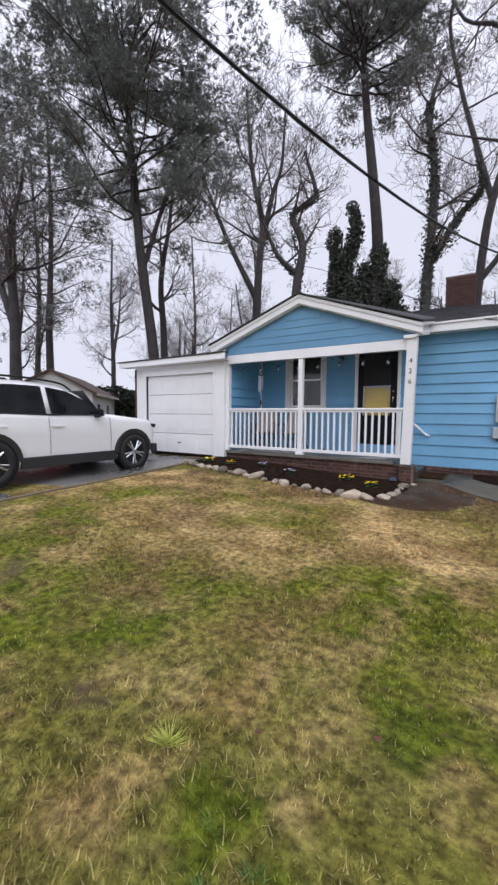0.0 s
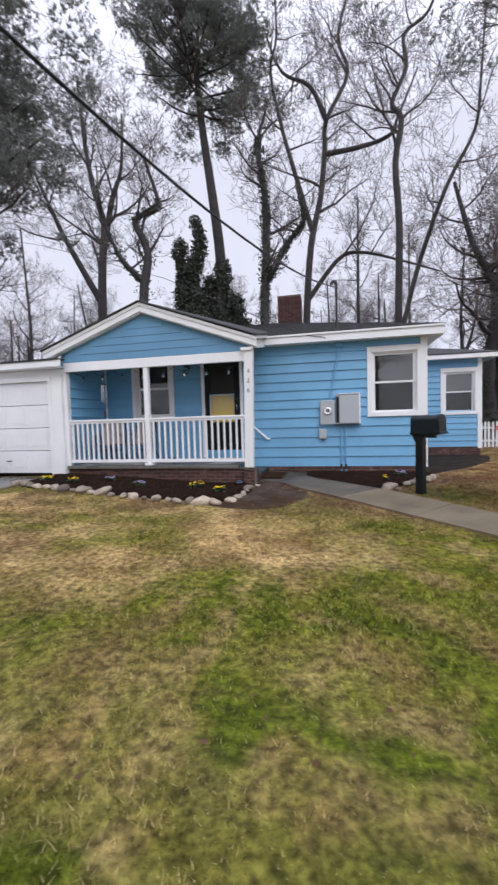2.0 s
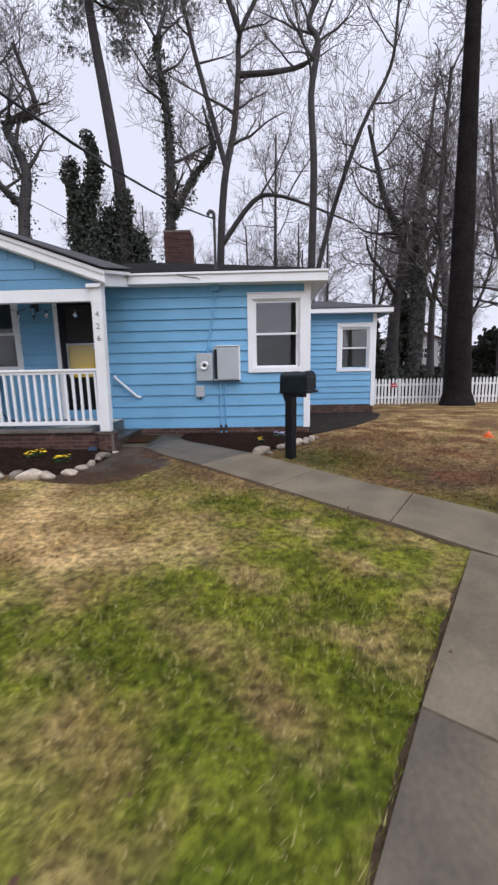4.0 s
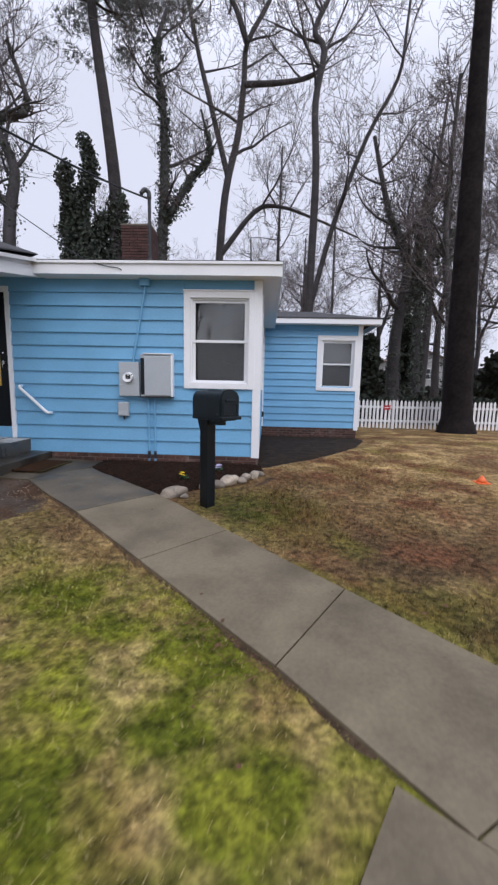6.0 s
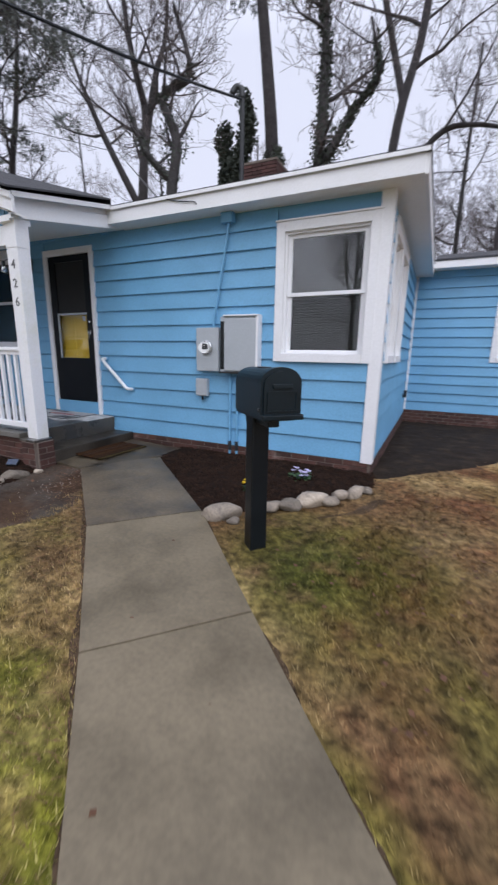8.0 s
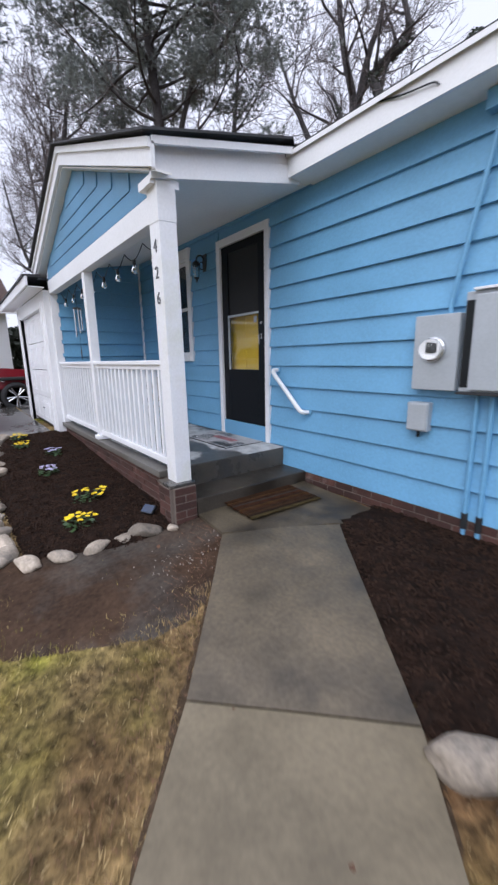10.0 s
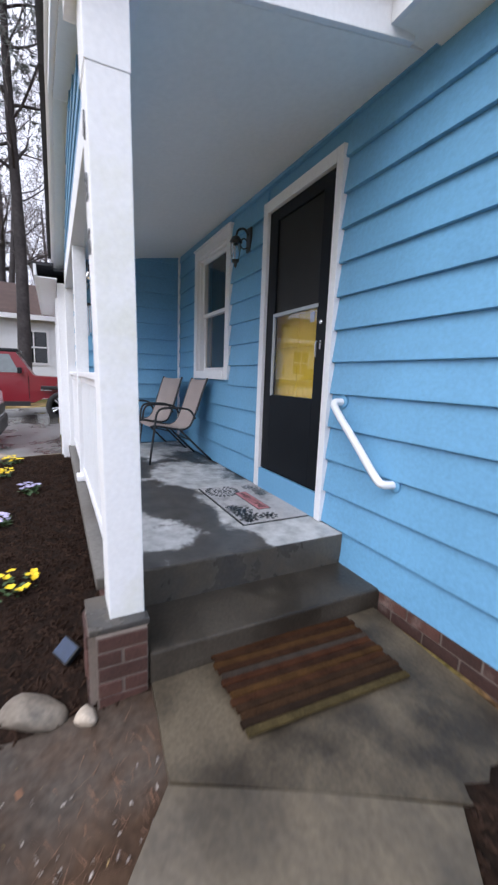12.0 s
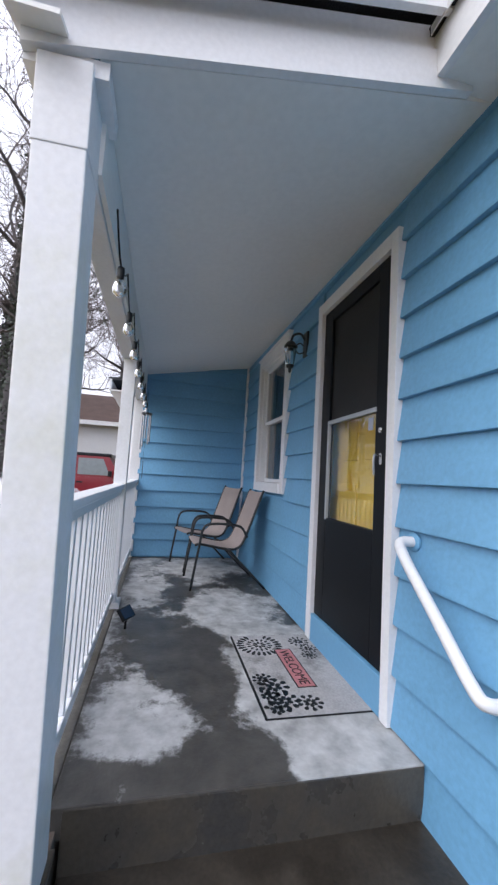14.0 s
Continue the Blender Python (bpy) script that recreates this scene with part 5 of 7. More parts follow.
def utilities():
    m = thing("electric_meter", "grey electric meter socket on blue siding with diagonal conduit", "electric meter", -2.03, -0.02, 1.31)
    part("socket_box", box(-0.17, 0.15, -0.11, 0.0, 0, 0.53, 0.008), GREY_METAL, m)
    part("hub", lathe([(0.085, 0), (0.085, 0.03), (0.075, 0.035)], 20, None, pose(-0.01, -0.11, 0.29, 90)), CHROME, m)
    dome = part("meter_dome", lathe([(0.072, 0.03), (0.070, 0.09), (0.05, 0.13), (0.02, 0.14)], 20, None, pose(-0.01, -0.11, 0.29, 90)), LAMPGLASS, m, "clear glass meter dome", True)
    dome.visible_shadow = False
    part("dial", lathe([(0.06, 0.03), (0.06, 0.06)], 16, None, pose(-0.01, -0.11, 0.29, 90)), VINYL, m, "white meter dial")
    part("register", box(-0.03, 0.02, -0.176, -0.170, 0.275, 0.32), DARK_METAL, m, "dark register window")
    c = thing("conduit", "thin grey metal conduit slanting down blue siding", "conduit", -1.78, -0.055, 0)
    part("head_box", box(-0.075, 0.075, -0.06, 0.035, 3.0, 3.11, 0.008), BLUE_PLAIN, c)
    part("pipe", tube(bend([(0.0, -0.01, 3.02), (-0.01, -0.01, 2.9), (-0.185, -0.01, 2.0), (-0.20, -0.01, 1.84)], 4), 0.017, 8), BLUE_PLAIN, c)
    b = thing("breaker_panel", "tall grey outdoor breaker panel on blue siding", "electrical panel", -1.60, -0.02, 1.31)
    part("enclosure", box(-0.255, 0.255, -0.10, 0.0, 0, 0.655, 0.006), GREY_METAL, b)
    part("cover", box(-0.185, 0.235, -0.135, -0.10, 0.015, 0.63, 0.008), GREY_METAL, b, "grey enamel cover")
    # black plate on the enclosure face paints the gap's shade; nothing is recessed
    part("gap_shade_strip", box(-0.25, -0.19, -0.104, -0.10, 0.03, 0.60), BLACK, b, "flat black strip for the shade in the gap beside the cover")
    part("top_flange", box(-0.20, 0.262, -0.14, -0.01, 0.655, 0.672, 0.003), WHITE, b, "bright top edge")
    part("flange", box(0.235, 0.262, -0.13, -0.01, 0.0, 0.66, 0.003), WHITE, b, "bright cover edge")
    part("lower_lip", box(-0.26, 0.262, -0.13, -0.0, -0.018, 0.0, 0.003), DARK_METAL, b)
    j = thing("junction_box", "small weathered grey box below the meter", "junction box", -2.155, -0.02, 0.985)
    part("case", box(-0.085, 0.085, -0.075, 0, 0, 0.225, 0.012), GREY_METAL, j)
    part("lid", box(-0.075, 0.075, -0.083, -0.075, 0.012, 0.21, 0.004), GREY_METAL, j)
    part("cable_gland", tube([(0, -0.04, 0), (0, -0.04, -0.05)], 0.013, 8), BLACK, j)
    for x in (-1.755, -1.655):
        p = thing("conduit", "grey pipe running from the panel into the mulch", "conduit", x, -0.048, 0)
        part("pipe", tube([(0, 0, 1.31), (0, 0, 0.19)], 0.018, 8), BLUE_PLAIN, p)
        part("coupling", tube([(0, 0, 0.30), (0, 0, 0.42)], 0.024, 8), DARK_METAL, p)
    v = thing("wall_vent", "small dark dryer vent in the blue side wall", "vent", 0.02, 4.2, 0.72)
    part("hood", box(0, 0.07, -0.07, 0.07, 0, 0.14, 0.01), DARK_METAL, v)
    part("flap", box(0.07, 0.076, -0.055, 0.055, 0.01, 0.12, 0.002), GREY_METAL, v)
    s = thing("service_mast", "grey service mast with a bent weatherhead above the roof", "utility mast", -1.80, 0.30, 3.42)
    part("pipe", tube([(0, 0, -0.05), (0, 0, 1.02)], 0.027, 10), DARK_METAL, s)
    part("weatherhead", tube(bend([(0, 0, 1.0), (-0.01, 0, 1.09), (-0.07, -0.02, 1.12), (-0.12, -0.04, 1.05)], 5), 0.035, 10), DARK_METAL, s, smooth=True)
    part("flashing", lathe([(0.11, -0.03), (0.05, 0.05), (0.035, 0.10)], 16), SHINGLE, s)
    w = thing("service_wire", "thick black service cable running from the mast to the street", "overhead wire", 0, 0, 0)
    A, B, pts = Vector((-1.80, 0.27, 4.40)), Vector((-5.47, -12.2, 5.0)), []
    for k in range(25):
        f = k / 24
        p = A.lerp(B, f)
        p.z -= 3.7 * f * (1 - f)
        pts.append(p)
    part("cable", tube(pts, 0.014, 6), BLACK, w)
    part("bare_neutral", tube([p + Vector((0.014 * math.sin(i * 1.4), 0.0, 0.014 * math.cos(i * 1.4))) for i, p in enumerate(pts)], 0.005, 5), DARK_METAL, w)
    w2 = thing("phone_wire", "thin black telephone wire crossing behind the roof", "overhead wire", 0, 0, 0)
    part("cable", tube([(-26, 9.6, 13.5), (-16, 8.6, 10.6), (-8, 5.0, 6.9), (-2.6, -0.30, 3.30)], 0.010, 5), BLACK, w2)
    w3 = thing("phone_wire", "thin wire stapled along the white fascia", "overhead wire", 0, 0, 0)
    part("cable", tube(bend([(-2.6, -0.305, 3.30), (-2.3, -0.315, 3.22), (-2.1, -0.315, 3.19), (-2.05, -0.31, 3.16)], 4), 0.006, 5), BLACK, w3)


utilities()


def mailbox():
    z = ground_z(-0.505, -1.965) + 0.058
    m = thing("mailbox", "large blue-black plastic mailbox on a square black post beside the walk", "mailbox", -0.505, -1.965, z, -43)
    TEAL = M("blue_black_moulded_plastic", (0.0055, 0.0115, 0.0155), 0.32, 0.25, 6, 70, 0.05, spec=0.35)
    m.scale = (0.88, 0.86, 0.96)
    part("post", box(-0.072, 0.072, -0.072, 0.072, -0.07, 1.0, 0.01), BLACK, m)
    part("post_arm", box(-0.045, 0.30, -0.045, 0.045, 0.93, 1.0, 0.008), TEAL, m)
    part("mounting_plate", box(-0.16, 0.385, -0.125, 0.125, 0.985, 1.015, 0.008), TEAL, m)

    def arch(w, h0, h):
        out = [(-w, h0), (w, h0)]
        for k in range(13):
            a = math.pi * k / 12
            out.append((w * math.cos(a), h - w * 0.62 + w * 0.62 * math.sin(a)))
        return out

    turn = pose(0, 0, 0, 0, 0, 90)
    body = prism(arch(0.145, 1.012, 1.315), 0.50, turn @ pose(0, -0.375, 0))
    part("body", body, TEAL, m)
    part("front_collar", prism(arch(0.158, 1.003, 1.328), 0.055, turn @ pose(0, -0.405, 0)), TEAL, m)
    d = part("door", prism(arch(0.138, 1.02, 1.305), 0.018, turn @ pose(0, -0.42, 0)), TEAL, m)
    part("door_pull", box(0.415, 0.432, -0.075, 0.075, 1.195, 1.225, 0.006), TEAL, d)
    rim = bmesh.new()  # raised frame round the lower door field
    for q in ((-0.115, 0.115, 1.05, 1.058), (-0.115, 0.115, 1.172, 1.18), (-0.115, -0.107, 1.058, 1.172), (0.107, 0.115, 1.058, 1.172)):
        add_box(rim, 0.418, 0.427, *q)
    part("door_frame", rim, TEAL, d)
    part("arm_bracket", prism([(-0.10, 0.86), (-0.072, 0.86), (-0.072, 0.99), (-0.16, 0.99)], 0.10, pose(0, -0.05, 0)), TEAL, m)
    part("hinge_bolt", lathe([(0.012, 0), (0.012, 0.02), (0.008, 0.024)], 10, None, pose(0.37, -0.142, 1.06, 90)), DARK_METAL, m)
    part("number_plate", box(0.05, 0.16, -0.035, 0.035, 1.313, 1.321, 0.003), DARK_METAL, m)
    part("door_lip", box(0.40, 0.455, -0.158, 0.158, 1.0, 1.035, 0.008), TEAL, m)


mailbox()

# ---------------------------------------------------------------- stones, flowers, litter


def stone(seed, sx, sy, sz):
    bm = bmesh.new()
    bmesh.ops.create_icosphere(bm, subdivisions=3, radius=1)
    for v in bm.verts:
        n = 0.03 * noise.noise(v.co * 6 + Vector((seed, 0, seed * 2.2))) + noise.noise(v.co * 0.9 + Vector((seed * 7.1, seed, 0))) * 0.34 + noise.noise(v.co * 2.2 + Vector((0, seed * 3.3, 0))) * 0.10
        v.co *= 1 + n
        for a in range(5):
            cut = Vector((math.sin(seed * 3.1 + a * 2.4), math.cos(seed * 1.7 + a * 1.9), 0.6 * math.sin(seed + a * 3.3))).normalized()
            over = v.co.dot(cut) - 0.72
            if over > 0:
                v.co -= cut * over * 0.8
        v.co.x, v.co.y, v.co.z = v.co.x * sx, v.co.y * sy, v.co.z * sz
    return mesh_of("border_stone", bm, ROCK)


STONES = [stone(k, 0.13 + 0.03 * (k % 3), 0.10, 0.066 + 0.016 * (k % 3)) for k in range(7)]


def stones_along(line, count, group, label, scale=1.0):
    pts = [Vector(p) for p in line]
    lengths = [(b - a).length for a, b in zip(pts, pts[1:])]
    rnd = random.Random(len(line) * 31 + count)
    for k in range(count):
        d = (k + 0.5) / count * sum(lengths)
        for a, b, q in zip(pts, pts[1:], lengths):
            if d <= q:
                break
            d -= q
        p = a.lerp(b, d / q) + Vector((rnd.uniform(-0.03, 0.03), rnd.uniform(-0.04, 0.04)))
        s = scale * rnd.uniform(0.55, 1.15)
        ob = new("border_stone", STONES[rnd.randrange(7)])
        ob.matrix_basis = pose(p.x, p.y, ground_z(p.x, p.y) + 0.045 * s, rnd.uniform(-15, 15), rnd.uniform(-15, 15), rnd.uniform(0, 360)) @ Matrix.Scale(s, 4)
        tagged(ob, label, "stone", group)


for me in STONES:
    me.polygons.foreach_set("use_smooth", [True] * len(me.polygons))
stones_along([(-8.2, -2.42), (-7.0, -2.62), (-5.4, -2.76), (-3.80, -2.80)], 21, "stones edging the porch bed", "rounded grey-tan field stone edging the mulch bed", 0.95)


def set_stone(x, y, kind, size, turn, group, label):
    ob = new("border_stone", STONES[kind])
    ob.matrix_basis = pose(x, y, ground_z(x, y) + 0.05 * size, 0, 0, turn) @ Matrix.Scale(size, 4)
    tagged(ob, label, "stone", group)


for x, y, kind, size, turn in ((-3.64, -2.66, 1, 0.72, 30), (-3.57, -2.44, 4, 0.68, 60), (-3.53, -2.20, 2, 0.62, 100), (-3.52, -1.99, 0, 0.62, 80), (-3.50, -1.83, 5, 0.78, 60), (-3.38, -1.62, 3, 0.45, 20)):
    set_stone(x, y, kind, size, turn, "stones edging the porch bed", "rounded grey-tan field stone edging the mulch bed")
for x, y, kind, size, turn in ((-0.97, -1.66, 2, 1.0, 35), (-0.82, -1.71, 0, 0.5, 60), (-0.63, -1.36, 3, 0.8, 50), (-0.48, -1.24, 1, 0.8, 45), (-0.33, -1.08, 5, 0.95, 50), (-0.18, -1.00, 4, 0.7, 50), (-0.12, -0.82, 6, 0.75, 60), (-0.01, -0.66, 2, 0.75, 70), (0.08, -0.54, 0, 0.6, 65)):
    set_stone(x, y, kind, size, turn, "stones edging the corner bed", "rounded pale tan field stone edging the corner bed")


def flower_clump(x, y, material, label, rad, seed, lift=0.05):
    rnd = random.Random(seed)
    f = thing("flower_clump", label, "flowers", x, y, ground_z(x, y) + lift)
    bm, lv = bmesh.new(), bmesh.new()

    def leafy(b, c, r, tilt):
        d = Vector((math.cos(tilt[0]) * math.cos(tilt[1]), math.sin(tilt[0]) * math.cos(tilt[1]), math.sin(tilt[1])))
        s = d.cross(Vector((0, 0, 1))).normalized() * r * 0.55
        b.faces.new([b.verts.new(q) for q in (c, c + d * r * 0.5 + s, c + d * r + Vector((0, 0, -0.1 * r)), c + d * r * 0.5 - s)])

    for k in range(70):
        a, r = rnd.uniform(0, 6.28), rad * math.sqrt(rnd.random())
        leafy(lv, Vector((r * math.cos(a), r * math.sin(a), rnd.uniform(0.0, 0.07))), rnd.uniform(0.03, 0.05), (rnd.uniform(0, 6.28), rnd.uniform(-0.2, 0.9)))
    for k in range(16 if rad > 0.08 else 5):
        a, r = rnd.uniform(0, 6.28), rad * math.sqrt(rnd.random())
        c = Vector((r * math.cos(a), r * math.sin(a), rnd.uniform(0.07, 0.11)))
        for j in range(5):
            leafy(bm, c, 0.030, (j * 1.2566 + k, rnd.uniform(0.15, 0.6)))
    part("foliage", lv, LEAF, f)
    part("blossoms", bm, material, f)


for k, (x, y, mt, r) in enumerate(((-3.96, -2.20, YELLOWP, 0.13), (-4.50, -1.98, YELLOWP, 0.15), (-5.55, -2.16, VIOLETP, 0.12), (-6.95, -2.25, YELLOWP, 0.11), (-7.55, -2.2, YELLOWP, 0.11), (-6.30, -1.95, VIOLETP, 0.10), (-0.60, -0.60, VIOLETP, 0.11), (-0.95, -1.14, YELLOWP, 0.05))):
    flower_clump(x, y, mt, "clump of yellow pansies in dark mulch" if mt is YELLOWP else "clump of violet and white pansies in dark mulch", r, k + 3)


def edge_off(x, y, poly):
    best = 9
    for (ax, ay), (bx, by) in zip(poly, poly[1:] + poly[:1]):
        q = (bx - ax) ** 2 + (by - ay) ** 2
        t = max(0, min(1, ((x - ax) * (bx - ax) + (y - ay) * (by - ay)) / q))
        best = min(best, math.hypot(x - ax - t * (bx - ax), y - ay - t * (by - ay)))
    return best


def mulch_chips():
    rnd = np.random.default_rng(4)
    v, f = [], []
    for poly, count in ((BED_PORCH, 8000), (BED_CORNER, 4200)):
        xs, ys = [p[0] for p in poly], [p[1] for p in poly]
        done = 0
        while done < count:
            x, y = rnd.uniform(min(xs), max(xs)), rnd.uniform(min(ys), max(ys))
            if not inside(x, y, poly) or inside(x, y, PAD) or inside(x, y, WALK_L + WALK_R[::-1]):
                continue
            done += 1
            z = ground_z(x, y) + (0.074 if poly else 0.022)
            a, L, W = rnd.uniform(0, 6.28), rnd.uniform(0.008, 0.028), rnd.uniform(0.003, 0.007)
            c, s, t = math.cos(a), math.sin(a), rnd.uniform(-0.35, 0.35)
            k = len(v)
            z -= 0.05 * (1 - soft(edge_off(x, y, poly) / 0.14)) + 0.06 * (1 - soft(edge_off(x, y, poly) / 0.35))
            v += [(x - L * c - W * s, y - L * s + W * c, z - t * L), (x + L * c - W * s, y + L * s + W * c, z + t * L), (x + L * c + W * s, y + L * s - W * c, z + t * L), (x - L * c + W * s, y - L * s - W * c, z - t * L), (x, y, z + 0.012)]
            f += [(k, k + 1, k + 4), (k + 1, k + 2, k + 4), (k + 2, k + 3, k + 4), (k + 3, k, k + 4)]
    me = bpy.data.meshes.new("mulch_chips")
    me.from_pydata(v, [], f)
    me.materials.append(CHIP)
    tagged(new("mulch_chips", me), "loose shreds of dark bark mulch on the beds", "mulch", kind="stuff")


mulch_chips()

cone = thing("ground_marker", "small orange plastic marker standing in the lawn", "marker", 3.3, -0.6, ground_z(3.3, -0.6))
part("base", box(-0.09, 0.09, -0.09, 0.09, 0, 0.02, 0.005), ORANGE, cone)
part("cone", lathe([(0.075, 0.02), (0.05, 0.06), (0.02, 0.10), (0.012, 0.11)], 14), ORANGE, cone, smooth=True)

# ---------------------------------------------------------------- vehicles


def wheel(parent, x, y, r, width, side, name="wheel"):
    """side: +1 when its face looks to +x."""
    turn = pose(x, y, r, 0, 90 * side, 0)
    w = part(name, lathe([(r * 0.68, -width / 2), (r * 0.93, -width / 2), (r, -width * 0.32), (r, width * 0.32), (r * 0.93, width / 2), (r * 0.70, width / 2), (r * 0.66, width * 0.30)], 36, None, turn), TYRE, parent, "black tyre on a bright alloy wheel", True)
    part("rim", lathe([(r * 0.70, width * 0.30), (r * 0.71, width * 0.46), (r * 0.66, width * 0.46), (r * 0.63, width * 0.28), (r * 0.60, -width * 0.1), (0.02, -width * 0.1)], 36, None, turn), DARK_METAL, w, smooth=True)
    me = bmesh.new()
    for k in range(5):
        for o in (-0.16, 0.16):
            a = 1.2566 * k + o
            p0, p1 = Vector((r * 0.08 * math.cos(1.2566 * k), r * 0.08 * math.sin(1.2566 * k), width * 0.40)), Vector((r * 0.67 * math.cos(a), r * 0.67 * math.sin(a), width * 0.43))
            tube([p0, p1], [r * 0.05, r * 0.055], 6, me)
    bmesh.ops.transform(me, matrix=turn, verts=me.verts)
    part("spokes", me, CHROME, w, "bright split spokes")
    part("hub_cap", lathe([(r * 0.15, width * 0.3), (r * 0.15, width * 0.44), (r * 0.1, width * 0.46)], 16, None, turn), CHROME, w)
    return w


def loft(stations, ring_of, material_name):
    bm = bmesh.new()
    rings = [[bm.verts.new(p) for p in ring_of(s)] for s in stations]
    for a, b in zip(rings, rings[1:]):
        for i in range(len(a) - 1):
            bm.faces.new((a[i], a[i + 1], b[i + 1], b[i]))
    bm.faces.new(rings[0]), bm.faces.new(rings[-1][::-1])
    for r1, r2 in zip(rings, rings[1:]):
        bm.faces.new((r1[-1], r1[0], r2[0], r2[-1]))
    bmesh.ops.recalc_face_normals(bm, faces=bm.faces)
    return bm


def white_suv(x, y, z):
    """Points along +y; y = 0 is the front axle, x = 0 the middle."""
    c = thing("white_suv", "white compact SUV with black cladding parked on the wet driveway", "car", x, y, z)
    c.scale = (1.04, 1.04, 1.05)
    H = 0.925
    # y, lower edge, shoulder height, top of the shell, half width at sill, at shoulder
    ST = [(0.76, 0.42, 0.64, 0.68, 0.54, 0.57), (0.73, 0.30, 0.80, 0.90, 0.72, 0.74), (0.60, 0.26, 0.92, 1.00, 0.84, 0.83), (0.42, 0.24, 0.98, 1.05, 0.90, 0.89), (0.0, 0.24, 1.02, 1.07, 0.92, 0.925),
          (-0.40, 0.24, 1.05, 1.12, 0.90, 0.915), (-0.75, 0.24, 1.07, 1.15, 0.885, 0.905), (-1.6, 0.24, 1.09, 1.15, 0.885, 0.905), (-2.4, 0.26, 1.11, 1.17, 0.905, 0.92), (-2.9, 0.28, 1.13, 1.18, 0.90, 0.92), (-3.35, 0.32, 1.14, 1.18, 0.86, 0.88), (-3.68, 0.42, 1.10, 1.15, 0.78, 0.80)]

    def ring(s):
        yy, lo, sh, tp, w0, w1 = s
        half = [(w0 - 0.05, lo), (w0, lo + 0.06), (w0 - 0.005, lo + 0.25), (w0 + 0.012, (lo + sh) / 2 + 0.08), (w1, sh - 0.06), (w1 - 0.02, sh), (w1 - 0.10, tp - 0.01), (0.0, tp + 0.015)]
        return [(a, yy, b) for a, b in half] + [(-a, yy, b) for a, b in half[-2::-1]]

    part("body", loft(ST, ring, ""), CARPAINT, c, "white painted body shell", True)
    CAB = [(-0.62, 1.10, 0.80, 1.12, 0.72), (-1.05, 1.10, 0.86, 1.46, 0.66), (-1.45, 1.10, 0.87, 1.61, 0.64), (-2.1, 1.10, 0.875, 1.66, 0.64), (-2.9, 1.12, 0.87, 1.64, 0.63), (-3.3, 1.13, 0.84, 1.58, 0.62), (-3.62, 1.13, 0.78, 1.25, 0.66)]

    def cab_ring(s):
        yy, lo, w0, tp, w1 = s
        half = [(w0, lo - 0.03), (w0 - (w0 - w1) * 0.45, lo + (tp - lo) * 0.5), (w1 + 0.03, tp - 0.05), (w1 - 0.04, tp), (0, tp + 0.025)]
        return [(a, yy, b) for a, b in half] + [(-a, yy, b) for a, b in half[-2::-1]]

    part("cabin", loft(CAB, cab_ring, ""), CARPAINT, c, "white roof and pillars", True)

    def pane_side(s, ys, nm):
        """Side glass from rows of y, lower z, upper z; it leans with the cabin."""
        bm = bmesh.new()
        lo, hi = [], []
        for yy, z0, z1 in ys:
            for out, zz in ((lo, z0), (hi, z1)):
                f = (zz - 1.10) / 0.55
                out.append(bm.verts.new((s * (0.885 - 0.215 * f), yy, zz)))
        for i in range(len(lo) - 1):
            bm.faces.new((lo[i], lo[i + 1], hi[i + 1], hi[i]))
        bmesh.ops.solidify(bm, geom=bm.faces[:], thickness=0.012)
        part(nm, bm, CARGLASS, c, "dark side glass")

    for s in (1, -1):
        pane_side(s, [(-0.74, 1.12, 1.15), (-1.05, 1.12, 1.38), (-1.35, 1.12, 1.52), (-1.72, 1.12, 1.575)], "front_window")
        pane_side(s, [(-1.80, 1.12, 1.58), (-2.2, 1.12, 1.585), (-2.62, 1.13, 1.57)], "rear_window")
        pane_side(s, [(-2.68, 1.13, 1.56), (-3.0, 1.15, 1.53), (-3.2, 1.22, 1.45)], "quarter_window")
        part("window_trim", tube([(s * 0.892, -0.68, 1.105), (s * 0.895, -1.7, 1.105), (s * 0.892, -2.7, 1.12), (s * 0.885, -3.25, 1.16)], 0.012, 6), BLACK, c)
        part("roof_rail", tube(bend([(s * 0.62, -1.2, 1.55), (s * 0.63, -1.45, 1.665), (s * 0.635, -2.2, 1.715), (s * 0.63, -2.95, 1.69), (s * 0.62, -3.2, 1.62)], 4), 0.018, 8), BLACK, c, "black roof rail", True)
        part("sill_cladding", box(s * 0.90 - 0.035, s * 0.90 + 0.035, -2.25, -0.42, 0.24, 0.42, 0.02), CLAD, c)
        for ya in (0.0, -2.69):
            bm = bmesh.new()
            n = 14
            ri, ro = 0.385, 0.465
            prof = [[bm.verts.new((s * xx, ya + rr * math.cos(math.pi * k / n), 0.37 + rr * math.sin(math.pi * k / n) * 1.0)) for rr, xx in ((ri, 0.80), (ri, 0.945), (ro, 0.95), (ro, 0.90))] for k in range(n + 1)]
            for a, b in zip(prof, prof[1:]):
                for i in range(3):
                    bm.faces.new((a[i], a[i + 1], b[i + 1], b[i]))
            for e in (prof[0], prof[-1]):
                bm.faces.new(e)
            bmesh.ops.recalc_face_normals(bm, faces=bm.faces)
            part("wheel_arch", bm, CLAD, c, "black plastic wheel arch")
            bm = lathe([(0.40, 0), (0.40, 0.20)], 28, None, pose(s * 0.94 - (0.2 if s > 0 else 0), ya, 0.37, 0, 90))
            part("arch_liner", bm, BLACK, c)
            wheel(c, s * 0.835, ya, 0.365, 0.235, s)
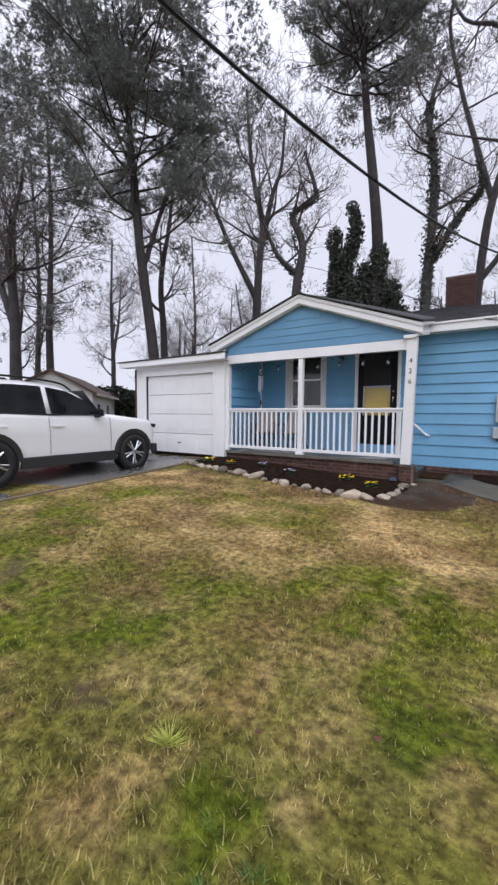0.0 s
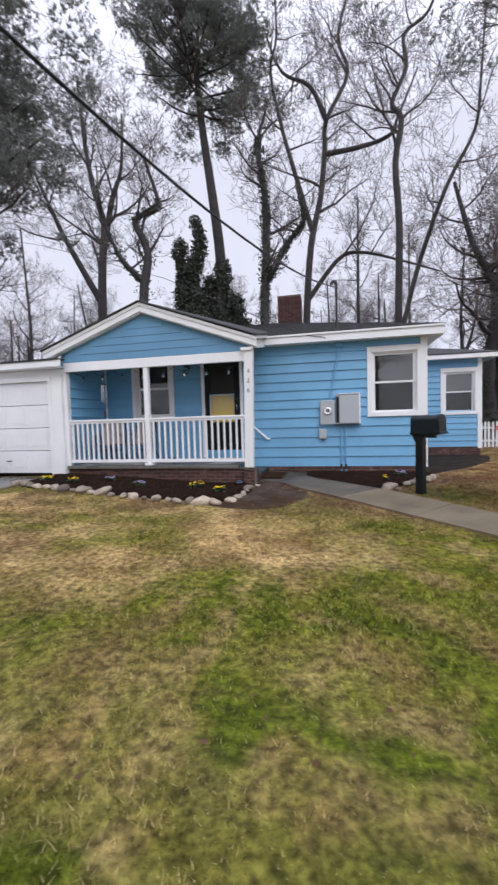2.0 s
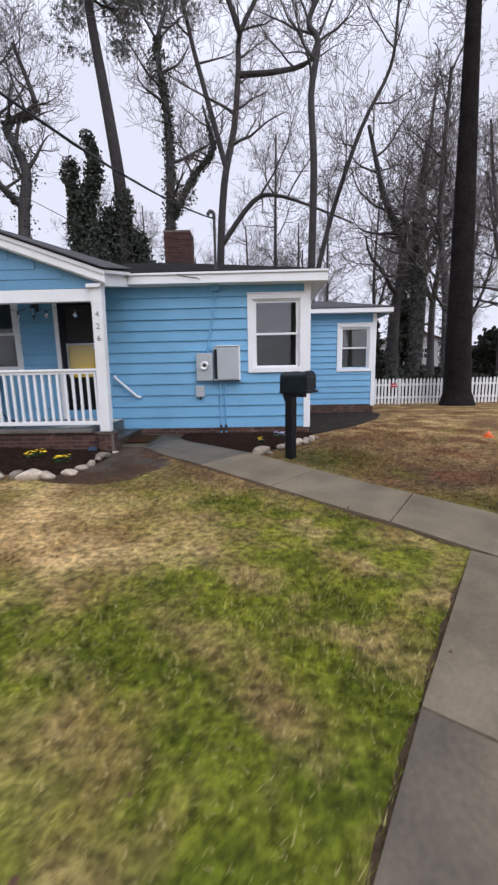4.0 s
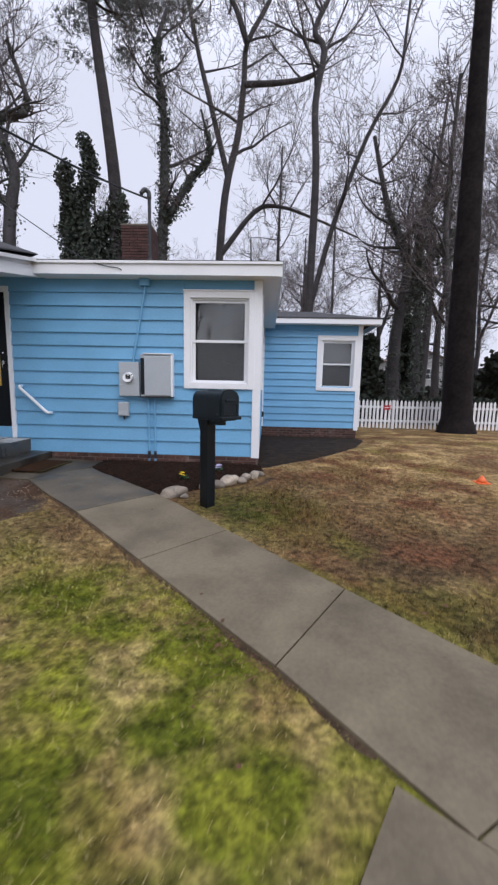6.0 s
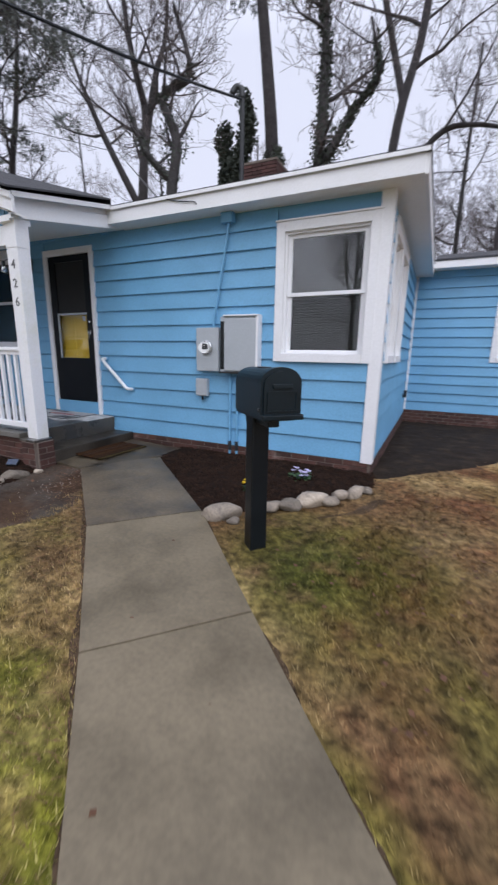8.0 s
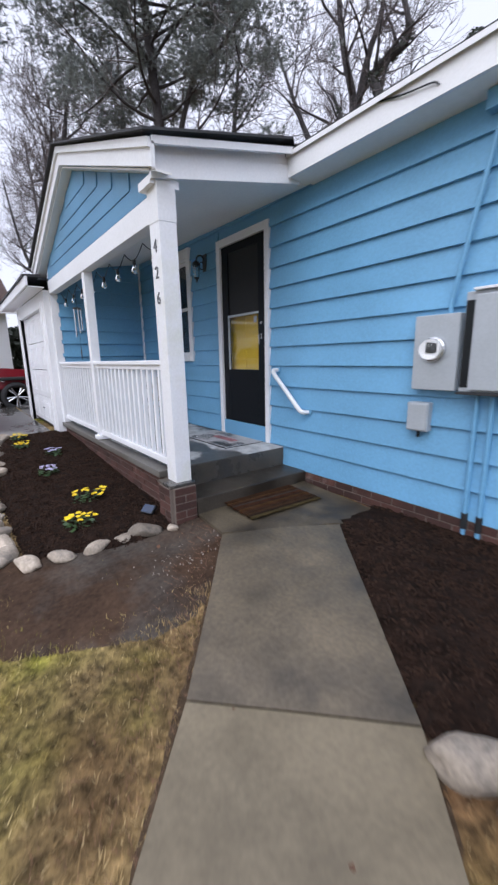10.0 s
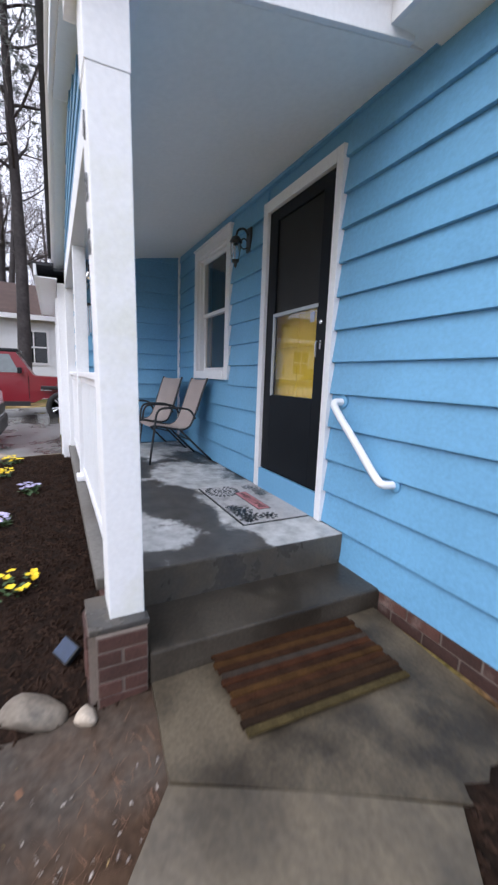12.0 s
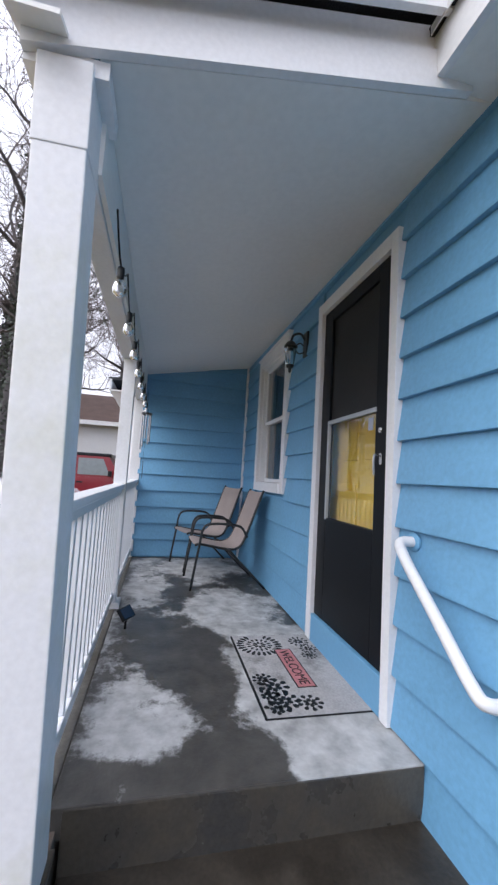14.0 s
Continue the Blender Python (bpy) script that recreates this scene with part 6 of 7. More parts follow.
        part("mirror", box(s * 1.0 - 0.09, s * 1.0 + 0.09, -0.93, -0.82, 1.08, 1.215, 0.035), BLACK, c, "black door mirror")
        part("mirror_foot", box(s * 0.92 - 0.04, s * 0.92 + 0.04, -0.90, -0.82, 1.06, 1.12, 0.01), BLACK, c)
        part("headlight", box(s * 0.74 - 0.12, s * 0.74 + 0.10, 0.44, 0.70, 0.84, 0.93, 0.03, pose(0, 0, 0)), CARGLASS, c, "dark glass headlight")
        for yh in (-1.62, -2.55):
            part("door_handle", box(s * 0.925 - 0.012, s * 0.925 + 0.012, yh - 0.11, yh + 0.11, 0.90, 0.935, 0.008), CARPAINT, c)
        for yd in (-0.55, -1.76, -2.72):
            part("door_gap", tube([(s * 0.911, yd, 0.42), (s * 0.922, yd, 0.75), (s * 0.909, yd - 0.02, 1.06)], 0.003, 5), BLACK, c)
    part("front_bumper", box(-0.66, 0.66, 0.65, 0.79, 0.26, 0.52, 0.04), CLAD, c, "black lower bumper")
    part("grille", box(-0.55, 0.55, 0.73, 0.77, 0.55, 0.72, 0.02), BLACK, c)
    bm = prism([(-0.66, 0), (0.66, 0), (0.60, 0.56), (-0.60, 0.56)], 0.012, pose(0, -0.595, 1.115, 38))
    part("windscreen", bm, CARGLASS, c)
    for s in (1, -1):
        part("fog_trim", box(s * 0.78 - 0.10, s * 0.78 + 0.10, 0.53, 0.70, 0.30, 0.50, 0.03), CLAD, c)
    return c


white_suv(-9.70, -3.31, ground_z(-9.6, -4) + 0.012)


def red_jeep(x, y, z):
    c = thing("red_jeep", "red boxy off-road car with a black hardtop parked beside the garage", "car", x, y, z)
    body = [(0.95, 0.62), (0.95, 1.10), (0.2, 1.18), (-0.35, 1.20), (-0.38, 1.22), (-3.1, 1.22), (-3.15, 0.55), (-0.4, 0.52), (-0.2, 0.62)]
    part("body", prism(body, 1.5, pose(0.75, 0, 0, 0, 0, 90)), REDPAINT, c, "red painted tub and bonnet")
    cab = [(-0.40, 1.20), (-0.78, 1.78), (-3.0, 1.80), (-3.1, 1.20)]
    part("cabin", prism(cab, 1.40, pose(0.70, 0, 0, 0, 0, 90)), REDPAINT, c, "red cabin pillars")
    part("hardtop", box(-0.70, 0.70, -3.05, -0.72, 1.78, 1.87, 0.03), BLACK, c, "black hardtop")
    pale = M("jeep_glass", (0.22, 0.25, 0.26), 0.08, 0.1, 1, 10, 0)
    for s in (1, -1):
        for a, b, t in ((-0.72, -1.55, 0.2), (-1.65, -2.95, 0.0)):
            part("side_window", prism([(a, 1.27), (a - t, 1.72), (b, 1.72), (b, 1.27)], 0.012, pose(s * 0.705 + 0.006, 0, 0, 0, 0, 90)), pale, c, "pale side glass")
        part("door_seam", tube([(s * 0.752, -0.52, 0.60), (s * 0.752, -0.52, 1.20)], 0.008, 5), BLACK, c)
        part("door_handle", box(s * 0.76 - 0.012, s * 0.76 + 0.012, -1.55, -1.40, 1.05, 1.09, 0.004), BLACK, c)
        part("badge", box(s * 0.753 - 0.003, s * 0.753 + 0.003, -0.25, 0.0, 0.82, 0.85, 0.001), CHROME, c)
        part("sill", box(s * 0.74 - 0.03, s * 0.74 + 0.03, -2.0, -0.5, 0.42, 0.54, 0.01), CLAD, c)
        part("mirror", box(s * 0.86 - 0.09, s * 0.86 + 0.09, -0.75, -0.65, 1.25, 1.40, 0.02), BLACK, c)
        for ya in (0.25, -2.5):
            part("fender", box(s * 0.82 - 0.10, s * 0.82 + 0.10, ya - 0.5, ya + 0.5, 0.86, 0.95, 0.03), CLAD, c, "black flared fender")
            wheel(c, s * 0.80, ya, 0.40, 0.25, s)
    part("front_bumper", box(-0.8, 0.8, 0.95, 1.1, 0.5, 0.68, 0.02), BLACK, c)
    part("grille", box(-0.55, 0.55, 0.95, 0.97, 0.72, 1.06, 0.01), REDPAINT, c)
    return c


red_jeep(-14.2, -1.75, 0.22)

# ---------------------------------------------------------------- fence and the houses around


def picket_fence(x0, x1, y):
    f = thing("picket_fence", "low white wooden picket fence closing the back yard", "fence", x0, y, ground_z(x0, y))
    me = mesh_of("picket", prism([(-0.042, 0.04), (0.042, 0.04), (0.042, 1.06), (0, 1.14), (-0.042, 1.06)], 0.02, pose(0, -0.01, 0)), FENCEWHITE)
    n = int((x1 - x0) / 0.148)
    for k in range(n):
        p = part("picket", me, FENCEWHITE, f)
        p.matrix_basis = pose(k * 0.148, -0.03, random.uniform(-0.012, 0.012), 0, random.uniform(-0.8, 0.8), 0)
    for z in (0.28, 0.82):
        part("fence_rail", box(-0.05, x1 - x0, -0.012, 0.026, z, z + 0.085, 0.003), FENCEWHITE, f)
    for k in range(int((x1 - x0) / 2.4) + 1):
        part("fence_post", box(k * 2.4 - 0.05, k * 2.4 + 0.05, 0.03, 0.13, -0.05, 1.12, 0.006), FENCEWHITE, f)


picket_fence(2.75, 14.5, 9.1)
sg = thing("fence_sign", "small red sign hung on the white picket fence", "sign", 4.86, 9.045, 0.76)
part("plate", box(-0.13, 0.13, -0.006, 0.006, 0, 0.17, 0.004), REDSIGN, sg)
part("lettering", box(-0.09, 0.09, -0.008, -0.005, 0.07, 0.10), WHITE, sg, "pale unreadable line of lettering")


def far_house(name, x, y, z, rz, w, d, h, rise, wall_mat, roof_mat, label, wins, storey=1):
    """A gabled house; its front looks to -y before turning, the ridge runs along y."""
    t = thing(name, label, "house", x, y, z, rz)
    part("wall", prism([(-w / 2, -0.4), (w / 2, -0.4), (w / 2, h), (0, h + rise), (-w / 2, h)], d, pose(0, 0, 0)), wall_mat, t)
    bm = bmesh.new()
    for s in (-1, 1):
        add_prism(bm, [(0, h + rise + 0.16), (s * (w / 2 + 0.45), h - 0.05), (s * (w / 2 + 0.45), h - 0.20), (0, h + rise)], d + 0.8, pose(0, -0.4, 0))
    part("roof", bm, roof_mat, t)
    for s in (-1, 1):
        bm = bmesh.new()
        add_prism(bm, [(s * (w / 2 + 0.47), h - 0.04), (s * (w / 2 + 0.44), h - 0.04), (s * (w / 2 + 0.44), h - 0.24), (s * (w / 2 + 0.47), h - 0.24)], d + 0.8, pose(0, -0.4, 0))
        part("eave_board", bm, WHITE, t)
    if wall_mat is HOUSEWHITE:
        me = mesh_of("siding_lap", box(-0.015, 0.012, 0, d, 0, 0.012), HOUSEWHITE)
        for k in range(int((h + 0.2) / 0.2)):
            for s in (-1, 1):
                lap = part("siding_lap", me, HOUSEWHITE, t)
                lap.location = (s * w / 2, 0, k * 0.2)
    for face, a, zz, ww, hh in wins:
        m = {"front": pose(a, -0.01, zz), "right": pose(w / 2 + 0.01, a, zz, 0, 0, 90)}[face]
        fr = part("window", box(-ww / 2 - 0.09, ww / 2 + 0.09, -0.05, 0.02, -0.09, hh + 0.09, 0.01, m), WHITE, t)
        part("pane", box(-ww / 2, ww / 2, -0.07, -0.04, 0, hh, 0, m), CARGLASS, fr)
        part("glazing_bar", box(-ww / 2, ww / 2, -0.085, -0.06, hh / 2 - 0.03, hh / 2 + 0.03, 0, m), WHITE, fr)
        part("glazing_bar", box(-0.025, 0.025, -0.085, -0.06, 0, hh, 0, m), WHITE, fr)
    return t


nb = far_house("neighbour_house", -25.0, -16.0, 0.55, 0, 7.0, 15.4, 3.35, 1.7, HOUSEWHITE, ROOFBROWN, "white sided bungalow with a brown shingle roof next door", [("right", 13.6, 1.35, 1.0, 1.3), ("right", 9.5, 1.35, 1.0, 1.3), ("right", 4.5, 1.35, 1.0, 1.3)])
bm = box(-0.35, 0.35, 9.0, 9.7, 4.2, 5.9, 0.02)
part("chimney", bm, BRICK_WALL, nb, "dark red brick chimney")
far_house("cottage", -33.0, 9.0, 0.2, 42, 6.4, 10.0, 3.0, 1.7, HOUSEWHITE, ROOFBROWN, "small white gabled cottage with a brown roof", [("front", 1.7, 1.0, 0.9, 1.1), ("front", 0.0, 2.9, 0.55, 0.55), ("right", 2.0, 1.0, 0.9, 1.1), ("right", 6.0, 0.2, 1.0, 1.9)])
far_house("backyard_house", 22.5, 52.0, -0.2, 0, 13.0, 9.0, 5.4, 2.4, HOUSEGREY, ROOFBROWN, "two-storey grey house beyond the trees", [("front", a, b, 1.2, 1.4) for a in (-4.4, -1.5, 1.5, 4.4) for b in (0.9, 3.6)])
far_house("backyard_house", 37.0, 46.0, -0.2, -12, 11.0, 9.0, 3.0, 2.2, HOUSEGREY, ROOFBROWN, "low grey house beyond the fence", [("front", a, 0.9, 1.2, 1.3) for a in (-3.4, 0.0, 3.4)])

# ---------------------------------------------------------------- trees


class Shape:
    """Collects tubes and leaves for one mesh."""

    def __init__(self):
        self.v, self.f = [], []

    def limb(self, pts, radii, sides):
        k0 = len(self.v)
        side = None
        n = len(pts)
        for i, p in enumerate(pts):
            d = pts[min(i + 1, n - 1)] - pts[max(i - 1, 0)]
            d = d / (d.length or 1)
            if side is None:
                side = d.orthogonal().normalized()
            side = side - d * side.dot(d)
            side.normalize()
            up = d.cross(side)
            for k in range(sides):
                a = 6.28319 * k / sides
                q = p + (side * math.cos(a) + up * math.sin(a)) * radii[i]
                self.v.append((q.x, q.y, q.z))
        for i in range(n - 1):
            a, b = k0 + i * sides, k0 + (i + 1) * sides
            for k in range(sides):
                j = (k + 1) % sides
                self.f.append((a + k, a + j, b + j, b + k))

    def blade(self, p, d, length, width):
        s = d.orthogonal().normalized() * width
        k = len(self.v)
        q = p + d * length
        self.v += [tuple(p - s), tuple(p + s), tuple(q)]
        self.f.append((k, k + 1, k + 2))

    def leaf(self, p, d, n, size):
        s = d.cross(n).normalized() * size * 0.5
        k = len(self.v)
        self.v += [tuple(p), tuple(p + d * size * 0.5 + s), tuple(p + d * size), tuple(p + d * size * 0.5 - s)]
        self.f.append((k, k + 1, k + 2, k + 3))

    def mesh(self, name, material, smooth=False):
        me = bpy.data.meshes.new(name)
        me.from_pydata(self.v, [], self.f)
        me.materials.append(material)
        if smooth:
            me.polygons.foreach_set("use_smooth", [True] * len(me.polygons))
        return me


def blade_mesh(name, corners, material):
    """One mesh of loose three-cornered blades, from an array n x 3 x 3."""
    n = len(corners)
    me = bpy.data.meshes.new(name)
    me.vertices.add(3 * n), me.loops.add(3 * n), me.polygons.add(n)
    me.vertices.foreach_set("co", corners.ravel())
    me.loops.foreach_set("vertex_index", np.arange(3 * n, dtype=np.int32))
    me.polygons.foreach_set("loop_start", np.arange(0, 3 * n, 3, dtype=np.int32))
    me.update(calc_edges=True)
    me.materials.append(material)
    return me


def any_way(rnd):
    while True:
        v = Vector((rnd.uniform(-1, 1), rnd.uniform(-1, 1), rnd.uniform(-1, 1)))
        if 0.05 < v.length < 1:
            return v.normalized()


def grow(rnd, wood, twigs, p, d, length, r, level, kids, wild, tips, lift=0.12):
    """One limb, its bends and its side limbs."""
    n = 6 if level < 2 else (4 if level == 2 else 3)
    pts, dirs = [p], [d]
    for i in range(n):
        d = (d + any_way(rnd) * wild + Vector((0, 0, lift))).normalized()
        p = p + d * (length / n)
        pts.append(p), dirs.append(d)
    radii = [max(r * (1 - 0.80 * i / n), 0.0105) for i in range(n + 1)]
    (wood if level < 2 else twigs).limb(pts, radii, 6 if level < 1 else (4 if level < 2 else 3))
    if level + 1 < len(kids):
        c = kids[level + 1]
        c = max(1, int(c * rnd.uniform(0.75, 1.25) + 0.5))
        for k in range(c):
            f = 0.25 + 0.75 * (k + rnd.random()) / c
            i = min(int(f * n), n - 1)
            q = pts[i].lerp(pts[i + 1], f * n - i)
            away = (any_way(rnd) + Vector((0, 0, 0.15))).normalized()
            dd = (dirs[i] * 0.75 + away * 0.95).normalized()
            grow(rnd, wood, twigs, q, dd, length * rnd.uniform(0.42, 0.68), radii[i] * rnd.uniform(0.45, 0.65), level + 1, kids, wild, tips, lift)
    else:
        tips.append((pts[-1], dirs[-1]))


def bare_tree(seed, stems, r0, kids, spread, label, ivy=0.0, at=None, wild=0.28):
    """stems: lines of points, the first one the trunk from the ground."""
    rnd = random.Random(seed)
    wood, twigs, tips = Shape(), Shape(), []
    ivy_shape = Shape()
    base = Vector(stems[0][0])
    for s, line in enumerate(stems):
        pts = bend([Vector(p) - base for p in line], 4)
        total = sum((b - a).length for a, b in zip(pts, pts[1:]))
        rr = r0 if s == 0 else r0 * 0.62
        radii = [rr * (1 - 0.8 * (i / (len(pts) - 1)) ** 0.9) + 0.02 for i in range(len(pts))]
        if s == 0:
            radii[0] *= 1.35
        wood.limb(pts, radii, 9)
        for k in range(kids[0] if s == 0 else max(3, int(kids[0] * 0.55))):
            f = (0.32 if s == 0 else 0.2) + (0.68 if s == 0 else 0.8) * (k + rnd.random()) / (kids[0] if s == 0 else max(3, int(kids[0] * 0.55)))
            i = min(int(f * (len(pts) - 1)), len(pts) - 2)
            q = pts[i].lerp(pts[i + 1], rnd.random())
            away = any_way(rnd)
            away.z = abs(away.z) * 0.5 + 0.12
            grow(rnd, wood, twigs, q, away.normalized(), spread * rnd.uniform(0.6, 1.15) * (1.15 - 0.5 * f), radii[i] * 0.5, 1, kids, wild, tips)
        if ivy:
            for k in range(int(ivy * (1.0 if s == 0 else 0.4))):
                f = rnd.random() ** 1.3 * 0.85
                i = min(int(f * (len(pts) - 1)), len(pts) - 2)
                c = pts[i].lerp(pts[i + 1], rnd.random())
                lump = 0.12 + 1.9 * max(0, noise.noise((c.x * 0.5, c.z * 0.55, seed)))
                o = any_way(rnd)
                o.z *= 0.5
                ivy_shape.leaf(c + o * (radii[i] + rnd.random() * lump), any_way(rnd), any_way(rnd), rnd.uniform(0.09, 0.17))
    t = thing("tree", label, "tree", *base)
    part("trunk", wood.mesh("trunk", BARK, True), BARK, t)
    tagged(part("fine_branchwork", twigs.mesh("fine_branchwork", TWIG), TWIG, t), kind="stuff")
    if ivy:
        part("ivy", ivy_shape.mesh("ivy", IVY), IVY, t, "dark green ivy climbing the trunk")
    return t


def pine_tree(seed, line, r0, first, spread, count, tufts, label, extra=(), droop=0.0, ivy=0, bark=None):
    rnd = random.Random(seed)
    bark = bark or BARK_PINE
    wood, twigs, ivy_shape = Shape(), Shape(), Shape()
    base = Vector(line[0])
    pts = bend([Vector(p) - base for p in line], 4)
    n = len(pts)
    radii = [r0 * (1 - 0.85 * (i / (n - 1))) + 0.03 for i in range(n)]
    radii[0] *= 1.3
    wood.limb(pts, radii, 10)
    ends, sprays = [], []

    def bough(q, d, L, r):
        tips = []
        grow(rnd, wood, twigs, q, d, L, r, 1, (0, 0, 5, 4), 0.22, tips, 0.10 - droop)
        ends.extend(tips)

    for k in range(count):
        f = first + (1 - first) * (k + rnd.random()) / count
        i = min(int(f * (n - 1)), n - 2)
        a = k * 2.399 + rnd.uniform(-0.5, 0.5)
        d = Vector((math.cos(a), math.sin(a), rnd.uniform(-0.1, 0.55))).normalized()
        g = (f - first) / (1 - first)
        shape = (0.55 + 0.75 * math.sin(math.pi * min(1, 0.22 + 0.72 * g))) * (1 if rnd.random() > 0.2 else 0.55)
        bough(pts[i].lerp(pts[i + 1], rnd.random()), d, spread * shape * rnd.uniform(0.75, 1.1), radii[i] * 0.26 + 0.02)
    for ln in extra:
        q = bend([Vector(p) - base for p in ln], 4)
        wood.limb(q, [r0 * 0.45 * (1 - 0.7 * i / (len(q) - 1)) for i in range(len(q))], 7)
        for k in range(3):
            i = rnd.randrange(len(q) // 2, len(q) - 1)
            bough(q[i], (any_way(rnd) + Vector((0, 0, 0.4))).normalized(), spread * 0.45, 0.05)
    rng = np.random.default_rng(seed)
    unit = lambda v: v / np.maximum(np.linalg.norm(v, axis=1, keepdims=True), 1e-6)
    for p, d in ends:
        if rnd.random() < 0.60:
            continue
        size = rnd.uniform(0.45, 1.0)
        m = int(tufts * size * size * 2.8)
        o = unit(rng.normal(size=(m, 3))) * size * rng.random((m, 1)) ** 0.42 * (1, 1, 0.55)
        ax = unit(unit(o) + 0.6 * unit(rng.normal(size=(m, 3))) + (0, 0, 0.45))
        c, ax = np.repeat(o + np.array(p), 11, 0), np.repeat(ax, 11, 0)
        way = unit(ax + 0.85 * unit(rng.normal(size=ax.shape)))
        side = unit(np.cross(way, rng.normal(size=way.shape))) * 0.016
        sprays.append(np.stack([c - side, c + side, c + way * rng.uniform(0.20, 0.36, (len(c), 1))], 1))
    t = thing("pine_tree", label, "tree", *base)
    part("trunk", wood.mesh("trunk", bark, True), bark, t)
    tagged(part("fine_branchwork", twigs.mesh("fine_branchwork", TWIG), TWIG, t), kind="stuff")
    part("crown", blade_mesh("crown", np.concatenate(sprays), NEEDLE), NEEDLE, t, "dark green needle clumps with gaps")
    if ivy:
        columns = ((-0.1, 0, 13.8, 0.85), (-1.2, 0.3, 12.8, 1.15), (-2.0, -0.2, 17.4, 0.75), (-2.7, 0.2, 13.8, 1.0), (-3.4, 0, 15.8, 0.75), (-3.8, 0.4, 10.5, 0.9), (0.9, 0.2, 11.2, 0.9), (1.8, -0.2, 9.0, 0.9), (-1.6, -0.6, 10.0, 1.3))
        for k in range(ivy):
            dx, dy, top, wide = columns[rnd.randrange(len(columns))]
            h = top * rnd.random() ** 1.15
            reach = wide * (1.25 - 0.75 * h / top) * (1.25 + 1.1 * noise.noise((dx * 3, h * 0.7, 4)))
            lean = 0.5 * noise.noise((dx * 5, h * 0.35, 9))
            o = any_way(rnd) * reach * rnd.random() ** 0.38
            ivy_shape.leaf(Vector((dx + lean, dy, h)) + o, any_way(rnd), any_way(rnd), rnd.uniform(0.13, 0.24))
        part("ivy", ivy_shape.mesh("ivy", IVY), IVY, t, "dark ivy mound round the trunk")
    return t


BK = (13, 0, 6, 5, 4)
pine_tree(1, [(-19.0, 7.4, 0.2), (-19.2, 7.2, 4.9), (-19.7, 6.8, 10.2), (-20.0, 6.5, 15.1), (-20.1, 6.3, 18.1), (-20.3, 6.1, 20.2), (-20.4, 6.0, 21.8)], 0.32, 0.36, 5.4, 50, 32, "tall loblolly pine with an open dark needle crown",
          extra=[[(-19.6, 6.9, 9.9), (-18.6, 7.9, 14.2), (-17.9, 8.7, 15.1), (-16.7, 10.0, 17.0)]])
pine_tree(2, [(-10.1, 21.0, 0), (-10.2, 21.0, 9.4), (-10.2, 21.0, 14.2), (-10.7, 20.9, 19.3), (-11.2, 20.8, 23.5), (-11.5, 20.7, 27.3), (-11.5, 20.7, 29.2), (-11.3, 20.8, 31.5)], 0.50, 0.60, 5.2, 46, 34, "very tall pine whose trunk base is wrapped in ivy", ivy=90000)
pine_tree(3, [(7.0, 7.9, 0.0), (6.9, 7.9, 2.4), (6.8, 7.9, 6.0), (6.7, 7.9, 9.5), (6.6, 7.9, 13.4), (6.5, 7.9, 19), (6.4, 7.9, 27)], 0.50, 0.74, 6.0, 20, 12, "massive dark pine trunk standing before the picket fence", bark=BARK_WET)
pine_tree(5, [(-19.5, -2.7, 0.1), (-19.6, -2.6, 6), (-19.4, -2.7, 12), (-19.5, -2.6, 18)], 0.24, 0.42, 2.8, 18, 8, "slender pine at the far edge of the driveway")
pine_tree(4, [(-38, 12, 0), (-38.2, 12, 9), (-38, 12.3, 18), (-37.6, 12, 28)], 0.4, 0.4, 6.0, 24, 18, "tall pine behind the neighbouring garden")
bare_tree(11, [[(-4.3, 25.6, 0), (-3.9, 25.6, 9.9), (-3.4, 25.6, 16.2), (-2.5, 25.7, 20.3), (-2.1, 25.7, 24.0), (-1.9, 25.7, 26.5), (-0.1, 25.8, 30.0), (-0.8, 25.8, 33.2), (0.9, 25.9, 39.0)],
               [(-3.2, 25.6, 17.4), (-4.7, 25.6, 22.9), (-5.6, 25.5, 26.3), (-6.5, 25.5, 31.1), (-5.9, 25.5, 34.2), (-6.2, 25.5, 41.0)], [(-2.1, 25.6, 23.7), (0.9, 25.7, 23.9), (3.1, 25.7, 24.4), (3.8, 25.7, 25.8), (5.3, 25.7, 29.2)],
               [(-3.7, 25.6, 11.8), (-1.1, 25.7, 15.0), (0.8, 25.8, 15.4), (3.5, 25.9, 14.6), (7.0, 26.1, 13.3)], [(-1.9, 25.6, 26.4), (-3.2, 25.6, 29.4), (-5.5, 25.6, 31.0), (-6.9, 25.6, 34.5)]], 0.34, (14, 0, 6, 5, 4), 5.6, "tall leafless tree with twisting forked limbs")
bare_tree(12, [[(2.8, 20.2, 0), (2.8, 20.2, 8.1), (2.9, 20.2, 14.7), (2.7, 20.3, 18.9), (3.1, 20.2, 21.7), (2.5, 20.3, 22.9), (3.4, 20.1, 24.9), (3.3, 20.2, 27.1), (4.8, 19.9, 28.0), (5.8, 19.8, 31)],
               [(2.8, 20.2, 6.5), (4.1, 20.0, 11.8), (5.8, 19.7, 16.6), (7.4, 19.5, 19.7), (7.7, 19.4, 22.4), (8.0, 19.4, 27.3)]], 0.27, (14, 0, 6, 5, 4), 5.4, "tall leafless tree with a second leaning stem")
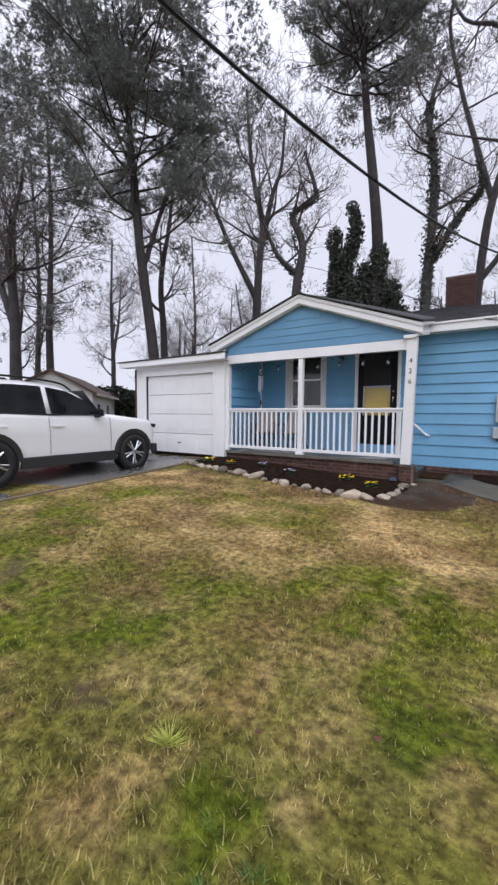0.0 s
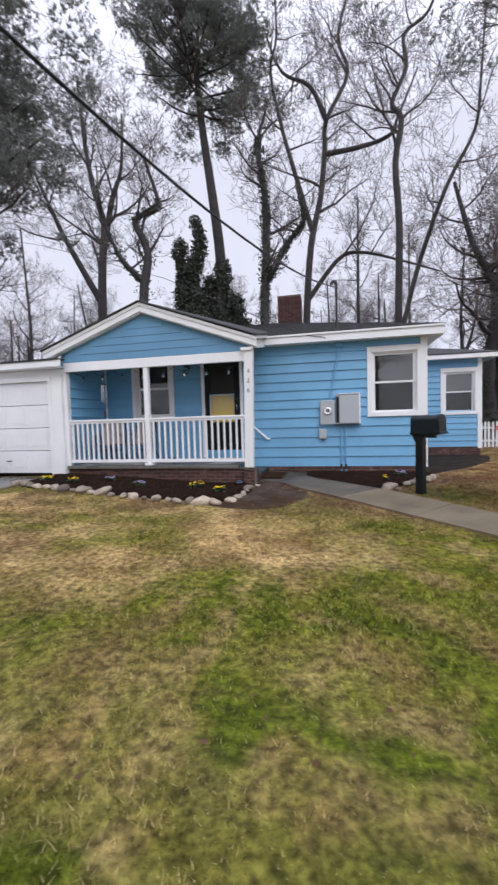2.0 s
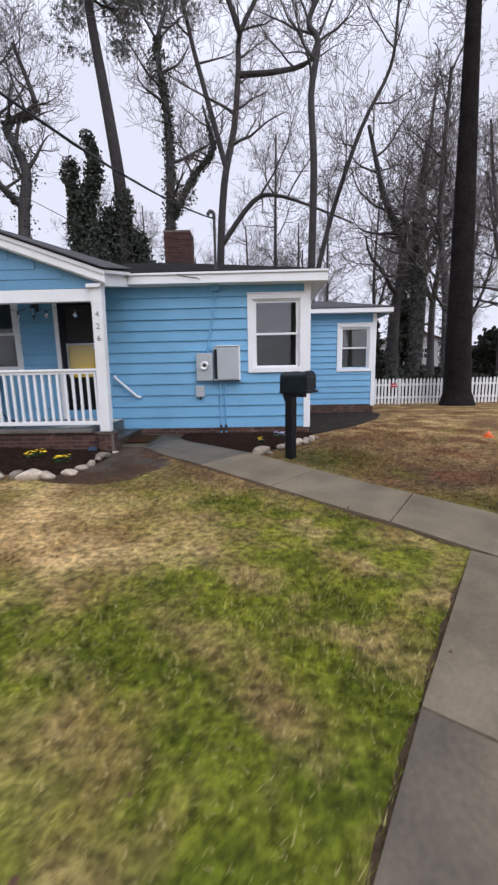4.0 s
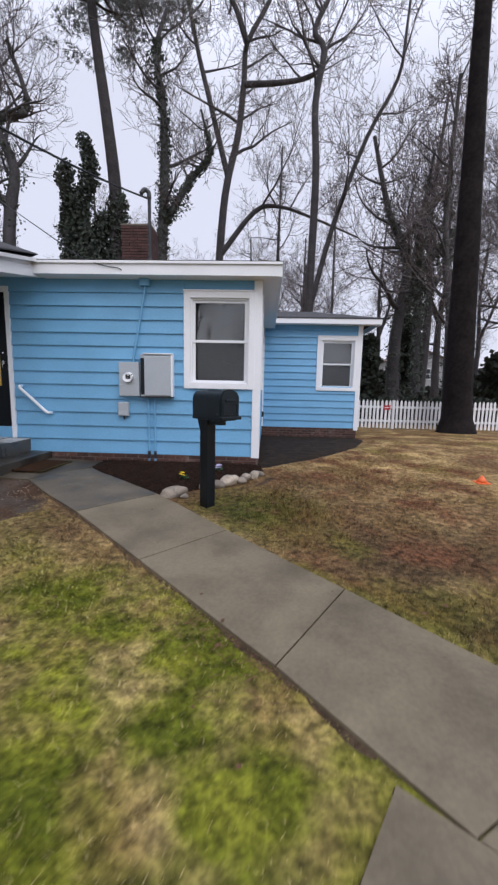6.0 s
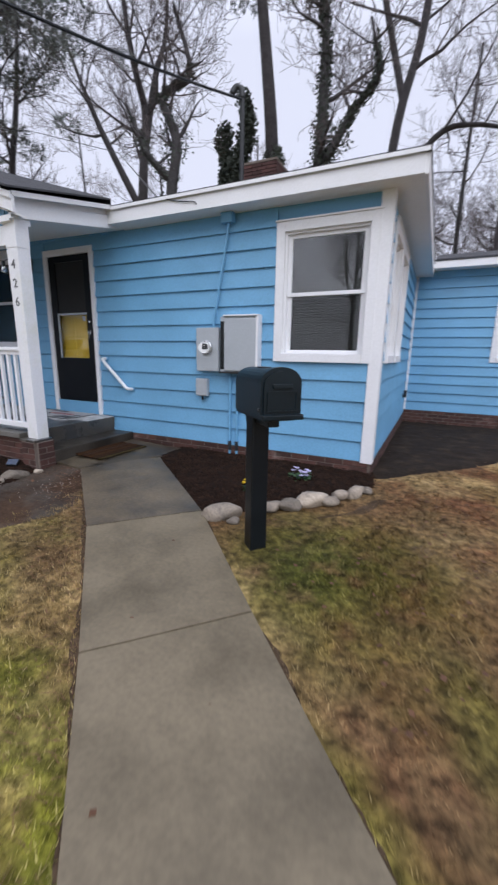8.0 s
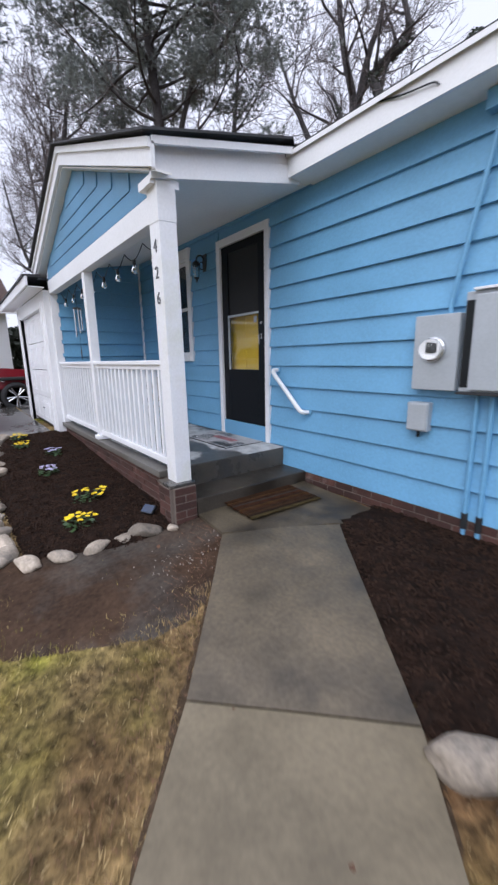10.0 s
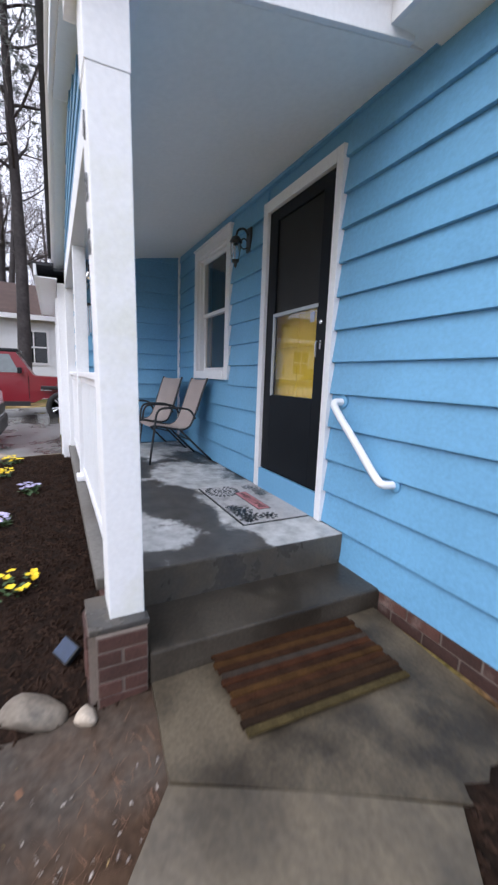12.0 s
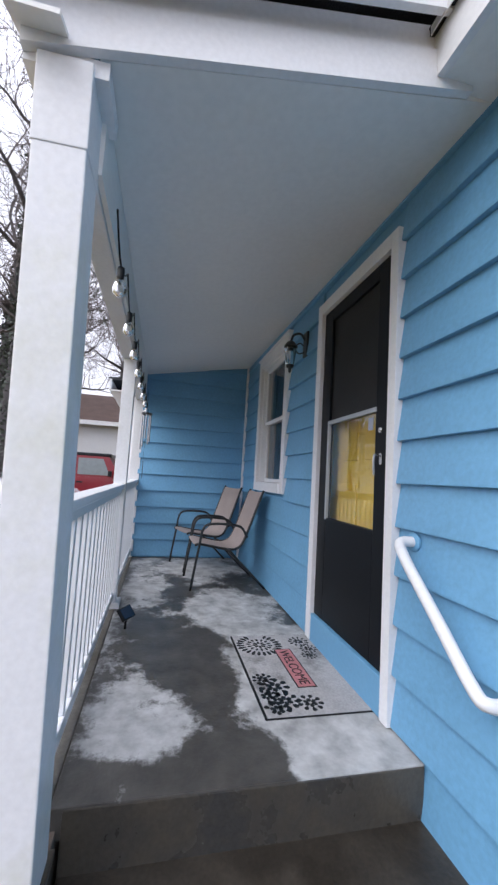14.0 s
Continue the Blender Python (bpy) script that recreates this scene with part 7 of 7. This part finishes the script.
bare_tree(13, [[(-6.3, 17.8, 0), (-6.3, 17.8, 8.3), (-6.1, 17.8, 12.8), (-6.1, 17.8, 16.9), (-6.5, 17.8, 19.9), (-5.9, 17.9, 22.1)], [(-6.1, 17.8, 11.0), (-4.6, 18.1, 13.5), (-3.5, 18.2, 14.9), (-4.0, 18.1, 17.2)]], 0.36, (11, 0, 6, 5, 3), 3.8, "leafless tree hung with clumps of ivy", ivy=5000)
bare_tree(14, [[(-21.1, 21.6, 0), (-21.1, 21.6, 9.9), (-20.9, 21.7, 15.2), (-20.7, 21.9, 18.6), (-21.3, 21.5, 21.7), (-21.7, 21.2, 25.3), (-22.0, 21.1, 30)], [(-20.9, 21.8, 16), (-20.0, 22.3, 21.0), (-19.3, 22.7, 23.5), (-19.0, 22.7, 28)],
               [(-21.1, 21.6, 12.0), (-23.2, 20.3, 16.8), (-24.1, 19.7, 19.3), (-25.4, 19.1, 23)]], 0.45, BK, 5.5, "leafless tree with fine upswept branches")
bare_tree(15, [[(-14.6, 16.2, 0), (-14.5, 16.2, 9.7), (-14.1, 16.4, 13.2), (-14.8, 16.1, 15.4), (-13.4, 16.8, 16.5), (-14.1, 16.4, 19.5)], [(-14.4, 16.3, 11.2), (-15.7, 15.6, 12.7), (-16.6, 15.2, 15.0)]], 0.38, (10, 0, 6, 5, 3), 3.6, "crooked leafless tree with a broken top", ivy=1200)
bare_tree(16, [[(8.4, 19.5, 0), (8.3, 19.5, 4.8), (8.7, 19.4, 9.3), (7.5, 19.8, 12.4), (6.4, 20.2, 17)], [(8.4, 19.5, 6), (10.0, 19.3, 9.5), (12, 19, 12)]], 0.45, BK, 5.5, "dark leafless oak behind the picket fence", ivy=2200)
bare_tree(17, [[(8.6, 16.2, 0), (8.4, 16.3, 5.7), (8.3, 16.4, 9.2), (8.6, 16.2, 14)]], 0.28, (9, 0, 5, 3, 2), 3.2, "ivy-wrapped leafless tree behind the fence", ivy=4200)
bare_tree(18, [[(9.3, 13.8, 0), (9.1, 13.9, 5.2), (8.6, 14.1, 9.5), (8.7, 14.1, 16)]], 0.26, BK, 4.0, "leafless tree just behind the picket fence", ivy=900)
bare_tree(19, [[(-29.1, 4.3, 0), (-29.1, 4.4, 8.5), (-29.2, 4.2, 11.7), (-28.6, 5.0, 17)], [(-29.1, 4.4, 7), (-30.5, 4, 11), (-31.5, 4, 15)]], 0.4, BK, 5.5, "spreading leafless tree beyond the neighbouring yard")
bare_tree(20, [[(-26.3, 15.1, 0), (-26.3, 15.1, 7.9), (-26.4, 14.9, 12.5), (-25.9, 15.4, 17.2), (-25.6, 15.8, 22)]], 0.36, BK, 5.0, "leafless tree behind the garage roof")
bare_tree(23, [[(-21.6, -8.3, 0), (-21.7, -8.3, 5), (-21.6, -8.2, 10), (-21.4, -8.0, 16)], [(-21.6, -8.3, 4.5), (-22.6, -7.0, 8.0), (-23.0, -6.2, 12)]], 0.6, (12, 0, 6, 4, 3), 5.0, "broad dark street tree with a split leafless crown", ivy=5000)
bare_tree(22, [[(-33, 24, 0), (-33, 24, 4), (-33.4, 24, 7)], [(-33, 24, 3), (-35, 24, 7), (-36, 24.5, 10)], [(-33, 24, 3), (-31, 24, 7), (-30.4, 23.5, 10)]], 0.3, (10, 0, 6, 4, 3), 4.5, "low many-stemmed leafless tree")

bare_tree(23, [[(-18.6, -6.8, 0), (-18.6, -6.8, 5), (-18.5, -6.7, 11), (-18.8, -6.9, 18)]], 0.5, BK, 4.5, "massive dark trunk wrapped in ivy near the driveway", ivy=3500)
bare_tree(24, [[(-34, -4.6, 0), (-34, -4.6, 7), (-33.8, -4.4, 12), (-34, -4.6, 20)], [(-34, -4.5, 3), (-33.6, -3.8, 9), (-33.4, -3.4, 16)]], 0.42, BK, 5.0, "forked leafless tree behind the neighbouring house")
bare_tree(25, [[(-36, -9, 0), (-36, -9, 9), (-36.5, -9, 18)]], 0.4, BK, 5.0, "leafless tree behind the neighbouring house", ivy=1500)
# the wood behind: repeats of four grown trees
wood_a = bare_tree(31, [[(13, 27, 0), (13.2, 27, 8), (12.8, 27, 15), (13.4, 27, 24)], [(13.1, 27, 9), (15, 27, 14), (16, 27, 20)]], 0.38, (13, 0, 6, 5, 4), 5.6, "leafless tree in the woods around the houses")
wood_b = bare_tree(32, [[(17, 20, 0), (16.8, 20, 7), (17.2, 20, 12), (16.8, 20, 19)], [(16.9, 20, 7.5), (15, 20.3, 12), (14, 20, 17)]], 0.36, (13, 0, 6, 5, 4), 5.4, "leafless tree in the woods around the houses")
wood_c = bare_tree(33, [[(20.5, 25, 0), (20.5, 25, 6), (20.9, 25, 14), (20.3, 25, 26)]], 0.33, (15, 0, 6, 5, 4), 5.0, "slim leafless tree in the woods around the houses", ivy=1500)
rnd = random.Random(77)
far_spots = [(-47, 26), (-42, 34), (-37, 40), (-30, 36), (-26, 44), (-19, 38), (-14, 34), (-8, 40), (-16, 48), (-2, 42), (4, 36), (8, 44), (12, 37), (17, 42), (1, 32), (22, 36), (27, 33), (24, 22), (30, 26), (13, 15), (19, 13), (-46, 6), (-50, -2), (-44, 14), (-52, 16), (16, 31), (-36, 30), (5, 50), (33, 18)]
for k, (x, y) in enumerate(far_spots):
    src = (wood_a, wood_b, wood_c)[k % 3]
    s = rnd.uniform(0.72, 1.12)
    copy_thing(src, pose(x, y, 0, 0, 0, rnd.uniform(0, 360)) @ Matrix.Scale(s, 4))

# unseen trees across the street, added to be mirrored in the window panes
for k, (x, y) in enumerate(((-20, -38), (-9, -44), (3, -36), (13, -42), (22, -36), (-2, -52))):
    copy_thing((wood_a, wood_b, wood_c)[k % 3], pose(x, y, 0, 0, 0, 50 * k) @ Matrix.Scale(0.95, 4))


def thicket(name, spots, label, size, count, seed):
    """Evergreen undergrowth of many small leaves."""
    r = random.Random(seed)
    sh = Shape()
    for x, y, w, h in spots:
        for k in range(count):
            a, q = r.uniform(0, 6.28), math.sqrt(r.random())
            zz = r.random()
            bulge = math.sqrt(max(0.05, 1 - (zz - 0.35) ** 2 * 1.6)) * (0.75 + 0.5 * noise.noise((x + a, y, zz * 3)))
            sh.leaf(Vector((x + w * q * bulge * math.cos(a), y + w * q * bulge * math.sin(a), h * zz)), any_way(r), any_way(r), size * r.uniform(0.6, 1.3))
    tagged(new(name, sh.mesh(name, SHRUB)), label, "undergrowth", kind="stuff")


thicket("undergrowth", [(-46 + 5 * k, 40 + 4 * math.sin(k * 1.7), 4.0, 3.0 + 1.2 * math.sin(k * 2.3)) for k in range(19)], "dark evergreen undergrowth below the far trees", 0.5, 1500, 5)
thicket("undergrowth", [(-42, 3, 3.0, 4.6), (-38, 22, 4, 4.0), (-43, -4, 3.5, 5.0), (-26.5, 21.5, 2.8, 5.4), (-47, 10, 4, 5), (-53, 20, 5, 5.6), (-48, 26, 5, 5.2), (-43, 31, 4.5, 5.6), (-57, 12, 5, 6.0)], "dark shrubs beyond the neighbouring houses", 0.4, 2600, 6)
thicket("undergrowth", [(6.0, 17.5, 1.2, 4.6), (9.8, 22, 1.5, 6.5), (15.5, 19, 2.2, 4.0), (3.6, 22, 1.4, 3.6)], "dark evergreen growth behind the picket fence", 0.3, 3200, 7)
thicket("leaf_hedge", [(3.4 + 1.1 * k, 11.6 + 0.3 * math.sin(k), 0.8, 1.15) for k in range(14)], "low dark hedge behind the picket fence", 0.22, 900, 8)

# ---------------------------------------------------------------- bricks
BRICKS = [mesh_of("brick", box(-0.098, 0.098, -0.035, 0.0, -0.029, 0.029, 0.003), BRICK), mesh_of("brick", box(-0.046, 0.046, -0.035, 0.0, -0.029, 0.029, 0.003), BRICK)]


def brick_wall(name, m, along, z0, z1, label, bottom=None):
    """Courses of bricks on a mortar core; x along the wall, outward to -y."""
    w = tagged(part(name, box(0, along, -0.028, 0.08, z0, z1), MORTAR), label, "foundation", kind="structure")
    w.matrix_basis = m
    r = random.Random(int(along * 100))
    rows = int((z1 - z0) / 0.068)
    for k in range(rows):
        z = z1 - 0.034 - k * 0.068
        x = 0.104 if k % 2 == 0 else 0.0
        while x < along + 0.05:
            if x < 0.06 or x > along - 0.06:
                q, s = BRICKS[1], (min(max(x, 0.05), along - 0.05))
            else:
                q, s = BRICKS[0], min(max(x, 0.10), along - 0.10)
            b = new("brick", q)
            b.parent = w
            b.location = (s, r.uniform(-0.003, 0.003), z)
            x += 0.208
    return w


brick_wall("brick_foundation", pose(-3.40, 0.0, 0), 3.40, 0.10, Z_SID - 0.008, "red brick foundation below the blue siding")
brick_wall("brick_foundation", pose(-0.002, 0.0, 0, 0, 0, 90), 4.7, 0.09, Z_SID - 0.008, "red brick foundation along the house side")
brick_wall("brick_foundation", pose(0.0, wy, 0), 2.68, 0.06, 0.412, "red brick foundation below the wing")
brick_wall("brick_porch_base", pose(XP0 - 0.04, -1.455, 0), 3.93, 0.12, PF - 0.067, "dark red brick base of the porch")
brick_wall("brick_pier", pose(-3.635, -1.575, 0), 0.21, 0.10, 0.505, "brick pier under the corner post")
brick_wall("brick_pier", pose(-3.425, -1.575, 0, 0, 0, 90), 0.205, 0.10, 0.505, "brick pier side under the corner post")
tagged(part("pier_cap", box(-3.675, -3.415, -1.60, -1.355, 0.505, 0.531, 0.006), CONCRETE_STEP), "concrete cap on the brick pier", "cap", kind="structure")
CH = (-3.62, -2.88, 4.0, 4.65, 5.46)
BRICK_SOOT = M("sooty_brick", (0.062, 0.026, 0.022), 0.85, 0.3, 9, 90, 0.35, rnd=0.35)
SOOT_BRICK = mesh_of("brick", box(-0.098, 0.098, -0.035, 0.0, -0.029, 0.029, 0.003), BRICK_SOOT)
chim = thing("chimney", "square red brick chimney on the hip roof", "chimney", CH[0], CH[2], 4.3)
part("core", box(0.02, CH[1] - CH[0] - 0.02, 0.02, CH[3] - CH[2], 0, CH[4] - 4.3), MORTAR, chim)
for k in range(17):
    z = 0.034 + k * 0.068
    for j in range(4):
        x = (0.10 if k % 2 == 0 else 0.0) + j * 0.208
        x = min(max(x, 0.10), CH[1] - CH[0] - 0.10)
        for loc, rot in (((x, 0.02, z), 0), ((CH[1] - CH[0] - 0.02, min(x, CH[3] - CH[2] - 0.10), z), 90)):
            b = new("brick", SOOT_BRICK)
            b.parent = chim
            b.matrix_basis = pose(*loc, 0, 0, rot)
part("flue_cap", box(-0.02, CH[1] - CH[0] + 0.02, -0.02, CH[3] - CH[2] + 0.02, CH[4] - 4.3, CH[4] - 4.25, 0.01), MORTAR, chim)

# ---------------------------------------------------------------- grass


def grass():
    r = np.random.default_rng(8)
    n = 1800000
    x, y = r.uniform(-8.0, 7.5, n), r.uniform(-11.5, 8.6, n)
    # thinner away from the walked stretch
    d = np.minimum(np.hypot(x + 2, y + 7.5), np.minimum(np.hypot(x - 0.4, y + 5), np.hypot(x + 1, y + 3)))
    keep = r.random(n) < np.clip(1.25 - d / 6.5, 0.16, 1)
    x, y = x[keep], y[keep]

    def within(poly):
        hit = np.zeros(len(x), bool)
        for (x0, y0), (x1, y1) in zip(poly, poly[1:] + poly[:1]):
            c = (y0 > y) != (y1 > y)
            hit ^= c & (x < (x1 - x0) * (y - y0) / ((y1 - y0) if y1 != y0 else 1e-9) + x0)
        return hit

    out = np.zeros(len(x), bool)
    for poly in (WALK_L + WALK_R[::-1], LEG_L + LEG_R[::-1], PAD, TURN, BED_PORCH, BED_CORNER, BED_SIDE):
        out |= within(poly)
    soil = within(DIRT_A)
    rim = np.zeros(len(x))
    out |= within(DIRT_B) & (r.random(len(x)) > 0.66)
    for i in np.nonzero(soil & (y < -1.75) & (x > -3.3))[0]:
        rim[i] = 0.95 - 2.6 * edge_off(x[i], y[i], DIRT_A) + 0.9 * noise.noise((x[i] * 3, y[i] * 3, 5))
    thin = soil & (r.random(len(x)) > np.maximum(rim, 0.012))
    out |= thin
    out |= (y > -1.45) & (x < -2.0)
    out |= (y > 0) & (x < 0.05)
    out |= (y > 4.6) & (x < 2.75)
    out |= (x < -7.9)
    x, y = x[~out], y[~out]
    n = len(x)
    z = np.array([ground_z(a, b) for a, b in zip(x, y)]) - 0.004
    a, lean = r.uniform(0, 6.283, n), r.uniform(0.35, 1.35, n)
    patch = np.array([noise.noise((p * 0.8, q * 0.8, 3)) for p, q in zip(x, y)])
    tuft = np.array([noise.noise((p * 7, q * 7, 9)) for p, q in zip(x, y)])
    h = r.uniform(0.010, 0.032, n) * (1 + 0.6 * patch) * np.clip(1 + 0.9 * tuft, 0.4, 1.9)
    w = r.uniform(0.0016, 0.0044, n)
    ca, sa = np.cos(a), np.sin(a)
    tip = np.stack([x + ca * h * lean, y + sa * h * lean, z + h], 1)
    p0 = np.stack([x - sa * w, y + ca * w, z], 1)
    p1 = np.stack([x + sa * w, y - ca * w, z], 1)
    me = blade_mesh("grass", np.stack([p0, p1, tip], 1), BLADE)
    tagged(new("grass", me), "short straw and green winter grass blades", "grass", kind="stuff")


grass()


def grass_tuft(x, y, count, length, seed, label, material):
    r = random.Random(seed)
    sh = Shape()
    for k in range(count):
        a = r.uniform(0, 6.28)
        d = Vector((math.cos(a), math.sin(a), r.uniform(0.25, 1.1))).normalized()
        p = Vector((r.uniform(-0.02, 0.02), r.uniform(-0.02, 0.02), -0.01))
        sh.blade(p, d, length * r.uniform(0.6, 1.1), 0.003)
    t = tagged(new("grass_tuft", sh.mesh("grass_tuft", material)), label, "grass tuft")
    t.location = (x, y, ground_z(x, y))


TUFT = M("pale_green_tuft", (0.40, 0.43, 0.09), 0.7, 0.3, 20, 90, 0)
grass_tuft(-3.32, -7.78, 130, 0.115, 3, "pale yellow-green wild grass tuft in the lawn", TUFT)
CLOVER = M("clover_green", (0.085, 0.16, 0.025), 0.6, 0.3, 20, 90, 0)
for k, (x, y) in enumerate(((-2.75, -8.0), (-2.95, -7.95), (-2.6, -8.1), (-2.85, -8.12))):
    grass_tuft(x, y, 60, 0.06, 20 + k, "small green weed clump in the lawn", CLOVER)


def leaf_litter():
    r = random.Random(12)
    sh = Shape()
    for k in range(1500):
        x, y = (r.uniform(-7.5, 6), r.uniform(-9.5, 4)) if k < 520 else (r.uniform(-1.0, 4.5), r.uniform(-6.5, -0.5))
        if k >= 520 and x + y < -2.45:  # thicker on the turf beyond the walk
            continue
        if any(inside(x, y, p) for p in (BED_PORCH, PAD)) or (y > -1.5 and x < 0.05) or (y > 0 and x < 0.1):
            continue
        d = any_way(r)
        d.z *= 0.25
        sh.leaf(Vector((x, y, ground_z(x, y) + 0.035)), d.normalized(), Vector((0, 0, 1)), r.uniform(0.012, 0.04))
    tagged(new("leaf_litter", sh.mesh("leaf_litter", M("dead_leaves", (0.095, 0.043, 0.020), 0.8, 0.4, 10, 60, 0))), "scattered brown dead leaves on lawn and walk", "leaves", kind="stuff")


leaf_litter()


def gravel_and_straw():
    """Pale chips of gravel near the pier and reddish pine straw along the walk."""
    r = random.Random(31)
    stones, straw = Shape(), Shape()
    for k in range(60):
        x, y = r.gauss(-2.90, 0.14), r.gauss(-1.74, 0.20)
        if not inside(x, y, DIRT_A) or inside(x, y, WALK_L + WALK_R[::-1]) or inside(x, y, PAD):
            continue
        for j in range(3):
            stones.leaf(Vector((x, y, ground_z(x, y) + 0.018 + 0.003 * j)), any_way(r), any_way(r), r.uniform(0.004, 0.012))
    for k in range(15000):
        x, y = r.uniform(-3.6, 0.3), r.uniform(-4.6, -1.2)
        off = edge_off(x, y, WALK_L + WALK_R[::-1])
        if not (inside(x, y, DIRT_A) or x + y < -4.1) or inside(x, y, WALK_L + WALK_R[::-1]) or inside(x, y, PAD) or inside(x, y, BED_PORCH) or r.random() < off / 0.42:
            continue
        a = r.uniform(0, 6.283)
        straw.blade(Vector((x, y, ground_z(x, y) + 0.016)), Vector((math.cos(a), math.sin(a), r.uniform(0.05, 0.3))).normalized(), r.uniform(0.03, 0.09), 0.0016)
    pale = M("pale_gravel", (0.32, 0.28, 0.25), 0.7, 0.3, 20, 80, 0)
    red = M("pine_straw", (0.15, 0.075, 0.042), 0.85, 0.4, 14, 60, 0)
    tagged(new("gravel_chips", stones.mesh("gravel_chips", pale)), "pale gravel chips washed onto the bare soil", "gravel", kind="stuff")
    tagged(new("pine_straw", straw.mesh("pine_straw", red)), "reddish fallen pine straw beside the walk", "pine straw", kind="stuff")


gravel_and_straw()
